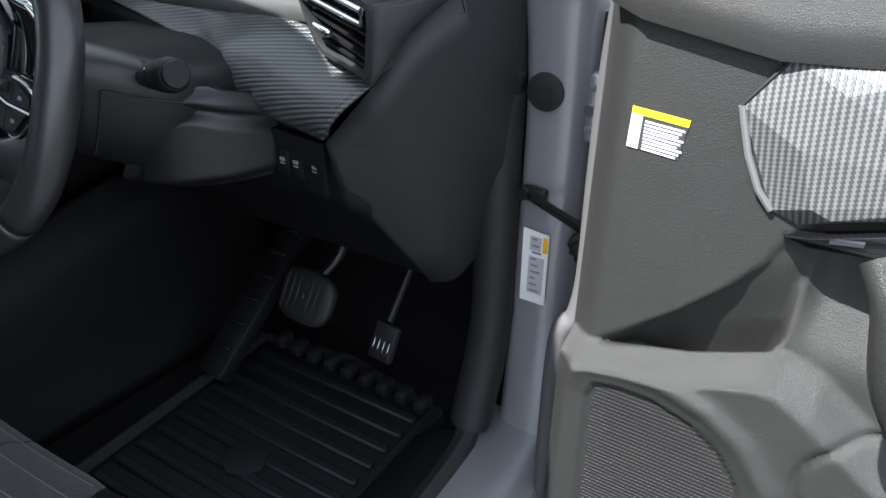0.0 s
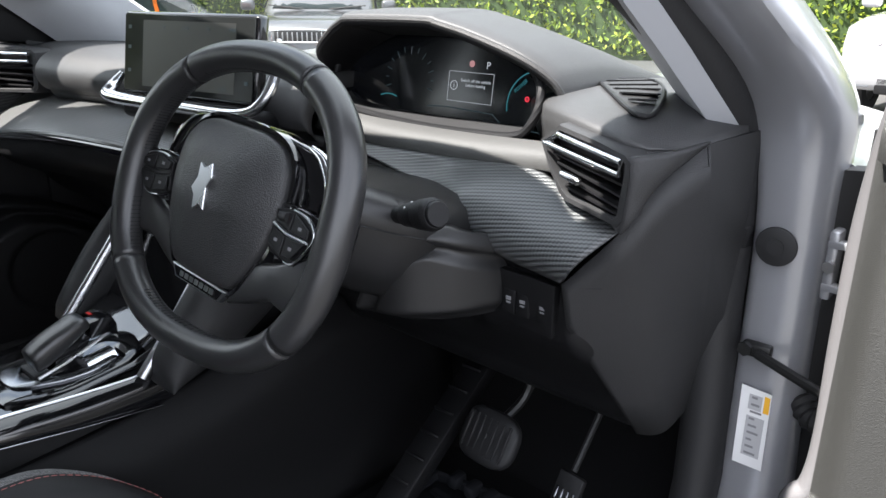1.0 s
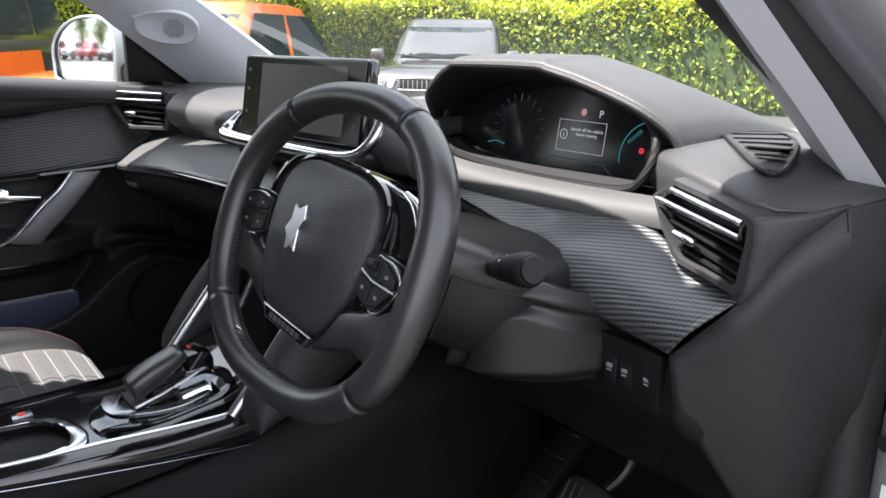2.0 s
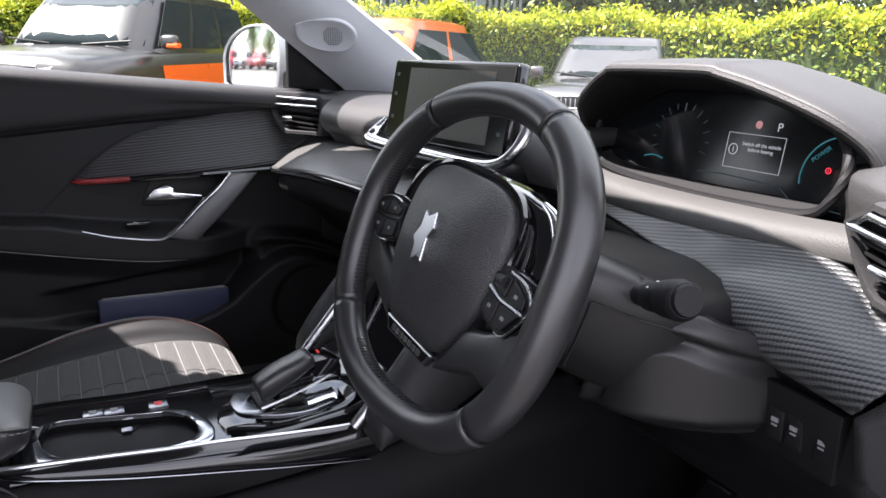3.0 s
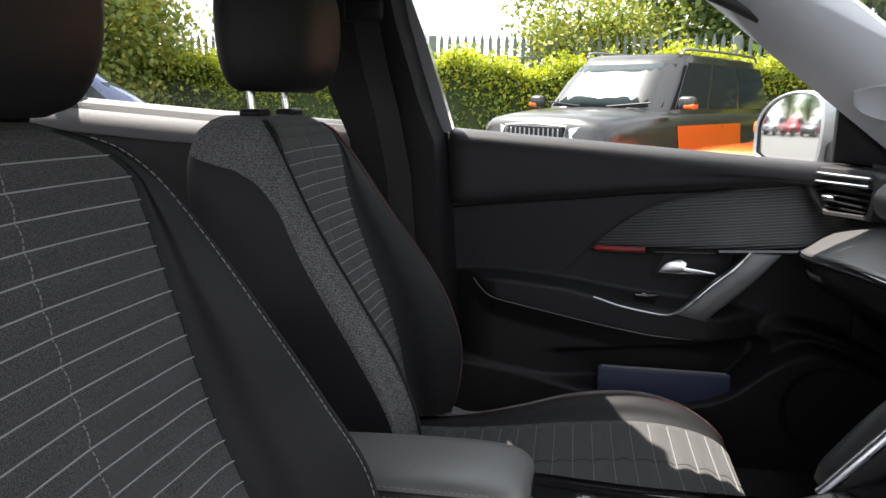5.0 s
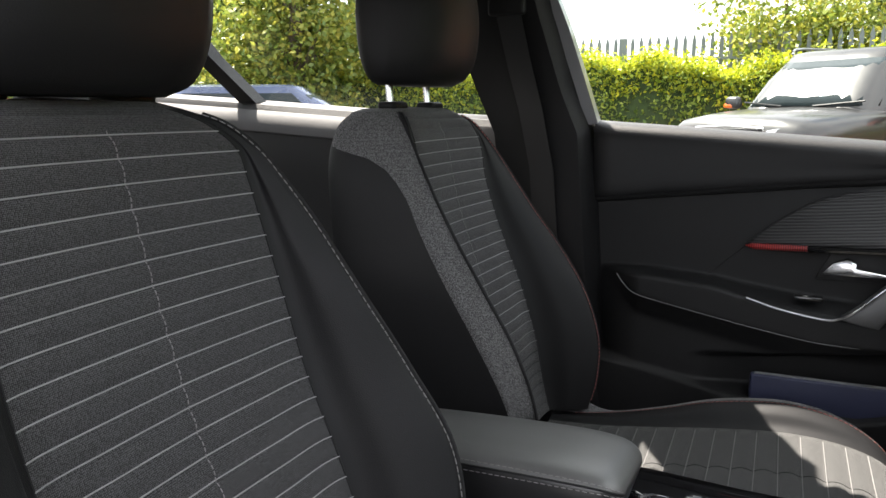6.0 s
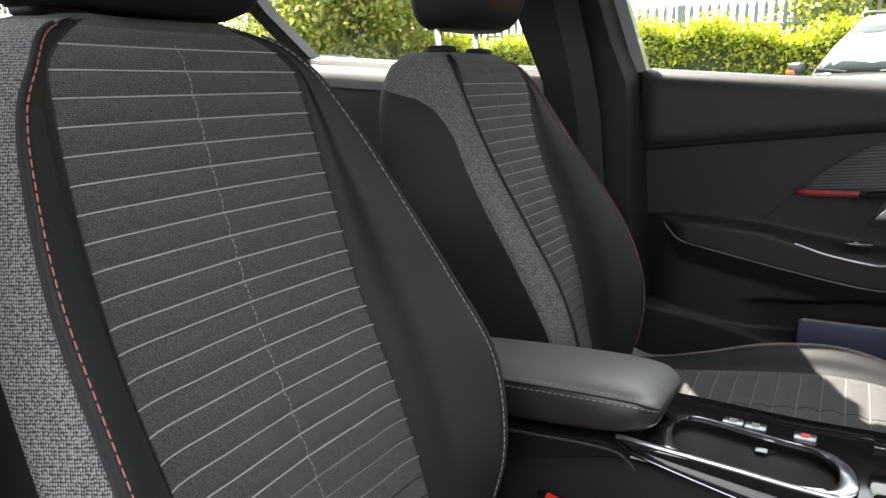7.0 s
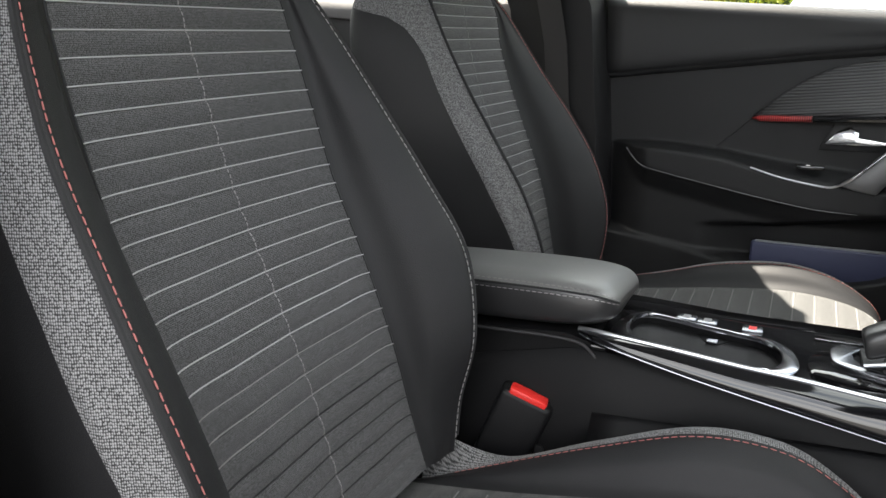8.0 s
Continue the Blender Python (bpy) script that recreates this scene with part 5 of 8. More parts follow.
for sg in (-1, 1):
    mir_ = lambda pts: hub_pts([(sg * x, y, z) for x, y, z in pts])
    ends = lambda pts: mir_(pts) if sg > 0 else mir_(pts)[::-1]
    # gloss shoulder that falls away from the bezel
    sh_in = spline([(0.050, 0.066, -0.006), (0.078, 0.053, -0.006), (0.092, 0.032, -0.006), (0.096, 0.008, -0.006), (0.092, -0.022, -0.008)], 5)
    sh_out = spline([(0.078, 0.066, -0.012), (0.108, 0.060, -0.012), (0.130, 0.040, -0.011), (0.137, 0.015, -0.010), (0.130, -0.015, -0.010)], 5)
    shoulder = [[p + (q - p) * s + np.array([0, 0, 0.004 * math.sin(math.pi * s)]) for s in np.linspace(0, 1, 6)] for p, q in zip(sh_in, sh_out)]
    spoke = part("spoke", shell([mir_(r) for r in shoulder], tuple(HAWAY * -0.006), flip=sg < 0), PIANO, sw_, "gloss black spoke", "all")
    cres = spline([(0.092, 0.064, -0.009), (0.113, 0.057, -0.008), (0.131, 0.040, -0.007), (0.138, 0.020, -0.005), (0.139, 0.010, -0.003)], 5)
    if sg > 0:
        part("silver_trim", tube(mir_(cres), np.array([0.0016 + 0.0042 * math.sin(math.pi * min(1, 0.12 + k / (len(cres) - 1) * 0.85)) for k in range(len(cres))]), 10), CHROME, spoke, "chrome trim line")
    part("spoke_bridge", slab(ends([(0.082, 0.012, -0.008), (0.115, 0.014, -0.006), (0.150, 0.010, -0.002), (0.156, -0.016, -0.002), (0.130, -0.040, -0.004), (0.084, -0.034, -0.008)]), HAWAY * 0.009, 0.003), PIANO, spoke, "gloss black bridge to the rim")
    pad_ = [(0.0905, 0.006, 0.002), (0.112, 0.010, 0.003), (0.134, 0.007, 0.004), (0.1465, -0.002, 0.005), (0.1475, -0.011, 0.005), (0.130, -0.033, 0.003), (0.112, -0.034, 0.002), (0.0885, -0.026, 0.001), (0.0910, -0.010, 0.001)]
    po = spline(pad_ + pad_[:1], 4)[:-1]
    padp = part("button_pad", slab(ends([tuple(p) for p in po]), HAWAY * 0.005, 0.0012, 1), HARD, spoke, "black button pad with a silver rim")
    part("pad_rim", tube(mir_([(p[0], p[1], p[2] + 0.0035) for p in (po[4:24] if sg > 0 else po[2:26])]), 0.0011, 6), SATIN, padp, "thin silver rim")
    part("pad_divider", tube(mir_([(0.0915, -0.007, 0.0068), (0.112, -0.0115, 0.0078), (0.1455, -0.0115, 0.0098)]), 0.0011 if sg < 0 else 0.0017, 6), SATIN if sg > 0 else RUBBER, padp, "divider")
    for (x0, y0), (x1, y1), (x2, y2), (x3, y3) in (((0.093, 0.004), (0.117, 0.008), (0.117, -0.008), (0.094, -0.004)), ((0.119, 0.008), (0.143, -0.001), (0.144, -0.009), (0.119, -0.009)), ((0.093, -0.010), (0.113, -0.014), (0.113, -0.031), (0.091, -0.025)), ((0.115, -0.014), (0.143, -0.013), (0.130, -0.030), (0.115, -0.031))):
        part("button", slab(ends([(x, y, 0.0062 + 0.07 * (x - 0.093)) for x, y in ((x0, y0), (x1, y1), (x2, y2), (x3, y3))]), HAWAY * 0.0022, 0.0007, 1), HARD, padp)
        mx_, my_ = (x0 + x1 + x2 + x3) / 4, (y0 + y1 + y2 + y3) / 4
        part("button_mark", box((sg * mx_, my_, 0.0085 + 0.07 * (mx_ - 0.093)), (0.0045, 0.0028, 0.0005), 0, 1, WH), LABELGREY, padp, "", False)
    if sg > 0:
        part("thumb_roller", tube(mir_([(0.100, 0.001, 0.0085), (0.111, 0.002, 0.0092)]), 0.0045, 14), RUBBER, padp, "ribbed thumb roller")
    leg = [(0.070, -0.050, -0.014), (0.105, -0.040, -0.010), (0.152, -0.018, -0.008), (0.166, -0.050, -0.008), (0.158, -0.085, -0.008), (0.135, -0.078, -0.010), (0.105, -0.075, -0.012), (0.075, -0.088, -0.014), (0.044, -0.099, -0.014)]
    part("spoke_web", slab(ends(leg), HAWAY * 0.014, 0.005, 3), LEATHER, sw_, "black leather web of the spoke")

# column shroud and stalk
col = thing("steering_column", pose(0.38, 0.15, 0.9), "black plastic steering column shroud", "steering column")
crow = []
for y, z, hw, hu, hd in ((0.062, 0.956, 0.092, 0.020, 0.052), (0.066, 0.955, 0.110, 0.029, 0.068), (0.080, 0.950, 0.120, 0.034, 0.074), (0.110, 0.938, 0.139, 0.036, 0.078), (0.150, 0.925, 0.150, 0.036, 0.080), (0.220, 0.910, 0.150, 0.040, 0.085), (0.330, 0.890, 0.150, 0.045, 0.085)):
    half = [(0, hu), (0.45, hu), (0.80, hu * 0.92), (0.95, hu * 0.6), (1.0, hu * 0.1), (0.98, -hd * 0.16), (0.86, -hd * 0.62), (0.74, -hd * 0.94), (0.66, -hd), (0.3, -hd * 1.02), (0, -hd * 1.02)]
    crow.append([(0.385 + k * hw, y, z + dz) for k, dz in half] + [(0.385 - k * min(hw, 0.108), y, z + dz) for k, dz in half[-2:0:-1]])
part("shroud", loft(list(np.array([spline(np.array(crow)[:, j], 3) for j in range(len(crow[0]))]).transpose(1, 0, 2))), SHROUD, col, "black shroud", "all")
part("shroud_seam", tube([(0.5060, 0.0800, 0.9440), (0.5245, 0.110, 0.9320), (0.5355, 0.150, 0.9185)], 0.0010, 6), RUBBER, col)
part("shroud_seam", tube([(0.5055, 0.0790, 0.9440), (0.5030, 0.0790, 0.9360), (0.4890, 0.0795, 0.9050), (0.4755, 0.080, 0.8800)], 0.0010, 6), RUBBER, col)
# knee bolster: a smooth cushion behind a raised, grooved edge
xk = np.linspace(0.28, 0.592, 90)
zk = [np.linspace(a, b, 60) for a, b in zip(np.interp(xk, (0.28, 0.40, 0.46, 0.592), (0.800, 0.812, 0.820, 0.836)), np.interp(xk, (0.28, 0.46, 0.50, 0.54, 0.592), (0.93, 0.93, 0.934, 0.932, 0.905)))]
Zk, Xk = np.array(zk), np.repeat(xk[:, None], 60, 1)
crest = [tuple(p[:2]) for p in spline([(0.435, 0.79, 0), (0.452, 0.835, 0), (0.459, 0.850, 0), (0.473, 0.879, 0), (0.497, 0.907, 0), (0.513, 0.918, 0), (0.532, 0.922, 0), (0.560, 0.912, 0), (0.62, 0.870, 0)], 4)]
dk = -inside(crest + [(0.64, 0.75), (0.44, 0.75)], Xk, Zk)
foot_k = Zk - Zk[:, :1]
Yk = 0.128 + 0.098 * np.clip((Xk - 0.49) / 0.102, 0, 1) ** 1.7 + 0.035 * step(Xk, 0.545, 0.592) + 0.03 * step(-Xk, -0.34, -0.27) - 0.010 * np.exp(-(dk / 0.007) ** 2) + 0.005 * np.exp(-((dk - 0.011) / 0.005) ** 2) - 0.007 * step(dk, 0.013, 0.022) + 0.07 * step(-dk, 0.002, 0.05) + 0.03 * (1 - step(foot_k, 0.0, 0.022)) ** 2
kn = [[(x, 0.32, z0[0] - 0.01)] + [(x, y, z) for y, z in zip(yr, z0)] for x, yr, z0 in zip(xk, Yk, Zk)]
part("knee_bolster", shell(kn, (0, 0.008, 0)), SHROUD, col, "black moulded knee bolster with a raised edge", "all")
stalk = thing("indicator_stalk", pose(0.53, 0.1, 0.96), "black indicator and light stalk with a round end", "stalk")
sa, sb = np.array((0.505, 0.118, 0.946)), np.array((0.590, 0.091, 0.970))
sd = (sb - sa) / np.linalg.norm(sb - sa)
part("stalk_root", tube([sa, sa + sd * 0.008, sa + sd * 0.014], [0.015, 0.015, 0.010], 20), HARD, stalk)
part("stalk_arm", tube([sa + sd * 0.005, sa + sd * 0.036], [0.0075, 0.0085], 16), HARD, stalk)
part("stalk_collar", tube([sa + sd * 0.034, sa + sd * 0.037, sa + sd * 0.060, sa + sd * 0.062], [0.009, 0.0108, 0.0122, 0.0116], 24), HARD, stalk)
part("stalk_knob", tube([sa + sd * 0.062, sa + sd * 0.064, sa + sd * 0.082, sa + sd * 0.087, sa + sd * 0.090], [0.0118, 0.0136, 0.0148, 0.0142, 0.0120], 28), HARD, stalk)
part("stalk_cap", tube([sa + sd * 0.089, sa + sd * 0.0925, sa + sd * 0.094], [0.0114, 0.0112, 0.0105], 24), HARD, stalk, "domed end cap")
for k in range(6):
    w = radians(200 + 22 * k)
    q = np.cross(sd, (0, 0, 1)); q /= np.linalg.norm(q); u_ = np.cross(q, sd)
    at_ = sa + sd * (0.050 if k % 2 else 0.073) + (0.0118 if k % 2 else 0.0132) * (math.cos(w) * q * -1 + -math.sin(w) * u_)
    part("stalk_mark", disc(tuple(at_), tuple(math.cos(w) * q * -1 + -math.sin(w) * u_), 0.0009, 0.0005, 8), LABELWHITE, stalk, "", False)


# ---------------------------------------------------------------- centre console
con = thing("centre_console", pose(0.0, -0.2, 0.4), "gloss black centre console with cup holders and silver frame", "console")
CY = [(-0.60, 0.61), (-0.37, 0.667), (-0.33, 0.667), (-0.2, 0.661), (-0.05, 0.662), (0.03, 0.672), (0.10, 0.70), (0.18, 0.76)]
rows = []
for y, z in CY:
    rows.append([(-0.115, y, 0.40), (-0.118, y, z - 0.10), (-0.105, y, z - 0.012), (-0.09, y, z - 0.002), (0.10, y, z - 0.004), (0.112, y, z - 0.016), (0.126, y, z - 0.10), (0.135, y, 0.40)])
part("console_body", loft(rows), FLANK, con, "black plastic console flanks")
# gloss deck with two round wells
def deck_z(y):
    return float(np.interp(y, [c[0] for c in CY], [c[1] for c in CY])) + 0.004


def plate_on(outline, lift, rise, inset=0.004):
    """A low domed plate that follows the deck."""
    o = np.array(outline)
    c = o.mean(0)
    rows = []
    for k, h in ((1.0, 0.0), (1.0, rise * 0.7), (0.965, rise), (0.7, rise), (0.4, rise), (0.02, rise)):
        rows.append([(*(c + (p - c) * k), deck_z((c + (p - c) * k)[1]) + lift + h) for p in o])
    return sheet(rows, True)


ygrid = np.linspace(-0.348, -0.115, 8)
part("deck", sheet([[(x, y, deck_z(y) + 0.002 - (0.006 if x < -0.09 else 0)) for x in (-0.098, -0.088, -0.05, -0.024)] for y in ygrid]), PIANO, con, "piano black deck beside the cup holders")
part("deck_edge", sheet([[(x, y, deck_z(y) + 0.002 - d) for x, d in ((0.100, 0), (0.103, -0.005), (0.107, -0.008), (0.112, 0.0))] for y in ygrid]), PIANO, con, "piano black deck rim", "all")
part("deck_front", sheet([[(x * (1 + 0.25 * max(0, y)), y, deck_z(y) + 0.002 - d) for x, d in ((-0.098, 0.006), (-0.088, 0), (-0.02, 0), (0.05, 0), (0.097, 0), (0.103, -0.004), (0.107, -0.006), (0.112, 0.002))] for y in np.linspace(-0.115, 0.10, 10)]), PIANO, con, "piano black deck round the selector", "all")
fr_in = spline([(0.018, -0.322), (-0.006, -0.316), (-0.018, -0.303), (-0.017, -0.272), (-0.012, -0.240), (-0.008, -0.207), (-0.001, -0.174), (0.023, -0.153), (0.055, -0.148), (0.079, -0.156), (0.087, -0.170), (0.089, -0.190), (0.085, -0.235), (0.082, -0.276), (0.068, -0.304), (0.045, -0.317), (0.018, -0.322)], 5)[:-1]
fr_out = spline([(0.022, -0.335), (-0.009, -0.323), (-0.0215, -0.306), (-0.0205, -0.272), (-0.0155, -0.240), (-0.0115, -0.207), (-0.006, -0.172), (0.016, -0.142), (0.062, -0.130), (0.092, -0.140), (0.098, -0.168), (0.0985, -0.190), (0.095, -0.235), (0.092, -0.280), (0.082, -0.330), (0.050, -0.338), (0.022, -0.335)], 5)[:-1]
on_deck = lambda p, h: (p[0], p[1], deck_z(p[1]) + 0.002 + h)
HUBP = np.array([0.045, -0.235])


def to_edge(p, x0, x1, y0, y1):
    """From the middle of the cup tub through p to the border of its oblong field."""
    d = np.array(p) - HUBP
    k = min(((x1 if d[0] > 0 else x0) - HUBP[0]) / d[0] if abs(d[0]) > 1e-6 else 99, ((y1 if d[1] > 0 else y0) - HUBP[1]) / d[1] if abs(d[1]) > 1e-6 else 99)
    return HUBP + d * k


part("cup_field", sheet([[on_deck(to_edge(p, -0.024, 0.101, -0.348, -0.115), 0.0) for p in fr_out], [on_deck(p, 0.0) for p in fr_out]], True), PIANO, con, "piano black field round the cup holders", False)
holder = part("cup_frame", sheet([[on_deck(p + (q - p) * k, h) for p, q in zip(fr_in, fr_out)] for k, h in ((0.0, -0.012), (0.0, 0.0030), (0.10, 0.0042), (0.9, 0.0040), (1.0, 0.0030), (1.0, -0.004))], True), POLISHED, con, "silver frame round the cup holders")
mid_in = fr_in.mean(0)
part("cup_well", sheet([[(*(mid_in + (p - mid_in) * k), deck_z(p[1]) + dz) for p in fr_in] for k, dz in ((1.0, 0.0), (0.985, -0.006), (0.95, -0.045), (0.90, -0.075), (0.01, -0.078))], True), WELL, holder, "black double cup well")
part("cup_divider", slab([(-0.015, -0.252, deck_z(-0.226) - 0.006), (0.012, -0.234, deck_z(-0.226) - 0.006), (0.016, -0.226, deck_z(-0.226) - 0.006), (0.012, -0.218, deck_z(-0.226) - 0.006), (-0.013, -0.200, deck_z(-0.226) - 0.006)], (0, 0, -0.06), 0.002), WELL, holder, "black bridge between the cup wells")
part("cup_notch", box((0.009, -0.226, deck_z(-0.226) - 0.0045), (0.011, 0.013, 0.003), 0.001), SATINDARK, holder, "small silver insert")
for y, m_ in ((-0.262, SATIN), (-0.237, SATIN), (-0.184, LABELWHITE)):
    b_ = part("console_switch", box((-0.034, y, deck_z(y) + 0.0030), (0.019, 0.024, 0.004), 0.0012), SATINDARK, con, "silver console switch")
    part("switch_mark", box((-0.034, y, deck_z(y) + 0.0052), (0.010, 0.009, 0.0008)), REDPLASTIC if m_ is LABELWHITE else LABELGREY, b_, "", False)
plate = spline([(0.078, -0.118), (0.092, -0.08), (0.098, -0.02), (0.092, 0.04), (0.06, 0.06), (0.02, 0.055), (-0.004, 0.02), (-0.012, -0.06), (0.004, -0.105), (0.04, -0.122), (0.078, -0.118)], 5)[:-1]
part("gear_plate", plate_on(plate, 0.002, 0.005), PIANO, con, "gloss black plate round the gear selector")
collar = spline([(-0.012, -0.088), (0.012, -0.100), (0.050, -0.094), (0.072, -0.055), (0.086, -0.012), (0.080, 0.022), (0.068, 0.018), (0.071, -0.010), (0.058, -0.048), (0.044, -0.070), (0.018, -0.078), (-0.004, -0.068), (-0.012, -0.088)], 5)[:-1]
cl_ = [(*p, deck_z(p[1]) + 0.006) for p in collar]
part("selector_collar", slab([tuple(p) for p in cl_], (0, 0, 0.0045), 0.0018, 2), SATINDARK, con, "satin silver collar of the gear selector")
part("gear_gate", box((0.020, -0.045, deck_z(-0.045) + 0.008), (0.05, 0.05, 0.006), 0.002), RUBBER, con, "dark slot of the gear gate")
lever = part("selector_neck", loft([[(0.036 + dx, y + dy, z) for dx, dy in ((-0.012, -0.018), (0.012, -0.018), (0.012, 0.018), (-0.012, 0.018))] for y, z in ((-0.035, 0.670), (-0.025, 0.690), (-0.008, 0.718))]), PIANO, con, "gloss black selector neck")
part("neck_strip", tube([(0.060, -0.070, 0.682), (0.058, -0.035, 0.690), (0.053, 0.0, 0.700), (0.050, 0.034, 0.712)], 0.0024, 8), SATIN, lever, "silver edge of the selector")
lv = []
for s, (y, z, hw, hh) in enumerate(((-0.072, 0.700, 0.012, 0.008), (-0.068, 0.700, 0.019, 0.014), (-0.045, 0.712, 0.021, 0.015), (-0.020, 0.725, 0.021, 0.012), (-0.006, 0.732, 0.020, 0.010), (0.001, 0.733, 0.018, 0.008), (0.003, 0.732, 0.012, 0.006))):
    lv.append([(0.040 + hw * np.sign(math.cos(w)) * abs(math.cos(w)) ** 0.5, y - 0.3 * hh * math.sin(w), z + hh * np.sign(math.sin(w)) * abs(math.sin(w)) ** 0.6) for w in np.arange(24) * 2 * math.pi / 24])
part("selector_grip", loft(list(np.array([spline(np.array(lv)[:, j], 4) for j in range(24)]).transpose(1, 0, 2))), LEATHER, lever, "black leather selector grip", "all")
part("selector_top", loft([[(0.040 + dx, y, z + dz) for dx, dz in ((-0.018, -0.022), (-0.018, 0.0), (-0.014, 0.003), (0.014, 0.003), (0.018, 0.0), (0.018, -0.022))] for y, z in ((0.002, 0.733), (0.022, 0.735), (0.033, 0.731), (0.037, 0.722))]), PIANO, lever, "gloss black selector head with a red mark")
part("selector_mark", box((0.036, 0.012, 0.7378), (0.010, 0.004, 0.0008)), REDPLASTIC, lever, "", False)
part("park_switch", loft([[(x, y, deck_z(y) + 0.004 + h) for x, h in ((0.046, 0.004), (0.050, 0.011), (0.066, 0.010), (0.074, 0.003), (0.074, -0.002), (0.046, -0.002))] for y in (-0.012, -0.010, 0.024, 0.026)]), CHROME, con, "silver rocker switch")
for sg in (-1,):
    part("gloss_flank", loft([[(sg * 0.118 + 0.006, y, z - 0.075), (sg * 0.127 + 0.006, y, z - 0.05), (sg * 0.116 + 0.006, y, z - 0.008), (sg * 0.105 + 0.006, y, z - 0.004), (sg * 0.105 + 0.006, y, z - 0.06)] for y, z in spline(CY[1:], 4)]), PIANODULL, con, "gloss black side strip")
for sg in (-1, 1):
    part("silver_flank", tube([(sg * 0.120 + 0.008, 0.030, 0.668), (sg * 0.122 + 0.008, 0.07, 0.715), (sg * 0.120 + 0.008, 0.13, 0.79), (sg * 0.115 + 0.008, 0.18, 0.865)], 0.0085, 10), SATIN, con, "silver strip rising to the dash")
RIDGE = spline([(0.093, -0.368, 0.684), (0.101, -0.335, 0.686), (0.106, -0.25, 0.682), (0.109, -0.19, 0.678), (0.111, -0.13, 0.675), (0.114, -0.05, 0.669), (0.121, 0.03, 0.668), (0.124, 0.07, 0.675)], 5)
SKIRT = spline([(0.096, -0.366, 0.680), (0.116, -0.335, 0.679), (0.124, -0.25, 0.664), (0.128, -0.19, 0.655), (0.130, -0.13, 0.646), (0.132, -0.05, 0.634), (0.134, 0.03, 0.624), (0.135, 0.07, 0.62)], 5)
part("gloss_skirt", shell([[p + (q - p) * k + np.array([0.005 * math.sin(math.pi * k), 0, 0.003 * math.sin(math.pi * k)]) for k in np.linspace(0, 1, 7)] for p, q in zip(RIDGE, SKIRT)], (-0.006, 0, 0), flip=True), PIANO, con, "gloss black side of the console", "all")
part("silver_edge", tube(RIDGE + np.array([-0.001, 0, 0.0005]), np.linspace(0.0034, 0.0012, len(RIDGE)), 8), SATIN, con, "thin silver edge along the console")
part("skirt_line", tube(SKIRT + np.array([0.001, 0, 0]), 0.0011, 6), SATINDARK, con, "fine silver line under the gloss side")
part("console_ramp", loft([[(-0.11, y, z), (0.12, y, z), (0.125, y + 0.10, z - 0.02), (-0.115, y + 0.10, z - 0.02)] for y, z in ((0.075, 0.665), (0.12, 0.73), (0.165, 0.80), (0.21, 0.88))]), PIANO, con, "gloss black ramp up to the dash")
for sg in (-1, 1):
    tun = []
    for y, zt, o in ((-0.34, 0.575, 0.0), (-0.2, 0.585, 0.0), (0.0, 0.60, 0.005), (0.12, 0.625, 0.012), (0.24, 0.66, 0.022), (0.38, 0.68, 0.03), (0.56, 0.69, 0.03)):
        tun.append(spline([(0.006 + sg * (0.118 + o), y, zt + 0.02), (0.006 + sg * (0.134 + o), y, zt), (0.006 + sg * (0.150 + o * 1.2), y, zt - 0.035), (0.006 + sg * (0.162 + o), y, zt - 0.09), (0.006 + sg * (0.175 + o), y, 0.46), (0.006 + sg * (0.20 + o), y, 0.385)], 4))
    tun = np.array([spline(np.array(tun)[:, j], 4) for j in range(len(tun[0]))]).transpose(1, 0, 2)
    part("tunnel_flank", shell(tun, (-sg * 0.008, 0, 0), flip=sg > 0), FLANK, con, "black flank of the tunnel", "all")
    kp = []
    for y, z, h in ((0.042, 0.690, 0.004), (0.056, 0.708, 0.022), (0.12, 0.755, 0.048), (0.19, 0.81, 0.06), (0.27, 0.87, 0.06), (0.34, 0.90, 0.06)):
        kp.append([(0.006 + sg * (0.145 + 0.035 * math.cos(w)), y + h * 0.55 * math.sin(w), z - 0.03 - h * math.sin(w)) for w in np.arange(16) * 2 * math.pi / 16])
    part("knee_pad", loft(list(np.array([spline(np.array(kp)[:, j], 4) for j in range(16)]).transpose(1, 0, 2))), SOFTDARK, con, "soft black knee pad", "all")
arm = thing("armrest", pose(0.01, -0.47, 0.6), "black leatherette centre armrest with stitched edge", "armrest")
ar = []
for y, hw, zt, zb in ((-0.655, 0.060, 0.722, 0.690), (-0.64, 0.074, 0.730, 0.682), (-0.55, 0.082, 0.735, 0.674), (-0.45, 0.084, 0.738, 0.677), (-0.39, 0.084, 0.738, 0.681), (-0.356, 0.081, 0.735, 0.686), (-0.340, 0.076, 0.730, 0.691), (-0.330, 0.066, 0.722, 0.697), (-0.326, 0.052, 0.714, 0.703)):
    zc, hh = (zt + zb) / 2, (zt - zb) / 2
    ar.append([(0.012 + hw * np.sign(math.cos(w)) * abs(math.cos(w)) ** 0.32, y, zc + hh * np.sign(math.sin(w)) * abs(math.sin(w)) ** 0.42) for w in np.arange(32) * 2 * math.pi / 32])
ar = np.array([spline(np.array(ar)[:, j], 4) for j in range(32)]).transpose(1, 0, 2)
ar[:, :, 2] -= 0.10 * np.maximum(0, 0.06 - ar[:, :, 0]) * (ar[:, :, 2] > 0.705)
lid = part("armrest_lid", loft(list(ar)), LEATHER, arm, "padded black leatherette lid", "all")
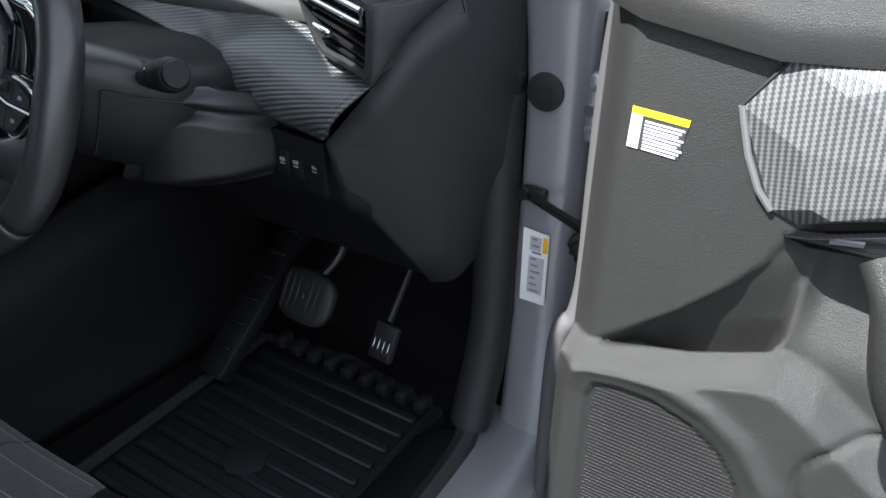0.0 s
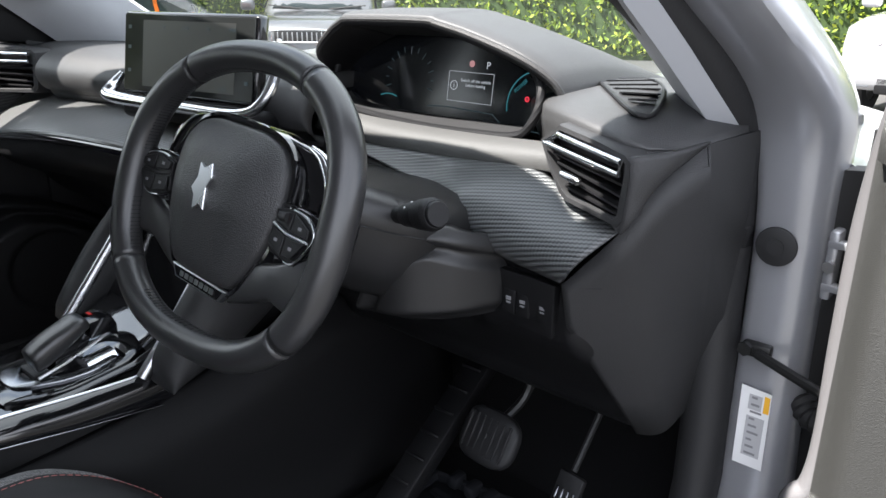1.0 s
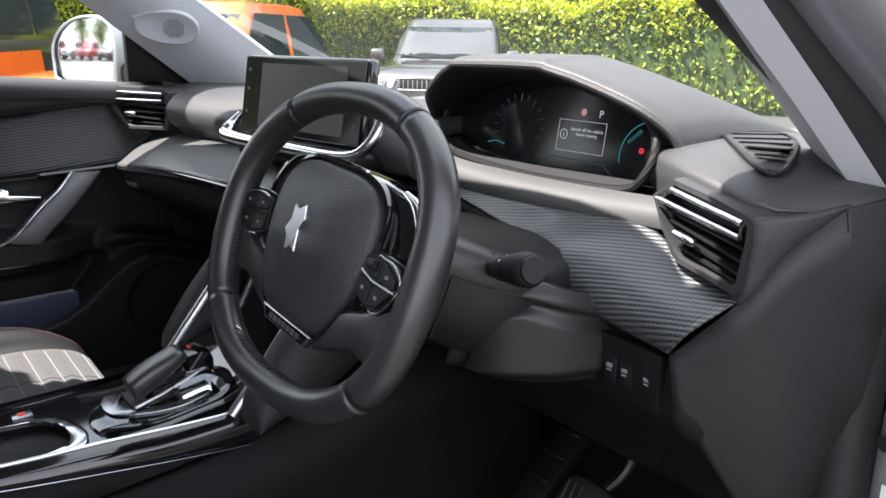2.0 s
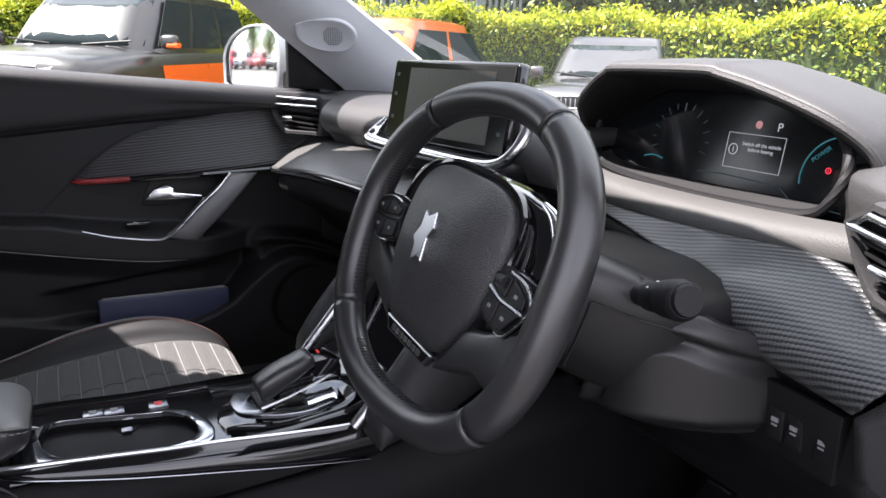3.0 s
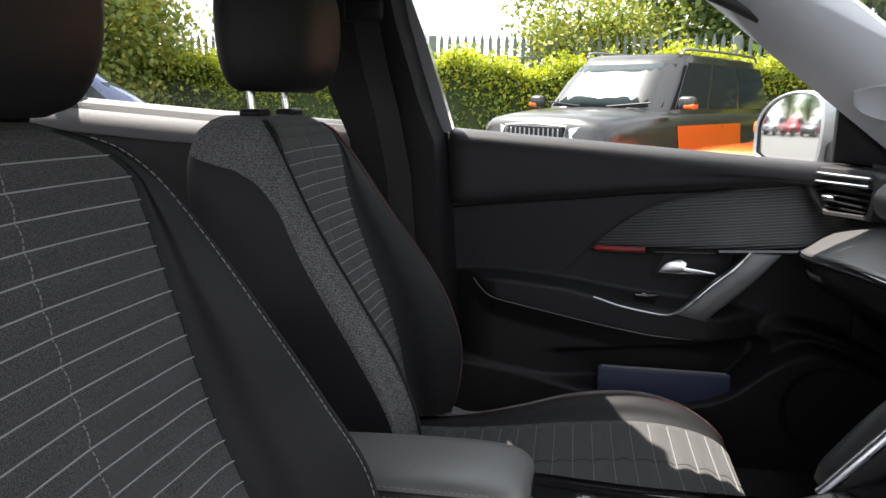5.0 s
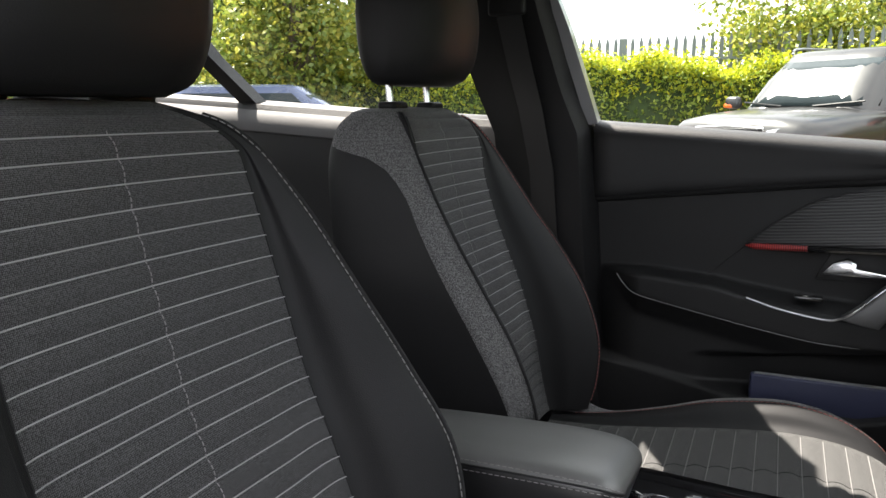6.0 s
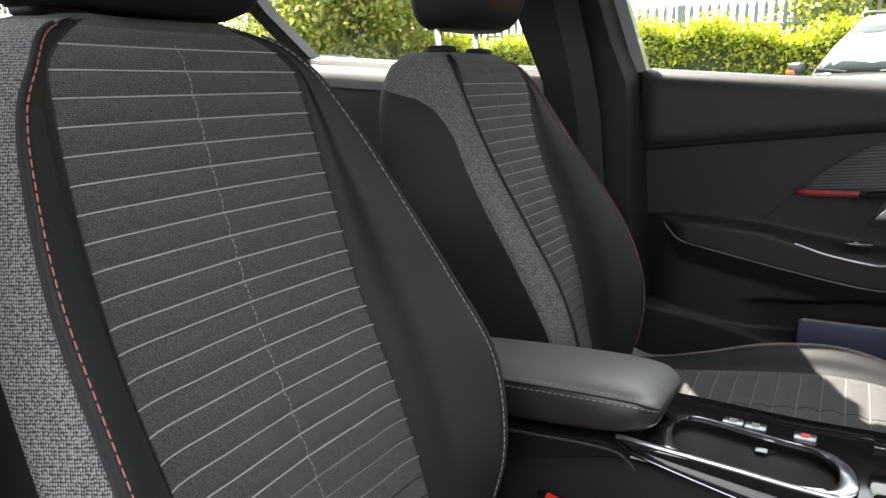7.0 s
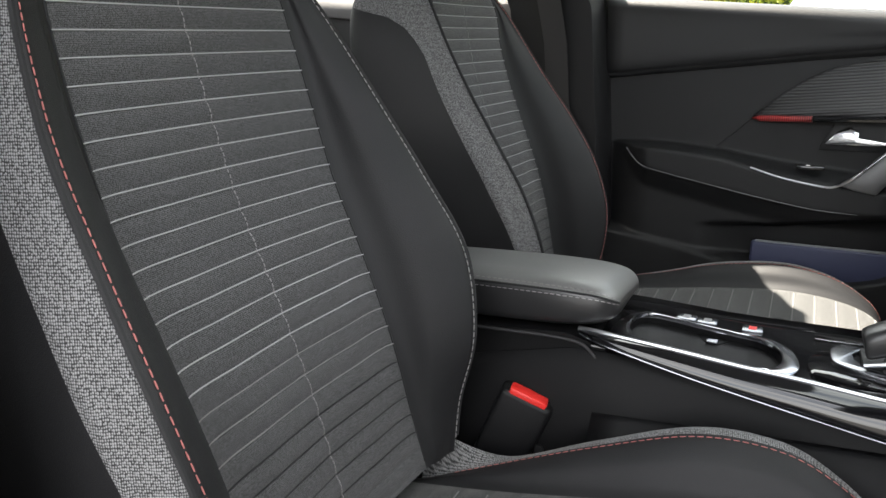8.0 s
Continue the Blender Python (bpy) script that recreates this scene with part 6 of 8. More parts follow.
# thin skin over the black lid, painted pale for the sky's sheen
part("lid_sheen", sheet(ar[1:-1, 2:15] + np.array([0, 0, 0.0014])), ARMSHEEN, lid, "smooth padded top with its sheen painted pale", "all")
part("armrest_stitching", stitches(ar[1:-2, 3] + np.array([0.0012, 0, 0.0014]), 0.0075, 0.005, 0.0006), GREYTHREAD, lid)
part("armrest_seam", tube(ar[1:-2, 2] + np.array([0.0004, 0, 0]), 0.0012, 5), BLACKTHREAD, lid)
part("armrest_stitching", stitches(ar[1:-2, 1] + np.array([0.0010, 0, 0.0]), 0.0075, 0.005, 0.0006), GREYTHREAD, lid)
part("box_seam", tube(spline([(0.1000, -0.50, 0.668), (0.1010, -0.385, 0.672), (0.1040, -0.352, 0.664), (0.1075, -0.332, 0.636), (0.1105, -0.316, 0.600), (0.115, -0.302, 0.55)], 5), 0.0020, 6), SOFTDARK, arm, "rounded edge of the storage box")
part("armrest_box", loft([[(-0.07, y, 0.42), (-0.07, y, zt), (0.097, y, zt), (0.11, y, 0.42)] for y, zt in ((-0.66, 0.665), (-0.50, 0.67), (-0.38, 0.678), (-0.335, 0.665), (-0.30, 0.58))]), FLANK, arm, "black storage box")

# ---------------------------------------------------------------- driver's footwell
mat = thing("floor_mat", pose(0.47, 0.2, 0.386), "black ribbed rubber floor mat with a raised edge", "floor mat")
part("mat_sheet", box((0.475, 0.12, 0.392), (0.36, 0.58, 0.010), 0.003), MATRUB, mat)
for k in range(15):
    part("mat_rib", box((0.475, 0.375 - 0.034 * k, 0.400), (0.30, 0.015, 0.008), 0.003, 1), MATRUB, mat)
part("mat_edge", tube([(0.31, -0.16, 0.402), (0.31, 0.40, 0.408), (0.48, 0.425, 0.412), (0.645, 0.40, 0.408), (0.645, -0.16, 0.402)], 0.010, 8), MATRUB, mat)
for k in range(9):
    part("mat_knob", box((0.352 + 0.034 * k, 0.405 - 0.001 * k, 0.416), (0.020, 0.030, 0.022), 0.006, 2, None), MATRUB, mat)
part("mat_badge", disc((0.475, 0.19, 0.403), (0, 0, 1), 0.032, 0.008, 8, 0.002), MATRUB, mat)
rest = thing("foot_rest", pose(0.335, 0.36, 0.45), "black plastic foot rest beside the pedals", "foot rest")
part("rest_plate", slab([(0.305, 0.265, 0.432), (0.352, 0.265, 0.428), (0.352, 0.50, 0.60), (0.305, 0.50, 0.60)], (0, 0.02, -0.02), 0.004), HARD, rest)
for k in range(6):
    part("rest_rib", box((0.328, 0.30 + 0.033 * k, 0.4615 + 0.0242 * k), (0.038, 0.006, 0.006), 0.002, 1), HARD, rest)
brake = thing("brake_pedal", pose(0.42, 0.42, 0.55), "black rubber brake pedal on a steel arm", "pedal")
bp = pose(0.428, 0.385, 0.538, 58, 0, -4)
part("pedal_pad", loft([[tuple(bp @ Vector((0.050 * k * np.sign(math.cos(w)) * abs(math.cos(w)) ** 0.6, 0.040 * k * np.sign(math.sin(w)) * abs(math.sin(w)) ** 0.7, z - 0.003 * math.cos(w) ** 2))) for w in np.arange(32) * 2 * math.pi / 32] for k, z in ((0.9, -0.010), (1.0, -0.004), (1.0, 0.004), (0.93, 0.009), (0.6, 0.0105), (0.1, 0.0108))]), RUBBER, brake, "", "all")
for k in range(7):
    part("pedal_rib", box((-0.036 + 0.012 * k, 0, 0.009), (0.004, 0.054, 0.004), 0.001, 1, bp), RUBBER, brake)
part("pedal_arm", tube(spline([(0.435, 0.40, 0.555), (0.45, 0.45, 0.60), (0.455, 0.46, 0.72)], 5), 0.007, 8), IRON, brake)
accel = thing("accelerator_pedal", pose(0.55, 0.42, 0.47), "slim accelerator pedal with bright ribs", "pedal")
ap = pose(0.548, 0.42, 0.50, 62, 0, -6)
part("pedal_pad", box((0, -0.016, 0), (0.042, 0.056, 0.012), 0.004, 2, ap), RUBBER, accel)
for k in range(4):
    part("pedal_rib", box((-0.0135 + 0.009 * k, -0.025, 0.007), (0.0040, 0.028, 0.003), 0.001, 1, ap), SATINDARK, accel, "bright rib")
part("pedal_arm", tube([(0.548, 0.425, 0.515), (0.55, 0.48, 0.58), (0.55, 0.50, 0.68)], 0.005, 8), RUBBER, accel)

# ---------------------------------------------------------------- passenger door
pd = thing("passenger_door", pose(-0.75, -0.15, 0.4), "closed black passenger door panel with ribbed inlay and red strip", "car door")
SIL = lambda y: 1.0505 - 0.0714 * y
ys = np.linspace(-0.548, 0.30, 24)
top_rows = []
for y in ys:
    zs, zl = SIL(y), float(np.interp(y, (-0.548, -0.147, 0.152, 0.30), (0.935, 0.976, 1.0, 1.005)))
    top_rows.append(spline([(-0.775, y, zs - 0.03), (-0.772, y, zs + 0.002), (-0.755, y, zs + 0.006), (-0.712, y, zs + 0.002), (-0.697, y, zs - 0.012), (-0.700, y, zs - 0.03), (-0.706, y, zs * 0.4 + zl * 0.6), (-0.714, y, zl + 0.010), (-0.742, y, zl - 0.003)], 4))
part("door_top", shell(top_rows, (-0.01, 0, -0.008), flip=True), SOFTDARK, pd, "soft black door top", "all")
# one moulded panel: armrest pod, pocket and loudspeaker housing
Yd, Vd = np.meshgrid(np.linspace(-0.548, 0.42, 230), np.linspace(0, 1, 190), indexing="ij")
Zl = np.interp(Yd, (-0.548, -0.147, 0.152, 0.42), (0.939, 0.980, 1.002, 1.006))
Zd = 0.42 + (Zl - 0.42) * Vd
line = lambda *q: np.interp(Yd, [p[0] for p in q], [p[1] for p in q])
POD_BACK = line((-0.55, 0.796), (-0.42, 0.797), (-0.30, 0.786), (-0.18, 0.772), (-0.08, 0.762), (0.1, 0.75))
POD_FRONT = line((-0.55, 0.793), (-0.42, 0.790), (-0.30, 0.780), (-0.242, 0.763), (-0.186, 0.747), (-0.10, 0.735), (0.0, 0.728), (0.1, 0.722))
POD_LOW = line((-0.50, 0.798), (-0.491, 0.792), (-0.475, 0.771), (-0.449, 0.751), (-0.378, 0.735), (-0.239, 0.708), (-0.126, 0.690), (-0.038, 0.686), (0.1, 0.690))
Xd = np.full(Yd.shape, -0.742)
Xd += 0.066 * step(-Zd, -POD_BACK, -POD_FRONT) * step(Yd, -0.545, -0.44) * (1 - step(Yd, -0.02, 0.13))
Xd -= (0.007 * step(-Zd, -POD_LOW, 0.004 - POD_LOW) + 0.020 * step(-Zd, -POD_LOW, 0.05 - POD_LOW)) * step(Yd, -0.52, -0.44) * (1 - step(Yd, -0.02, 0.10))
POCKET_TOP = line((-0.36, 0.640), (-0.19, 0.650), (-0.12, 0.662), (0.02, 0.684), (0.14, 0.690))
Xd -= 0.045 * step(-Zd, -POCKET_TOP, 0.014 - POCKET_TOP) * step(Yd, -0.35, -0.20) * (1 - step(Yd, 0.085, 0.12))
HOUSING = line((-0.05, 0.672), (-0.018, 0.685), (0.023, 0.699), (0.074, 0.722), (0.135, 0.736), (0.187, 0.731), (0.239, 0.718), (0.302, 0.691), (0.42, 0.62))
Xd += 0.040 * step(-Zd, -HOUSING, 0.022 - HOUSING) * step(Yd, 0.09, 0.13)
RIM = line((-0.55, 0.62), (-0.337, 0.585), (-0.233, 0.574), (-0.119, 0.563), (-0.041, 0.561), (0.0, 0.572), (0.043, 0.595), (0.092, 0.640), (0.141, 0.673), (0.191, 0.688), (0.243, 0.678), (0.33, 0.64), (0.42, 0.56))
Xd -= 0.018 * step(-Zd, 0.024 - HOUSING, 0.045 - HOUSING) * step(Yd, 0.10, 0.14)
lowest = step(-Zd, -RIM, 0.014 - RIM)
Xd = Xd * (1 - lowest) + (-0.664 - 0.03 * step(-Yd, 0.18, 0.40)) * lowest
Xd -= 0.010 * step(-np.hypot(Yd - 0.225, Zd - 0.56), -0.092, -0.084)
for _ in range(2):
    Xp = np.pad(Xd, 1, mode="edge")
    Xd = (Xp[1:-1, 1:-1] * 2 + Xp[:-2, 1:-1] + Xp[2:, 1:-1] + Xp[1:-1, :-2] + Xp[1:-1, 2:]) / 6
part("door_panel", shell(np.stack([Xd, Yd, Zd], 2), (-0.01, 0, 0), flip=False), DOORBLACK, pd, "moulded black door panel with armrest and pocket", "all")
part("door_rear_edge", shell([[(-0.735, -0.556, z), (-0.80, -0.565, z)] for z in (0.42, 0.7, 1.085)], (0, -0.006, 0)), RUBBER, pd)
ins_t = spline([(-0.252, 0.858), (-0.222, 0.884), (-0.192, 0.909), (-0.142, 0.943), (-0.084, 0.963), (0.023, 0.984), (0.152, 0.998), (0.24, 0.995)], 6)
inl = []
for k, (y, z) in enumerate(ins_t):
    zb = 0.861 + 0.020 * np.clip((y + 0.246) / 0.43, 0, 1)
    f = np.clip((y + 0.25) / 0.25, 0, 1) ** 0.7
    inl.append([(-0.738 + (0.006 if s == 0 else 0) + 0.050 * f * s ** 1.15, y, z + (zb - z) * s) for s in np.linspace(0, 1, 10)])
part("ribbed_inlay", shell(inl, (-0.006, 0, 0), flip=True), CARBONSHELF, pd, "dark ribbed inlay", "all")
strip_l = [(r[-1][0] - 0.002, r[-1][1], r[-1][2] - 0.006) for r in inl]
part("gloss_strip", tube(strip_l[18:], 0.0062, 8), PIANO, pd, "gloss black strip")
part("inlay_seam", tube([(r[0][0] + 0.001, r[0][1], r[0][2] + 0.001) for r in inl], 0.0014, 6), RUBBER, pd, "dark seam over the inlay")
part("face_seam", tube([(-0.7415, -0.253, 0.853), (-0.7415, -0.290, 0.817), (-0.7415, -0.322, 0.786)], 0.0013, 6), RUBBER, pd, "dark seam in the door face")
part("red_strip", tube(strip_l[:19], [0.0012 + 0.0050 * min(1, k / 3) for k in range(19)], 8), REDTRIM, pd, "red ribbed strip")
part("armrest_seam", tube(spline([(-0.690, -0.490, 0.788), (-0.682, -0.475, 0.771), (-0.678, -0.449, 0.752), (-0.677, -0.378, 0.736), (-0.677, -0.239, 0.709), (-0.677, -0.126, 0.691), (-0.678, -0.045, 0.687)], 6), 0.0011, 6), GRIPGREY, pd, "thin pale seam under the armrest")
gt = spline([(-0.668, -0.082, 0.741), (-0.660, -0.060, 0.760), (-0.660, -0.016, 0.805), (-0.666, 0.023, 0.838), (-0.680, 0.053, 0.868)], 5)
gb = spline([(-0.670, -0.020, 0.728), (-0.662, -0.006, 0.750), (-0.660, 0.027, 0.782), (-0.668, 0.075, 0.830), (-0.686, 0.112, 0.866)], 5)
grip = part("pull_grip", shell([[p + (q - p) * k + np.array([0.006 * math.sin(math.pi * k), 0, 0]) for k in np.linspace(0, 1, 7)] for p, q in zip(gt, gb)], (-0.028, 0, 0), flip=True), GRIPGREY, pd, "grey flat pull grip", "all")
part("grip_trim", tube(spline([(-0.676, -0.242, 0.765), (-0.674, -0.186, 0.749), (-0.672, -0.110, 0.737), (-0.668, -0.084, 0.742), (-0.658, -0.060, 0.761), (-0.658, -0.016, 0.806), (-0.664, 0.023, 0.839), (-0.678, 0.053, 0.869)], 5), 0.0022, 8), SATIN, grip, "silver edge of the grip")
hd = part("door_handle", slab([(-0.728, -0.118, 0.812), (-0.728, -0.098, 0.836), (-0.728, -0.075, 0.846), (-0.722, -0.060, 0.838), (-0.720, -0.060, 0.828), (-0.718, -0.002, 0.820), (-0.718, -0.002, 0.812), (-0.722, -0.062, 0.813)], (0.012, 0, 0), 0.003), CHROME, pd, "chrome door handle")
part("handle_recess", slab([(-0.737, -0.125, 0.80), (-0.737, 0.03, 0.80), (-0.737, 0.03, 0.862), (-0.737, -0.10, 0.855)], (0.004, 0, 0), 0.003), RUBBER, pd, "dark handle recess")
part("window_switch", box((-0.705, -0.135, 0.768), (0.022, 0.05, 0.008), 0.003), PIANO, pd)
part("switch_glint", box((-0.700, -0.14, 0.7725), (0.004, 0.008, 0.001)), CHROME, pd, "", False)
part("outer_skin", sheet([[(-0.80, y, z_ + (SIL(y) - 1.09) * (k == 0)) if k == 0 else (x_, y, z_) for k, (x_, z_) in enumerate(((-0.80, 1.075), (-0.86, 0.88), (-0.87, 0.65), (-0.85, 0.42)))] for y in (-0.57, 0.0, 0.44)]), PAINT, pd, "grey painted outer skin")
wallet = thing("document_wallet", pose(-0.69, -0.09, 0.50), "dark navy document wallet standing in the door pocket", "wallet")
part("wallet_cover", box((-0.693, -0.093, 0.556), (0.018, 0.266, 0.115), 0.005, 3), NAVY, wallet)
part("wallet_page_edge", box((-0.693, -0.093, 0.6135), (0.010, 0.25, 0.004), 0.001), LABELGREY, wallet)
part("wallet_tag", box((-0.690, -0.005, 0.6155), (0.010, 0.05, 0.002)), LABELGREY, wallet, "", False)
setting("trim_door_corner", box((-0.745, 0.44, 0.74), (0.03, 0.34, 0.62), 0.004), HARD, "black panel closing the dash end by the passenger door", "trim")
setting("trim_mirror_sail", slab([(-0.735, 0.20, 1.045), (-0.725, 0.40, 1.03), (-0.715, 0.30, 1.10), (-0.70, 0.19, 1.185)], (-0.02, 0, 0), 0.004), HARD, "black mirror sail panel", "trim")
tweet = thing("tweeter", pose(-0.66, 0.29, 1.14), "grey perforated tweeter grille in the pillar trim", "speaker")
TP = Matrix.Translation((-0.6285, 0.2535, 1.157)) @ Vector((0.80, -0.36, -0.48)).to_track_quat("Z", "Y").to_matrix().to_4x4()
TW = [(-0.062, 0.024), (-0.03, 0.036), (0.03, 0.034), (0.060, 0.010), (0.058, -0.02), (0.03, -0.036), (-0.02, -0.032), (-0.058, -0.010)]
two = spline(TW + TW[:1], 4)[:-1]
part("tweeter_frame", loft([[tuple(TP @ Vector((p[0] * k, p[1] * k, z))) for p in two] for k, z in ((1.04, -0.008), (1.0, 0.0005), (0.94, 0.0015), (0.88, 0.0003))]), PILLARTRIM, tweet)
part("tweeter_grille", join(*[disc(tuple(TP @ Vector((0.014 + 0.0046 * i, 0.0046 * j, 0.0012))), tuple(TP.to_3x3() @ Vector((0, 0, 1))), 0.0014, 0.002, 6) for i in range(-5, 6) for j in range(-4, 5) if i * i + j * j < 24]), LABELGREY, tweet, "small round holes", False)
mir = thing("door_mirror", pose(-0.97, 0.2, 1.08), "grey door mirror seen through the passenger window", "door mirror")
MN = Vector((0.455, -0.89, 0.0)).normalized()
MM = Matrix.Translation((-0.965, 0.175, 1.105)) @ MN.to_track_quat("Z", "Y").to_matrix().to_4x4()
mo = [(-0.098, -0.045), (-0.09, -0.066), (-0.02, -0.078), (0.065, -0.074), (0.088, -0.05), (0.092, 0.03), (0.07, 0.068), (0.0, 0.072), (-0.06, 0.05), (-0.095, 0.01)]
moo = spline(mo + mo[:1], 4)[:-1]
part("mirror_glass", sheet([[tuple(MM @ Vector((p[0] * k, p[1] * k, -((p[0] * k) ** 2 + (p[1] * k) ** 2) / 2.4))) for p in moo] for k in (1.02, 0.85, 0.68, 0.5, 0.34, 0.17, 0.001)], True), MIRROR, mir, "convex mirror glass", "all")
part("mirror_case", sheet([[tuple(MM @ Vector((p[0] * k, p[1] * k, z))) for p in moo] for k, z in ((1.0, 0.001), (1.04, 0.006), (1.09, 0.002), (1.12, -0.03), (1.05, -0.07), (0.7, -0.10), (0.02, -0.105))], True), PAINT, mir, "grey painted mirror case")
part("mirror_foot", box((-0.83, 0.26, 1.055), (0.16, 0.06, 0.05), 0.015, 3), HARD, mir)


# ---------------------------------------------------------------- open driver's door
dd = thing("driver_door", pose(0.86, 0.36, 0.4), "wide open driver's door with charcoal panel and twill inlay", "car door")
z_rows = np.concatenate([np.linspace(0.36, 0.66, 50), np.linspace(0.664, 0.7235, 22), [0.7265, 0.729, 0.732], np.linspace(0.735, 0.80, 20), np.linspace(0.806, 1.045, 44)])
Zg, Xg = np.meshgrid(z_rows, np.linspace(0.862, 1.70, 220), indexing="ij")
# the rows follow the upper edge of the lower bulge
EDGE = ((0.862, 0.887, 0.938, 0.982, 1.018, 1.045, 1.060, 1.092, 1.131, 1.20, 1.75), (0.700, 0.701, 0.712, 0.723, 0.737, 0.749, 0.752, 0.738, 0.710, 0.665, 0.61))
bulge_z = np.interp(Xg, *EDGE)
Zg = Zg + (bulge_z - 0.725) * np.interp(Zg, (0.36, 0.725, 1.0), (0, 1, 0))
over = Zg - bulge_z
POCK = [(0.887, 0.700), (0.926, 0.730), (0.964, 0.763), (1.001, 0.803), (1.021, 0.831), (1.033, 0.857), (1.062, 0.860), (1.060, 0.841), (1.056, 0.814), (1.055, 0.789), (1.054, 0.766), (1.046, 0.751), (1.018, 0.738), (0.982, 0.724), (0.938, 0.713)]
SPK = [(0.901, 0.655), (0.906, 0.672), (0.930, 0.677), (0.960, 0.677), (1.000, 0.665), (1.029, 0.645), (1.052, 0.612), (1.078, 0.52), (1.075, 0.42), (0.905, 0.42)]
spk_d = inside(SPK, Xg, Zg)
Y = 0.300 + 0.02 * step(-Xg, -0.885, -0.862) - 0.03 * step(Xg, 1.10, 1.45)
Y += 0.034 * step(Xg, 1.045, 1.075) * step(-Zg, -0.876, -0.866) * step(Zg, 0.745, 0.84)
for _ in range(14):
    Yp = np.pad(Y, 1, mode="edge")
    Y = (Yp[1:-1, 1:-1] * 2 + Yp[:-2, 1:-1] + Yp[2:, 1:-1] + Yp[1:-1, :-2] + Yp[1:-1, 2:]) / 6
Y -= 0.032 * step(-over, np.interp(Xg, (1.02, 1.09), (-0.001, -0.012)), np.interp(Xg, (0.9, 1.02, 1.09), (0.016, 0.020, 0.034)))
Y -= 0.007 * np.exp(-((spk_d - 0.026) / 0.011) ** 2) * step(-over, 0.004, 0.02)
# the recess leans in from its upper edge and drops into a bin behind the bulge
pin = step(-inside(POCK, Xg, Zg), 0.0, 0.005)
deep = np.interp(Xg, (0.887, 0.95, 1.03, 1.06), (0.15, 1.0, 1.0, 0.7))
slot = (1 - step(over, 0.003, 0.026)) * (over > 0) * pin
Y += pin * deep * (0.004 + 0.022 * (1 - step(over, 0.0, 0.10))) + 0.022 * slot * deep
Zq = Zg - 0.045 * slot * deep
Y += 0.006 * step(-spk_d, -0.004, 0.001)
CIRC = np.hypot(Xg - 1.150, Zg - 0.650)
Y += 0.006 * np.exp(-((CIRC - 0.055) / 0.0026) ** 2)
part("door_panel", sheet(np.stack([Xg, Y, Zq], 2)), HARDGREY, dd, "charcoal grained door panel", "all")
y_at = lambda x, z: Y.flat[np.argmin((Xg - x) ** 2 + (Zg - z) ** 2)]
grille, gm = [], []
for i in range(40):
    for j in range(56):
        x, z = 0.904 + 0.0046 * i + 0.0023 * (j % 2), 0.425 + 0.0046 * j
        if inside(SPK, np.array([[x]]), np.array([[z]]))[0, 0] < -0.0045:
            y = y_at(x, z) - 0.0006
            gm.append(([(x - 0.0019, y + 0.0006, z - 0.0010), (x + 0.0019, y + 0.0006, z - 0.0010), (x + 0.0019, y - 0.0006, z + 0.0010), (x - 0.0019, y - 0.0006, z + 0.0010), (x - 0.0019, y + 0.0010, z + 0.0013), (x + 0.0019, y + 0.0010, z + 0.0013)], [[0, 1, 2, 3], [3, 2, 5, 4]]))
            grille.append(([(x - 0.0024, y + 0.0003, z - 0.0024), (x + 0.0024, y + 0.0003, z - 0.0024), (x + 0.0024, y + 0.0003, z + 0.0024), (x - 0.0024, y + 0.0003, z + 0.0024)], [[0, 1, 2, 3]]))
tagged(part("speaker_backing", join(*grille), RUBBER, dd, "black speaker mesh backing", False), kind="stuff")
tagged(part("speaker_mesh", join(*gm), HARDGREY, dd, "fine speaker mesh", False), kind="stuff")
part("door_cap", shell([[(x, y - 0.012 * step(np.array(x), 0.86, 0.9), z + dz) for x, dz in ((0.866, 0.012), (0.895, 0.004), (1.0, -0.012), (1.1, -0.005), (1.7, -0.02))] for y, z in ((0.301, 1.012), (0.297, 1.03), (0.299, 1.05), (0.309, 1.064), (0.335, 1.07))], (0, 0.012, 0)), HARDGREY, dd, "charcoal door top")
IN1 = [(0.980, 0.961), (1.008, 1.002), (1.060, 1.010), (1.50, 0.995), (1.50, 0.90), (1.104, 0.897), (1.040, 0.875), (1.018, 0.882)]
IN2 = [(1.030, 0.940), (1.050, 0.985), (1.075, 0.995), (1.49, 0.985), (1.49, 0.905), (1.11, 0.905), (1.062, 0.892), (1.047, 0.897)]
part("twill_inlay", loft([[(x, 0.302, z) for x, z in IN1], [(x, 0.297, z) for x, z in IN1], [(x, 0.280, z) for x, z in IN2], [(1.2 + (x - 1.2) * 0.6, 0.272, 0.94 + (z - 0.94) * 0.5) for x, z in IN2]]), CARBONDOOR, dd, "pale grey twill inlay", False)
part("inlay_edge", tube([(x, 0.297, z) for x, z in IN1[:3]], 0.0018, 6), RUBBER, dd)
part("inlay_lip", tube([(0.980, 0.297, 0.961), (0.992, 0.295, 0.925), (1.005, 0.295, 0.898), (1.018, 0.297, 0.882)], 0.003, 8), PALEEDGE, dd, "pale lip of the inlay")
part("gloss_strip", slab([(1.030, 0.292, 0.866), (1.050, 0.285, 0.872), (1.104, 0.276, 0.893), (1.5, 0.262, 0.896), (1.5, 0.262, 0.874), (1.11, 0.276, 0.872), (1.040, 0.292, 0.858)], (0, 0.015, 0), 0.002), PIANO, dd, "gloss black strip with a silver slit")
part("strip_slit", slab([(1.065, 0.279, 0.877), (1.088, 0.2755, 0.882), (1.088, 0.2755, 0.879), (1.065, 0.279, 0.874)], (0, 0.004, 0)), SATIN, dd, "", False)
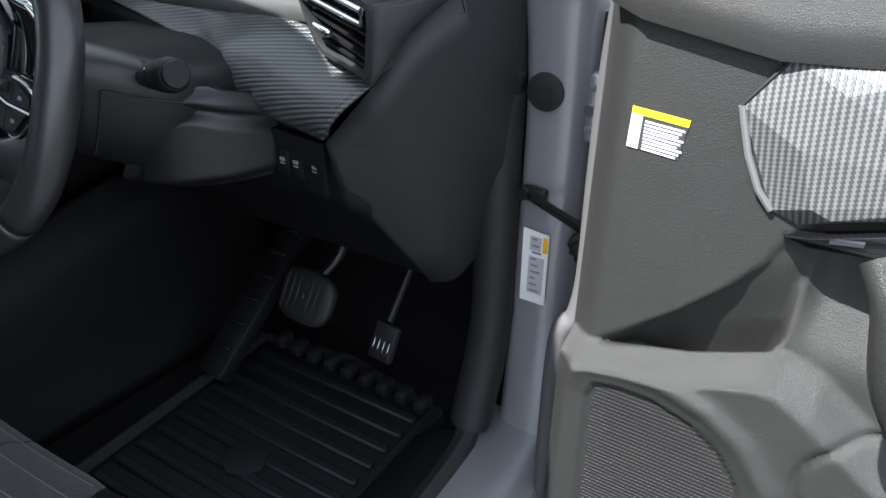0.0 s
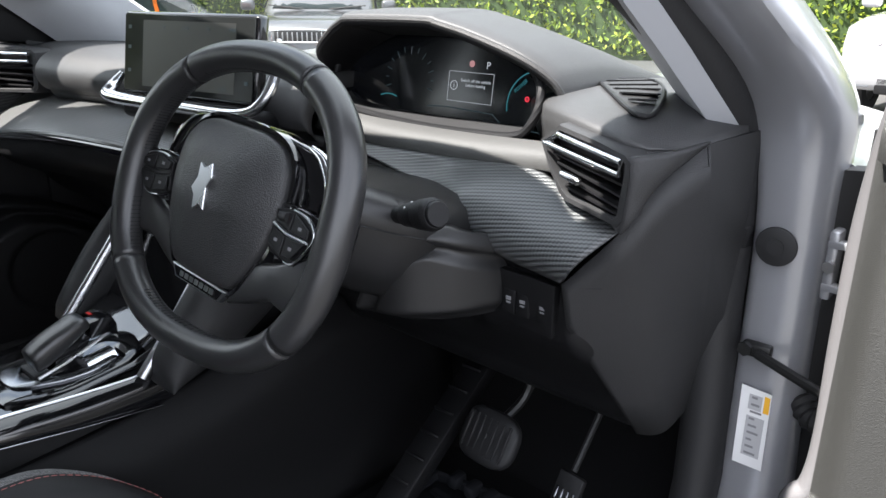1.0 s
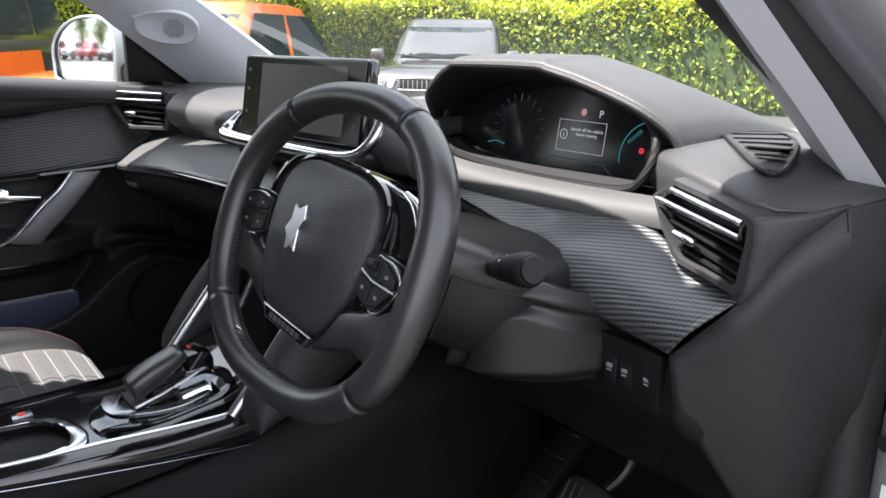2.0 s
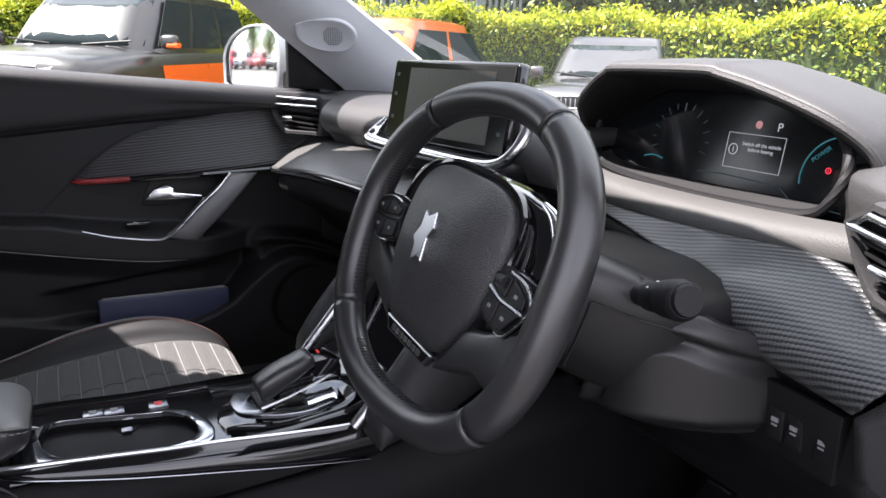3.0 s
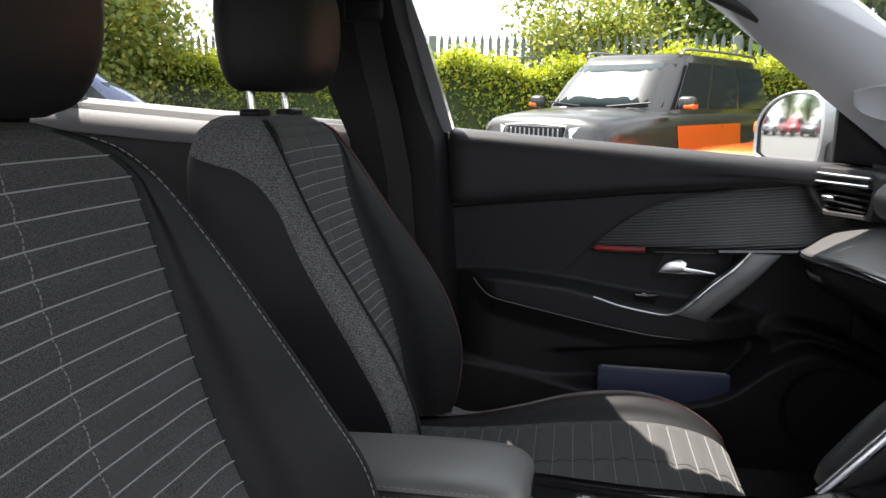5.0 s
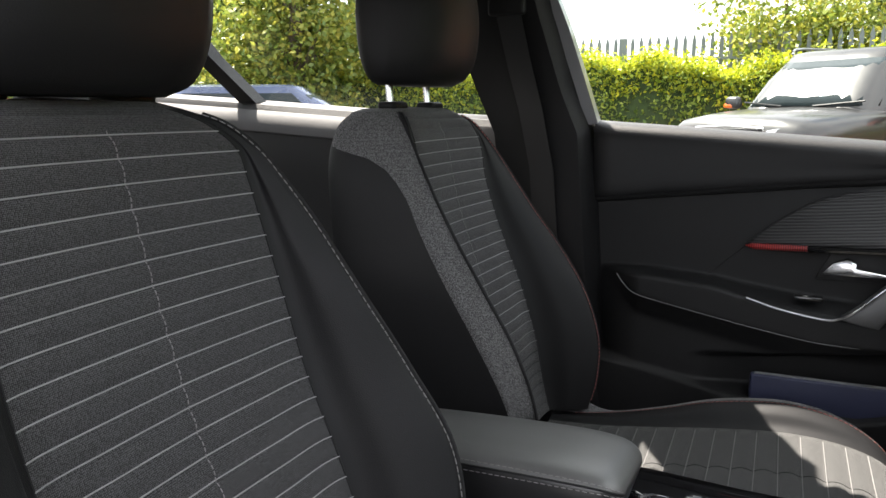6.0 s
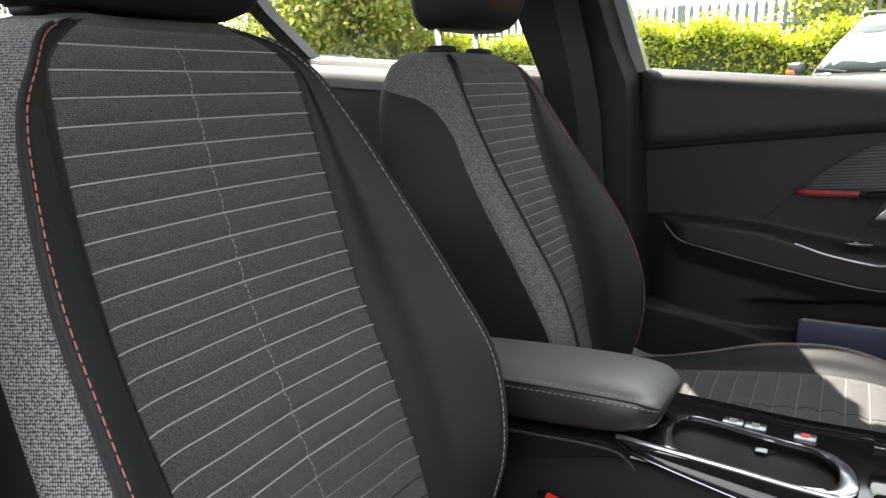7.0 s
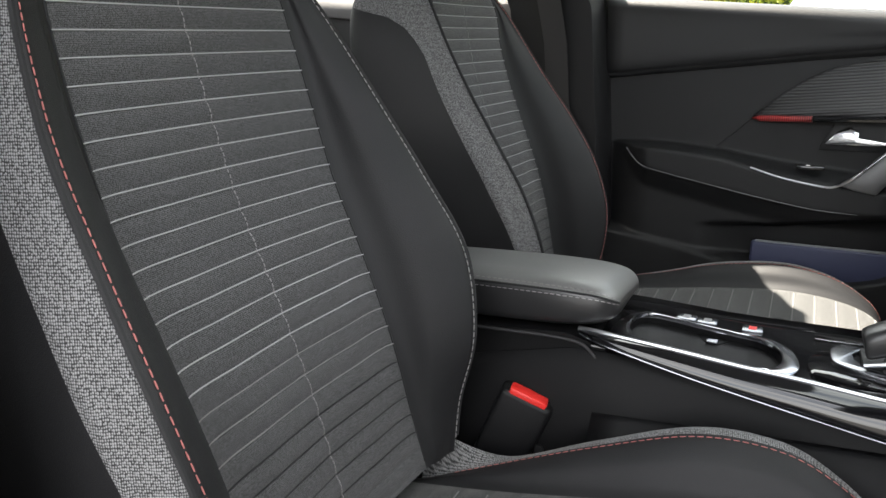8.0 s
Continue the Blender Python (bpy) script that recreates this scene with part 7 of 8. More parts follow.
part("pull_grip", tube(spline([(1.10, 0.212, 0.905), (1.115, 0.198, 0.88), (1.13, 0.2, 0.82), (1.16, 0.22, 0.76)], 5), 0.016, 12), HARDGREY, dd, "charcoal pull grip")
edge_c = spline([(0.874, 0.325, 1.075), (0.866, 0.335, 1.02), (0.861, 0.34, 0.95), (0.861, 0.34, 0.85), (0.864, 0.335, 0.75), (0.860, 0.33, 0.70), (0.845, 0.325, 0.665), (0.845, 0.325, 0.5), (0.85, 0.325, 0.38)], 5)
part("door_edge", tube(edge_c, 0.013, 10), DOOREDGE, dd, "pale grey edge of the door trim")
part("door_shell", loft([[(x, y, z) for x, y in ((0.878, 0.36), (0.878, 0.44), (0.90, 0.47), (1.75, 0.46), (1.75, 0.40), (0.95, 0.40), (0.9, 0.37))] for z in (0.38, 0.7, 1.03)]), PAINT, dd, "grey painted door shell")
part("end_seal", loft([[(x, y, z) for x, y in ((0.850, 0.350), (0.850, 0.43), (0.876, 0.445), (0.876, 0.35))] for z in (0.38, 0.7, 1.04)]), RUBBER, dd, "black seal on the end of the door")
LABELCLEAR = surface("smoky clear label film", (0.05, 0.05, 0.052), 0.3, var=0.1)
wl_ = part("warning_label", slab([(0.8955, 0.2994, 0.944), (0.9440, 0.2994, 0.9405), (0.9390, 0.2994, 0.905), (0.8945, 0.2994, 0.9085)][::-1], (0, -0.0003, 0)), LABELCLEAR, dd, "yellow and white airbag warning label", False)
part("label_band", slab([(0.8955, 0.2990, 0.944), (0.9440, 0.2990, 0.9405), (0.9432, 0.2990, 0.9345), (0.8953, 0.2990, 0.938)][::-1], (0, -0.0004, 0)), LABELYELLOW, wl_, "", False)
part("label_block", slab([(0.8953, 0.2990, 0.938), (0.9050, 0.2990, 0.9373), (0.9042, 0.2990, 0.9078), (0.8945, 0.2990, 0.9085)][::-1], (0, -0.0004, 0)), LABELWHITE, wl_, "", False)
for k in range(9):
    z_ = 0.9335 - 0.0030 * k
    part("label_line", slab([(0.9075, 0.2990, z_), (0.941 - 0.0022 * (k % 3), 0.2990, z_ - 0.0024), (0.941 - 0.0022 * (k % 3), 0.2990, z_ - 0.0040), (0.9075, 0.2990, z_ - 0.0016)][::-1], (0, -0.0003, 0)), LABELWHITE, wl_, "", False)
# window frame of the open door and its mirror foot
part("window_frame", tube(spline([(0.88, 0.36, 1.07), (0.99, 0.35, 1.17), (1.15, 0.33, 1.30), (1.35, 0.30, 1.40)], 5), 0.018, 8), RUBBER, dd, "black window frame")
part("mirror_foot", slab([(0.865, 0.37, 1.06), (0.98, 0.36, 1.05), (0.98, 0.36, 1.15)], (0, 0.02, 0), 0.003), HARD, dd)

# added black panel: stands in for the shade in the hinge gap
setting("hinge_gap_shade", loft([[(x, y, z) for x, y in ((0.800, 0.43), (0.800, 0.46), (0.885, 0.50), (0.885, 0.47))] for z in (0.42, 0.7, 0.985)]), RUBBER, "black panel added for the shade between post and open door", "seal")
# fittings on the front post
pl = thing("post_plug", pose(0.772, 0.398, 0.906), "round black rubber plug in the door post", "plug")
part("plug_disc", disc((0.773, 0.3985, 0.906), (0, -1, 0), 0.0205, 0.005, 32, 0.0015), RUBBER, pl)
part("plug_dimple", disc((0.773, 0.3955, 0.906), (0, -1, 0), 0.0085, 0.002, 20), RUBBER, pl)
sk = thing("tyre_label", pose(0.778, 0.397, 0.70), "white tyre pressure label on the painted post", "label")
part("label_sheet", slab([(0.7625, 0.3935, 0.748), (0.7945, 0.3935, 0.7455), (0.796, 0.3935, 0.652), (0.764, 0.3935, 0.652)][::-1], (0, 0.0008, 0)), LABELWHITE, sk, "", False)
part("label_tab", slab([(0.788, 0.393, 0.742), (0.7935, 0.393, 0.7416), (0.794, 0.393, 0.722), (0.788, 0.393, 0.722)][::-1], (0, 0.0003, 0)), LABELORANGE, sk, "", False)
for x0, x1, z0, z1 in ((0.772, 0.786, 0.722, 0.740), (0.772, 0.791, 0.665, 0.714)):
    part("label_table", slab([(x0, 0.393, z1), (x1, 0.393, z1), (x1, 0.393, z0), (x0, 0.393, z0)][::-1], (0, 0.0003, 0)), surface("label grey field", (0.42, 0.42, 0.43), 0.6), sk, "", False)
for k in range(9):
    part("label_line", slab([(0.775, 0.3926, 0.738 - 0.0085 * k), (0.781 + 0.003 * (k % 3), 0.3926, 0.738 - 0.0085 * k), (0.781 + 0.003 * (k % 3), 0.3926, 0.7355 - 0.0085 * k), (0.775, 0.3926, 0.7355 - 0.0085 * k)][::-1], (0, 0.0003, 0)), LABELGREY, sk, "", False)
ck = thing("door_check", pose(0.77, 0.395, 0.79), "black steel door check strap between post and door", "door check")
part("check_bracket", box((0.772, 0.394, 0.792), (0.030, 0.012, 0.016), 0.003), IRON, ck)
part("check_bolt", disc((0.762, 0.386, 0.793), (0, -1, 0), 0.008, 0.006, 6), IRON, ck)
part("check_arm", tube([(0.775, 0.388, 0.790), (0.81, 0.375, 0.786), (0.85, 0.36, 0.782)], 0.0055, 8), IRON, ck)
for hz in (0.60, 0.90):
    hg = part("door_hinge", join(box((0.826, 0.402, hz), (0.010, 0.022, 0.070), 0.003), box((0.838, 0.396, hz + 0.022), (0.034, 0.012, 0.008), 0.002), box((0.838, 0.396, hz - 0.022), (0.034, 0.012, 0.008), 0.002)), PAINT, dd, "grey painted hinge")
    part("hinge_pin", tube([(0.848, 0.392, hz - 0.032), (0.848, 0.392, hz + 0.032)], 0.006, 10), METAL, hg)
    part("hinge_bolt", disc((0.826, 0.389, hz), (0, -1, 0), 0.006, 0.006, 6), METAL, hg)
part("wiring_boot", tube(spline([(0.815, 0.425, 0.735), (0.835, 0.412, 0.725), (0.858, 0.405, 0.730)], 6), [0.013 + 0.003 * (k % 2) for k in range(13)], 12), RUBBER, dd, "ribbed rubber wiring boot")


# ---------------------------------------------------------------- car park: cars, hedge, fence, trees
def leaves(points, size, seed, flat=0.5):
    """Many small folded leaves at the points."""
    rng = np.random.default_rng(seed)
    n = len(points)
    a = rng.normal(size=(n, 3)); a /= np.linalg.norm(a, axis=1)[:, None]
    b = rng.normal(size=(n, 3)); b -= (b * a).sum(1)[:, None] * a; b /= np.linalg.norm(b, axis=1)[:, None]
    s = size * rng.uniform(0.6, 1.4, n)[:, None]
    P = np.stack([points - a * s, points + b * s * flat, points + a * s, points - b * s * flat], 1).reshape(-1, 3)
    return P.tolist(), (np.arange(n * 4).reshape(-1, 4)).tolist()


def hedge(x0, y0, x1, y1, h, thick, n, seed, leaf=0.033):
    """A clipped hedge along a line: a twiggy core under side and top leaves."""
    rng = np.random.default_rng(seed)
    d = np.array([x1 - x0, y1 - y0, 0.0]); L = np.linalg.norm(d); d /= L
    q = np.array([-d[1], d[0], 0])
    hg = thing("hedge", pose(x0, y0, 0), "clipped green and yellow privet hedge along the car park", "hedge", "", "stuff")
    o = np.array([x0, y0, 0])
    wob = lambda u: 0.10 * np.sin(u * 1.3) + 0.07 * np.sin(u * 3.7 + 1) + 0.05 * np.sin(u * 7.1)
    core = []
    for u in np.linspace(0, L, 60):
        hh = h - 0.18 + float(wob(u))
        core.append([o + d * u + q * s * thick * 0.42 + np.array([0, 0, z]) for s, z in ((-1, 0), (-1.05, hh * 0.5), (-0.95, hh), (0.95, hh), (1.05, hh * 0.5), (1, 0))])
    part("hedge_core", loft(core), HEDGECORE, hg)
    u = rng.uniform(0, L, n); side = np.where(rng.random(n) < 0.75, 1, -1); z = rng.uniform(0.05, 1, n)
    pts = o + d * u[:, None] + q * (side * (thick * 0.45 + 0.07 * rng.normal(size=n) + 0.06 * np.sin(u * 5 + z * 4)))[:, None] + np.array([0, 0, 1.0]) * (z * (h - 0.05 + wob(u)))[:, None]
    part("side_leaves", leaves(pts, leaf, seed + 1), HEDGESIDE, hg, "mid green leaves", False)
    n2 = int(n * 0.8)
    u = rng.uniform(0, L, n2); v = rng.uniform(-1.05, 1.05, n2)
    pts = o + d * u[:, None] + q * (v * thick * 0.5)[:, None] + np.array([0, 0, 1.0]) * (h - 0.12 + wob(u) + np.abs(rng.normal(size=n2)) * 0.12 - 0.55 * rng.random(n2) ** 2.2)[:, None]
    part("top_leaves", leaves(pts, leaf, seed + 2), HEDGETOP, hg, "top leaves painted a sunlit yellow-green", False)
    return hg


def tree(x, y, h, r, n, seed, mat_=None, low=0.25, label="tall broadleaf tree behind the hedge"):
    rng = np.random.default_rng(seed)
    t = thing("tree", pose(x, y, 0), label, "tree", "trees round the car park")
    trunk = [tube(spline([(0, 0, 0), (0.1, 0.05, h * 0.3), (0.0, 0.1, h * 0.6), (0.1, 0, h * 0.85)], 4), np.linspace(0.035 * h, 0.01 * h, 13), 8)]
    tips = []
    for k in range(9):
        w, z0 = rng.uniform(0, 6.28), h * rng.uniform(low, 0.75)
        tip = np.array([math.cos(w) * r * 0.75, math.sin(w) * r * 0.75, z0 + h * rng.uniform(0.05, 0.25)])
        trunk.append(tube([(0.05, 0.05, z0), tuple(tip * np.array([0.5, 0.5, 1]) + np.array([0, 0, -0.02 * h])), tuple(tip)], [0.012 * h, 0.007 * h, 0.003 * h], 6))
        tips.append(tip)
    part("trunk", join(*trunk), BARK, t, "", True, True)
    cl = [np.array([rng.normal() * r * 0.5, rng.normal() * r * 0.5, h * rng.uniform(low, 0.95)]) for _ in range(34)] + tips
    per = n // len(cl)
    pts = np.concatenate([c + rng.normal(size=(per, 3)) * np.array([0.26 * r, 0.26 * r, 0.20 * r]) for c in cl])
    part("crown", leaves(pts, 0.105 if r > 1.85 else 0.052, seed + 5, 0.6), mat_ or TREELEAF, t, "", False, True)
    return t


def car(name, m, L, W, H, paint, label, prof="suv", door_paint=None, group="parked cars", plate=True):
    """A parked car in its own frame: x right, y ahead, z up from the ground."""
    c = thing(name, m, label, "car", group)
    P = lambda nm, sh, mt, par=c, lb="", smooth=True: part(nm, sh, mt, par, lb, smooth, True)
    tall = prof == "suv"
    hb = H * (0.635 if tall else 0.60)               # belt height
    hood = H * (0.615 if tall else 0.57)
    up, crown = (0.05 * hood, 0.045) if tall else (0.0, 0.02)
    st = [(-L / 2, 0.80, 0.42, hb * 0.93), (-L / 2 + 0.12, 0.93, 0.30, hb), (-L * 0.3, 1.0, 0.24, hb), (0, 1.0, 0.24, hb), (L * 0.18, 1.0, 0.24, hb * 0.985), (L * 0.28, 0.985, 0.25, hood), (L * 0.42, 0.95, 0.28, hood * (0.955 if tall else 0.95)), (L / 2 - 0.10, 0.88, 0.30, hood * (0.90 if tall else 0.86)), (L / 2, 0.74, 0.36, hood * (0.76 if tall else 0.66))]
    rows = []
    for y, w, zb, zt in st:
        hw = W / 2 * w
        half = [(0.0, zt + crown), (hw * 0.55, zt + crown * 0.75), (hw * 0.86, zt - 0.01), (hw * 0.97, zt - 0.07), (hw, zt - 0.22), (hw * 0.99, (zt + zb) / 2 - 0.05), (hw * 0.97, zb + 0.08), (hw * 0.90, zb)]
        ring_ = [(x, y, z) for x, z in half] + [(-x, y, z) for x, z in half[::-1][:-1]]
        rows.append(ring_)
    g = np.array([spline(np.array(rows)[:, j], 4) for j in range(len(rows[0]))]).transpose(1, 0, 2)
    P("body", loft(list(g)), paint, c, "", "all")
    # cabin
    cab = []
    tw = W / 2 * 0.76
    yb0, yb1, yt0, yt1 = (-L * 0.475, L * 0.262, -L * 0.43, L * 0.105) if tall else (-L * 0.46, L * 0.22, -L * 0.33, L * 0.03)
    for z, k in ((hb - 0.05, 0), (hb + (H - hb) * 0.5, 0.5), (H - 0.10, 0.9), (H - 0.03, 1.0), (H, 1.12)):
        kk = min(k, 1.0)
        a, b = yb0 + (yt0 - yb0) * kk, yb1 + (yt1 - yb1) * kk
        hw = W / 2 * 0.93 + (tw - W / 2 * 0.93) * kk
        if k > 1:
            a, b, hw = a + 0.12, b - 0.12, hw - 0.10
        cab.append([(hw * np.sign(math.cos(w)) * abs(math.cos(w)) ** 0.35, (a + b) / 2 + (b - a) / 2 * np.sign(math.sin(w)) * abs(math.sin(w)) ** 0.35, z) for w in np.arange(40) * 2 * math.pi / 40])
    P("cabin", loft(cab), paint, c, "pillars and roof")
    z0, z1 = hb + 0.02, H - 0.13
    at = lambda y0_, y1_, z: y0_ + (y1_ - y0_) * (z - hb + 0.05) / (H - 0.03 - hb + 0.05)
    wd = lambda z: W / 2 * 0.93 + (tw - W / 2 * 0.93) * min(1, (z - hb + 0.05) / (H - 0.03 - hb + 0.05))
    bow = []
    for z in np.linspace(z0, z1, 5):
        row, a, b = [], at(yb0, yt0, z), at(yb1, yt1, z)
        for s in np.linspace(-0.90, 0.90, 13):
            cw = abs(s) ** (1 / 0.35)
            row.append((s * wd(z), (a + b) / 2 + (b - a) / 2 * (1 - cw * cw) ** 0.175 + 0.014, z + 0.004))
        bow.append(row)
    P("windscreen", shell(bow, (0, -0.006, -0.003)), CARGLASS, c, "windscreen reflecting the sky", "all")
    P("rear_window", slab([(s * wd(z) * 0.86, at(yb0, yt0, z) - 0.014, z) for s, z in ((-1, z0 + 0.05), (1, z0 + 0.05), (1, z1), (-1, z1))], (0, -0.006, 0.004)), CARGLASS, c, "", False)
    for sg in (-1, 1):
        cuts = [(0.08, 0.36), (0.39, 0.63), (0.66, 0.90)] if tall else [(0.10, 0.45), (0.49, 0.86)]
        for s0, s1 in cuts:
            quad = []
            for s, z in ((s0, z0), (s1, z0), (s1, z1 + 0.02), (s0, z1 + 0.02)):
                a, b = at(yb0, yt0, z), at(yb1, yt1, z)
                quad.append((sg * (wd(z) + 0.004), a + (b - a) * s, z))
            P("side_window", slab(quad if sg > 0 else quad[::-1], (sg * 0.006, 0, 0)), CARGLASS, c, "", False)
        mr = P("wing_mirror", box((sg * (W / 2 + 0.10), yb1 * 0.72, hb + 0.07), (0.20, 0.12, 0.15), 0.05, 3), paint)
        hl = P("headlight", slab([(sg * W * 0.23, L / 2 - 0.05, hood * 0.79 + up), (sg * W * 0.34, L / 2 - 0.13, hood * 0.83 + up), (sg * W * 0.42, L / 2 - 0.23, hood * 0.84 + up), (sg * W * 0.450, L / 2 - 0.27, hood * 0.80 + up), (sg * W * 0.445, L / 2 - 0.24, hood * 0.70 + up), (sg * W * 0.36, L / 2 - 0.10, hood * 0.66 + up), (sg * W * 0.25, L / 2 - 0.03, hood * 0.67 + up)], (0, 0.05, 0), 0.012), LAMP, c, "clear headlight")
        P("headlight_lens", disc((sg * W * 0.365, L / 2 - 0.085, hood * 0.75 + up), (sg * 0.35, 1, 0), hood * 0.062, 0.02, 20, 0.006), CHROME, hl, "round reflector")
        P("wiper", tube([(sg * W * 0.10, at(yb1, yt1, z0) + 0.035, z0 + 0.004), (sg * W * 0.38, at(yb1, yt1, z0 + 0.05) + 0.02, z0 + 0.05)], 0.009, 5), RUBBER, c)
        P("tail_light", box((sg * W * 0.40, -L / 2 + 0.05, hb * 0.82), (0.20, 0.10, 0.18), 0.03), TAILRED, c, "red tail light")
        P("fog_light", box((sg * W * 0.33, L / 2 - 0.06, hood * 0.38), (0.20, 0.10, 0.09), 0.02), LAMP)
        for yy in (L * 0.31, -L * 0.30):
            wh = P("wheel", ring((sg * (W / 2 - 0.10), yy, 0.32), (1, 0, 0), 0.32, 0.20, 0.22, 28), TYRE)
            P("wheel_rim", disc((sg * (W / 2 - 0.10), yy, 0.32), (1, 0, 0), 0.21, 0.20, 20, 0.02), METAL, wh)
            P("wheel_arch", ring((sg * (W / 2 - 0.035), yy, 0.34), (1, 0, 0), 0.40, 0.32, 0.09, 28), HARD if door_paint is None else door_paint, c)
        if door_paint:
            P("door_flash", slab([(sg * (W / 2 + 0.002), y, z) for y, z in ((L * 0.16, 0.42), (L * 0.19, hb * 0.84), (-L * 0.18, hb * 0.86), (-L * 0.20, 0.50), (-L * 0.12, 0.42))][::sg], (sg * 0.006, 0, 0), 0.002), door_paint, c, "orange door panel", False)
            P("mirror_cap", box((sg * (W / 2 + 0.14), yb1 * 0.72, hb + 0.035), (0.13, 0.125, 0.06), 0.02, 2), door_paint, mr)
    gr = P("grille", box((0, L / 2 - 0.035, hood * 0.72 + up), (W * 0.40, 0.10, hood * 0.17), 0.02), HARD, c, "black grille")
    for k in range(11):
        P("grille_bar", box(((k - 5) * W * 0.034, L / 2 + 0.018, hood * 0.72 + up), (0.014, 0.012, hood * 0.13), 0.003, 1), METAL, gr)
    P("grille_frame", tube([(-W * 0.21, L / 2 + 0.01, hood * 0.64 + up), (W * 0.21, L / 2 + 0.01, hood * 0.64 + up), (W * 0.22, L / 2 + 0.0, hood * 0.81 + up), (0, L / 2 + 0.02, hood * 0.83 + up), (-W * 0.22, L / 2 + 0.0, hood * 0.81 + up)], 0.014, 6, closed=True), CHROME, gr)
    P("lower_grille", box((0, L / 2 - 0.05, hood * 0.36), (W * 0.5, 0.10, hood * 0.16), 0.02), HARD)
    if tall:
        for sg in (-1, 1):
            P("roof_rail", tube(spline([(sg * tw * 0.92, yt1 - 0.15, H - 0.02), (sg * tw * 0.92, yt1 - 0.35, H + 0.05), (sg * tw * 0.92, yt0 + 0.35, H + 0.05), (sg * tw * 0.92, yt0 + 0.1, H - 0.02)], 4), 0.016, 8), METAL)
    return c


CARGLASS = surface("car window glass", (0.022, 0.03, 0.032), 0.05, var=0.1, coat=0.0, spec=0.16)
LAMP = surface("clear lamp", (0.55, 0.57, 0.6), 0.1, 0.5, var=0.2, coat=1.0)
TAILRED = surface("red lamp", (0.45, 0.01, 0.01), 0.15, var=0.1, coat=1.0)
CARDARK = surface("black car paint", (0.03, 0.029, 0.029), 0.3, 0.2, var=0.1, coat=0.5)
CARORANGE = surface("orange car paint", (0.75, 0.14, 0.01), 0.3, 0.1, var=0.06, coat=1.0)
CARGREY = surface("grey car paint", (0.075, 0.075, 0.08), 0.3, 0.4, var=0.08, coat=1.0)
CARBLUE = surface("dark blue car paint", (0.03, 0.05, 0.12), 0.28, 0.3, var=0.08, coat=1.0)
CARWHITE = surface("white car paint", (0.36, 0.36, 0.37), 0.3, 0.0, var=0.03, coat=1.0)
CARRED = surface("red car paint", (0.50, 0.02, 0.03), 0.3, 0.1, var=0.06, coat=1.0)
CARSILVER = surface("silver car paint", (0.50, 0.51, 0.53), 0.3, 0.6, var=0.06, coat=1.0)


def aim(fx, fy, ang, L):
    """A car whose nose is at fx, fy, heading ang degrees (0: along +y, turning left)."""
    h = radians(ang)
    return pose(fx + math.sin(h) * L / 2, fy - math.cos(h) * L / 2, 0, 0, 0, ang)


car("parked_suv", aim(-7.25, -0.70, 234.6, 4.3), 4.3, 1.85, 1.76, CARDARK, "black and orange parked off-roader by the hedge", "suv", CARORANGE)
car("parked_hatchback", aim(-5.4, 1.0, 215, 3.9), 3.9, 1.75, 1.48, CARORANGE, "orange parked hatchback beyond the door mirror", "hatch")
car("parked_car", aim(-6.6, 5.6, 222, 4.1), 4.1, 1.76, 1.46, CARGREY, "grey parked car facing the windscreen", "hatch")
car("parked_saloon", aim(-8.6, -4.2, 30, 4.3), 4.3, 1.78, 1.45, CARBLUE, "dark blue parked car near the hedge", "hatch")
car("parked_white_car", aim(-0.2, 7.4, 176, 4.4), 4.4, 1.82, 1.60, CARWHITE, "white parked car seen past the open door", "suv")
for k, (pt_, lb) in enumerate(((CARRED, "red"), (CARSILVER, "silver"), (CARRED, "red"), (CARGREY, "grey"), (CARRED, "red"), (CARDARK, "black"))):
    car("row_car", aim(-13.5 + 2.5 * k, -17.0 - 0.5 * k, 10, 4.1), 4.1, 1.75, 1.5, pt_, lb + " parked car in the row behind", "hatch", None, "row of parked cars behind")

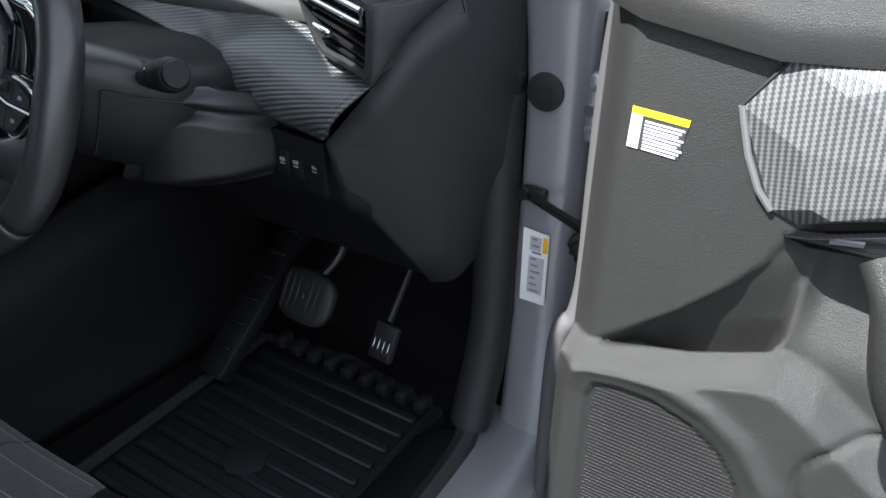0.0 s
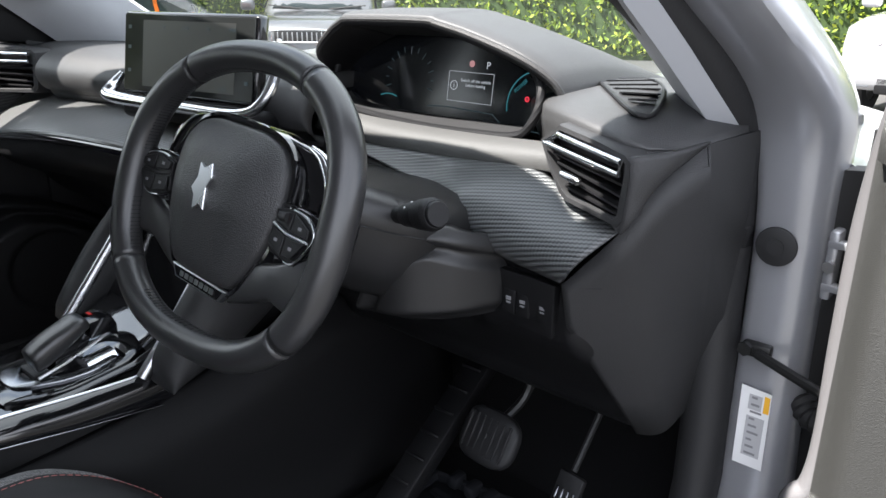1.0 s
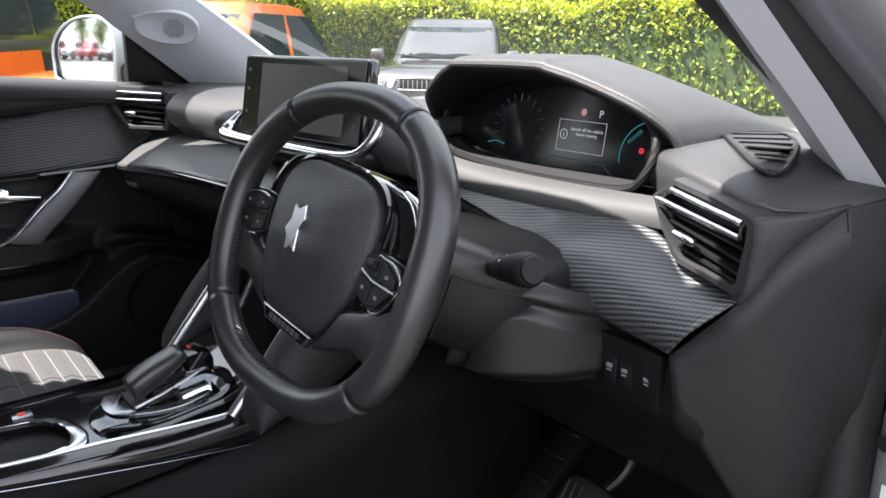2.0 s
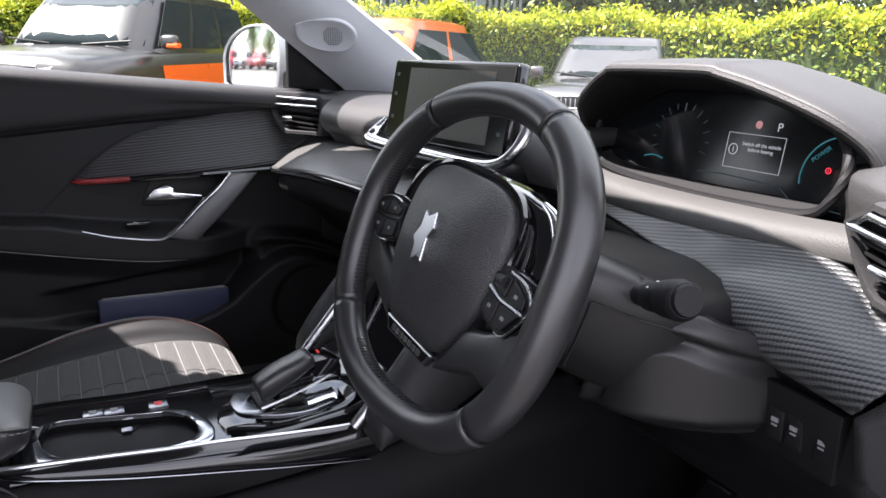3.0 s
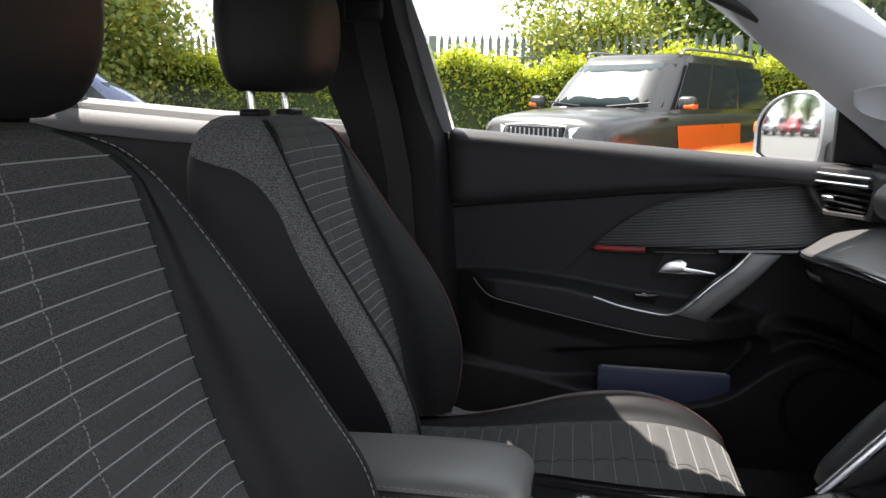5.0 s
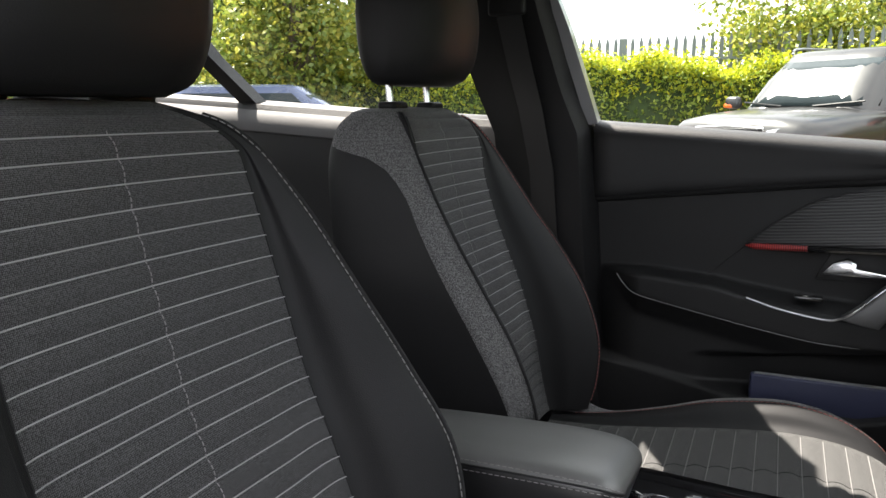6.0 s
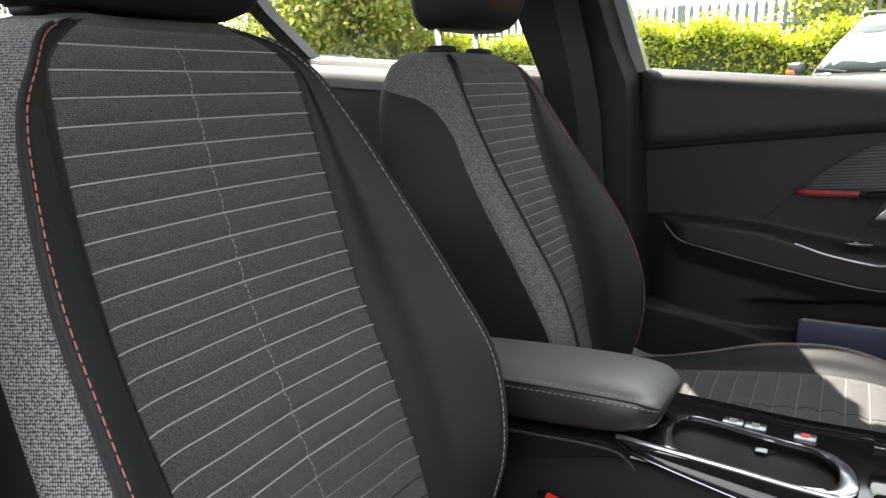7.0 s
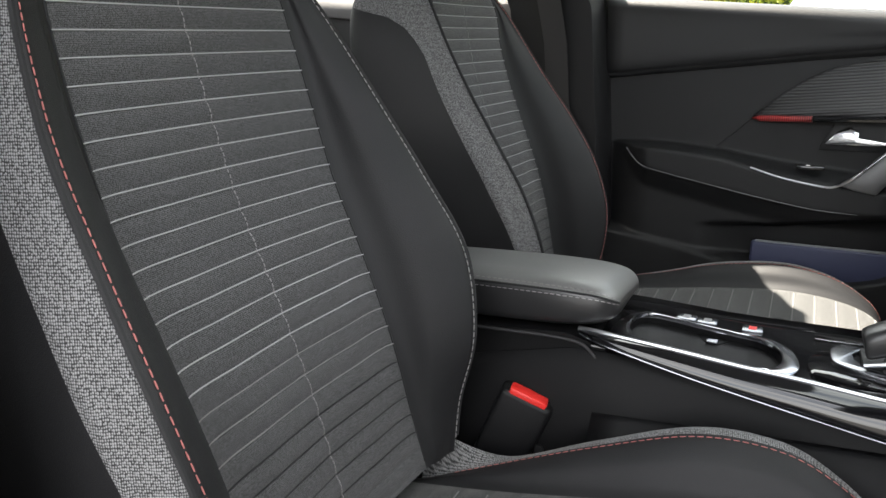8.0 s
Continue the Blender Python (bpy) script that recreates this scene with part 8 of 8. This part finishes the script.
hedge(-12.3, -14, -12.3, 9.6, 1.86, 1.1, 130000, 11, 0.038)
hedge(-12.6, 9.0, 14, 22, 1.9, 1.2, 80000, 21, 0.052)
fence = thing("palisade_fence", pose(-13.6, 0, 0), "grey steel palisade fence behind the hedge", "fence")
pale = mesh_of(slab([(-0.035, 0, 0.05), (0.035, 0, 0.05), (0.035, 0, 2.32), (0, 0, 2.45), (-0.035, 0, 2.32)], (0, 0.012, 0)), "pale")
pale.materials.append(FENCE)
for k in range(150):
    o = new("pale", pale)
    o.parent = fence
    o.matrix_basis = pose(0, -14 + 0.155 * k, 0, 0, 0, 90)
for z in (0.5, 2.0):
    part("fence_rail", box((0.03, -2.5, z), (0.04, 24, 0.05)), FENCE, fence, "", False, True)
for k in range(9):
    part("fence_post", box((0.06, -14 + 2.75 * k, 1.2), (0.10, 0.14, 2.4), 0.01), FENCE, fence, "", False, True)
for (x, y) in ((-22, -7.5), (-30, -1.2)):
    lp = thing("lamp_post", pose(x, y, 0), "slim grey lamp post beyond the fence", "lamp post", "lamp posts")
    part("pole", tube([(0, 0, 0), (0, 0, 6.5)], [0.07, 0.045], 10), METAL, lp, "", True, True)
    part("lamp_head", box((0.25, 0, 6.5), (0.6, 0.18, 0.08), 0.03), METAL, lp, "", True, True)
spot = [(-16.5, 3.0, 6.5, 2.4), (-17, 6.5, 8.5, 2.8), (-16, 10, 8, 2.8), (-17.5, 13.5, 9, 3.0), (-16, 17, 8, 2.8), (-17, 21, 9, 3.2), (-15.5, 25, 8, 3), (-9, 20, 8, 2.8), (-3, 23, 8.5, 3.0), (4, 26, 8, 3.0), (-13, 33, 8, 3.2), (-6, 34, 9, 3.4), (2, 35, 9, 3.4), (10, 34, 8, 3.2)]
for k, (x, y, h, r) in enumerate(spot):
    tree(x, y, h, r, 13000, 100 + k, None, 0.12)
tree(-14.6, -0.3, 3.5, 1.25, 16000, 201, YELLOWLEAF, 0.15, "yellow-green bush growing through the fence")
tree(-10.5, -8.2, 5.2, 1.5, 34000, 203, YELLOWLEAF, 0.05, "tall yellow-green shrub beyond the rear window")
tree(-12.2, -10.0, 5.6, 1.8, 34000, 204, None, 0.05, "tall green shrub beyond the rear window")
for k, x in enumerate((-20, -14, -9, -4, 2)):
    tree(x, -30 - (k % 2) * 2, 7.5, 1.9, 6500, 300 + k, None, 0.12, "conical tree behind the row of cars")
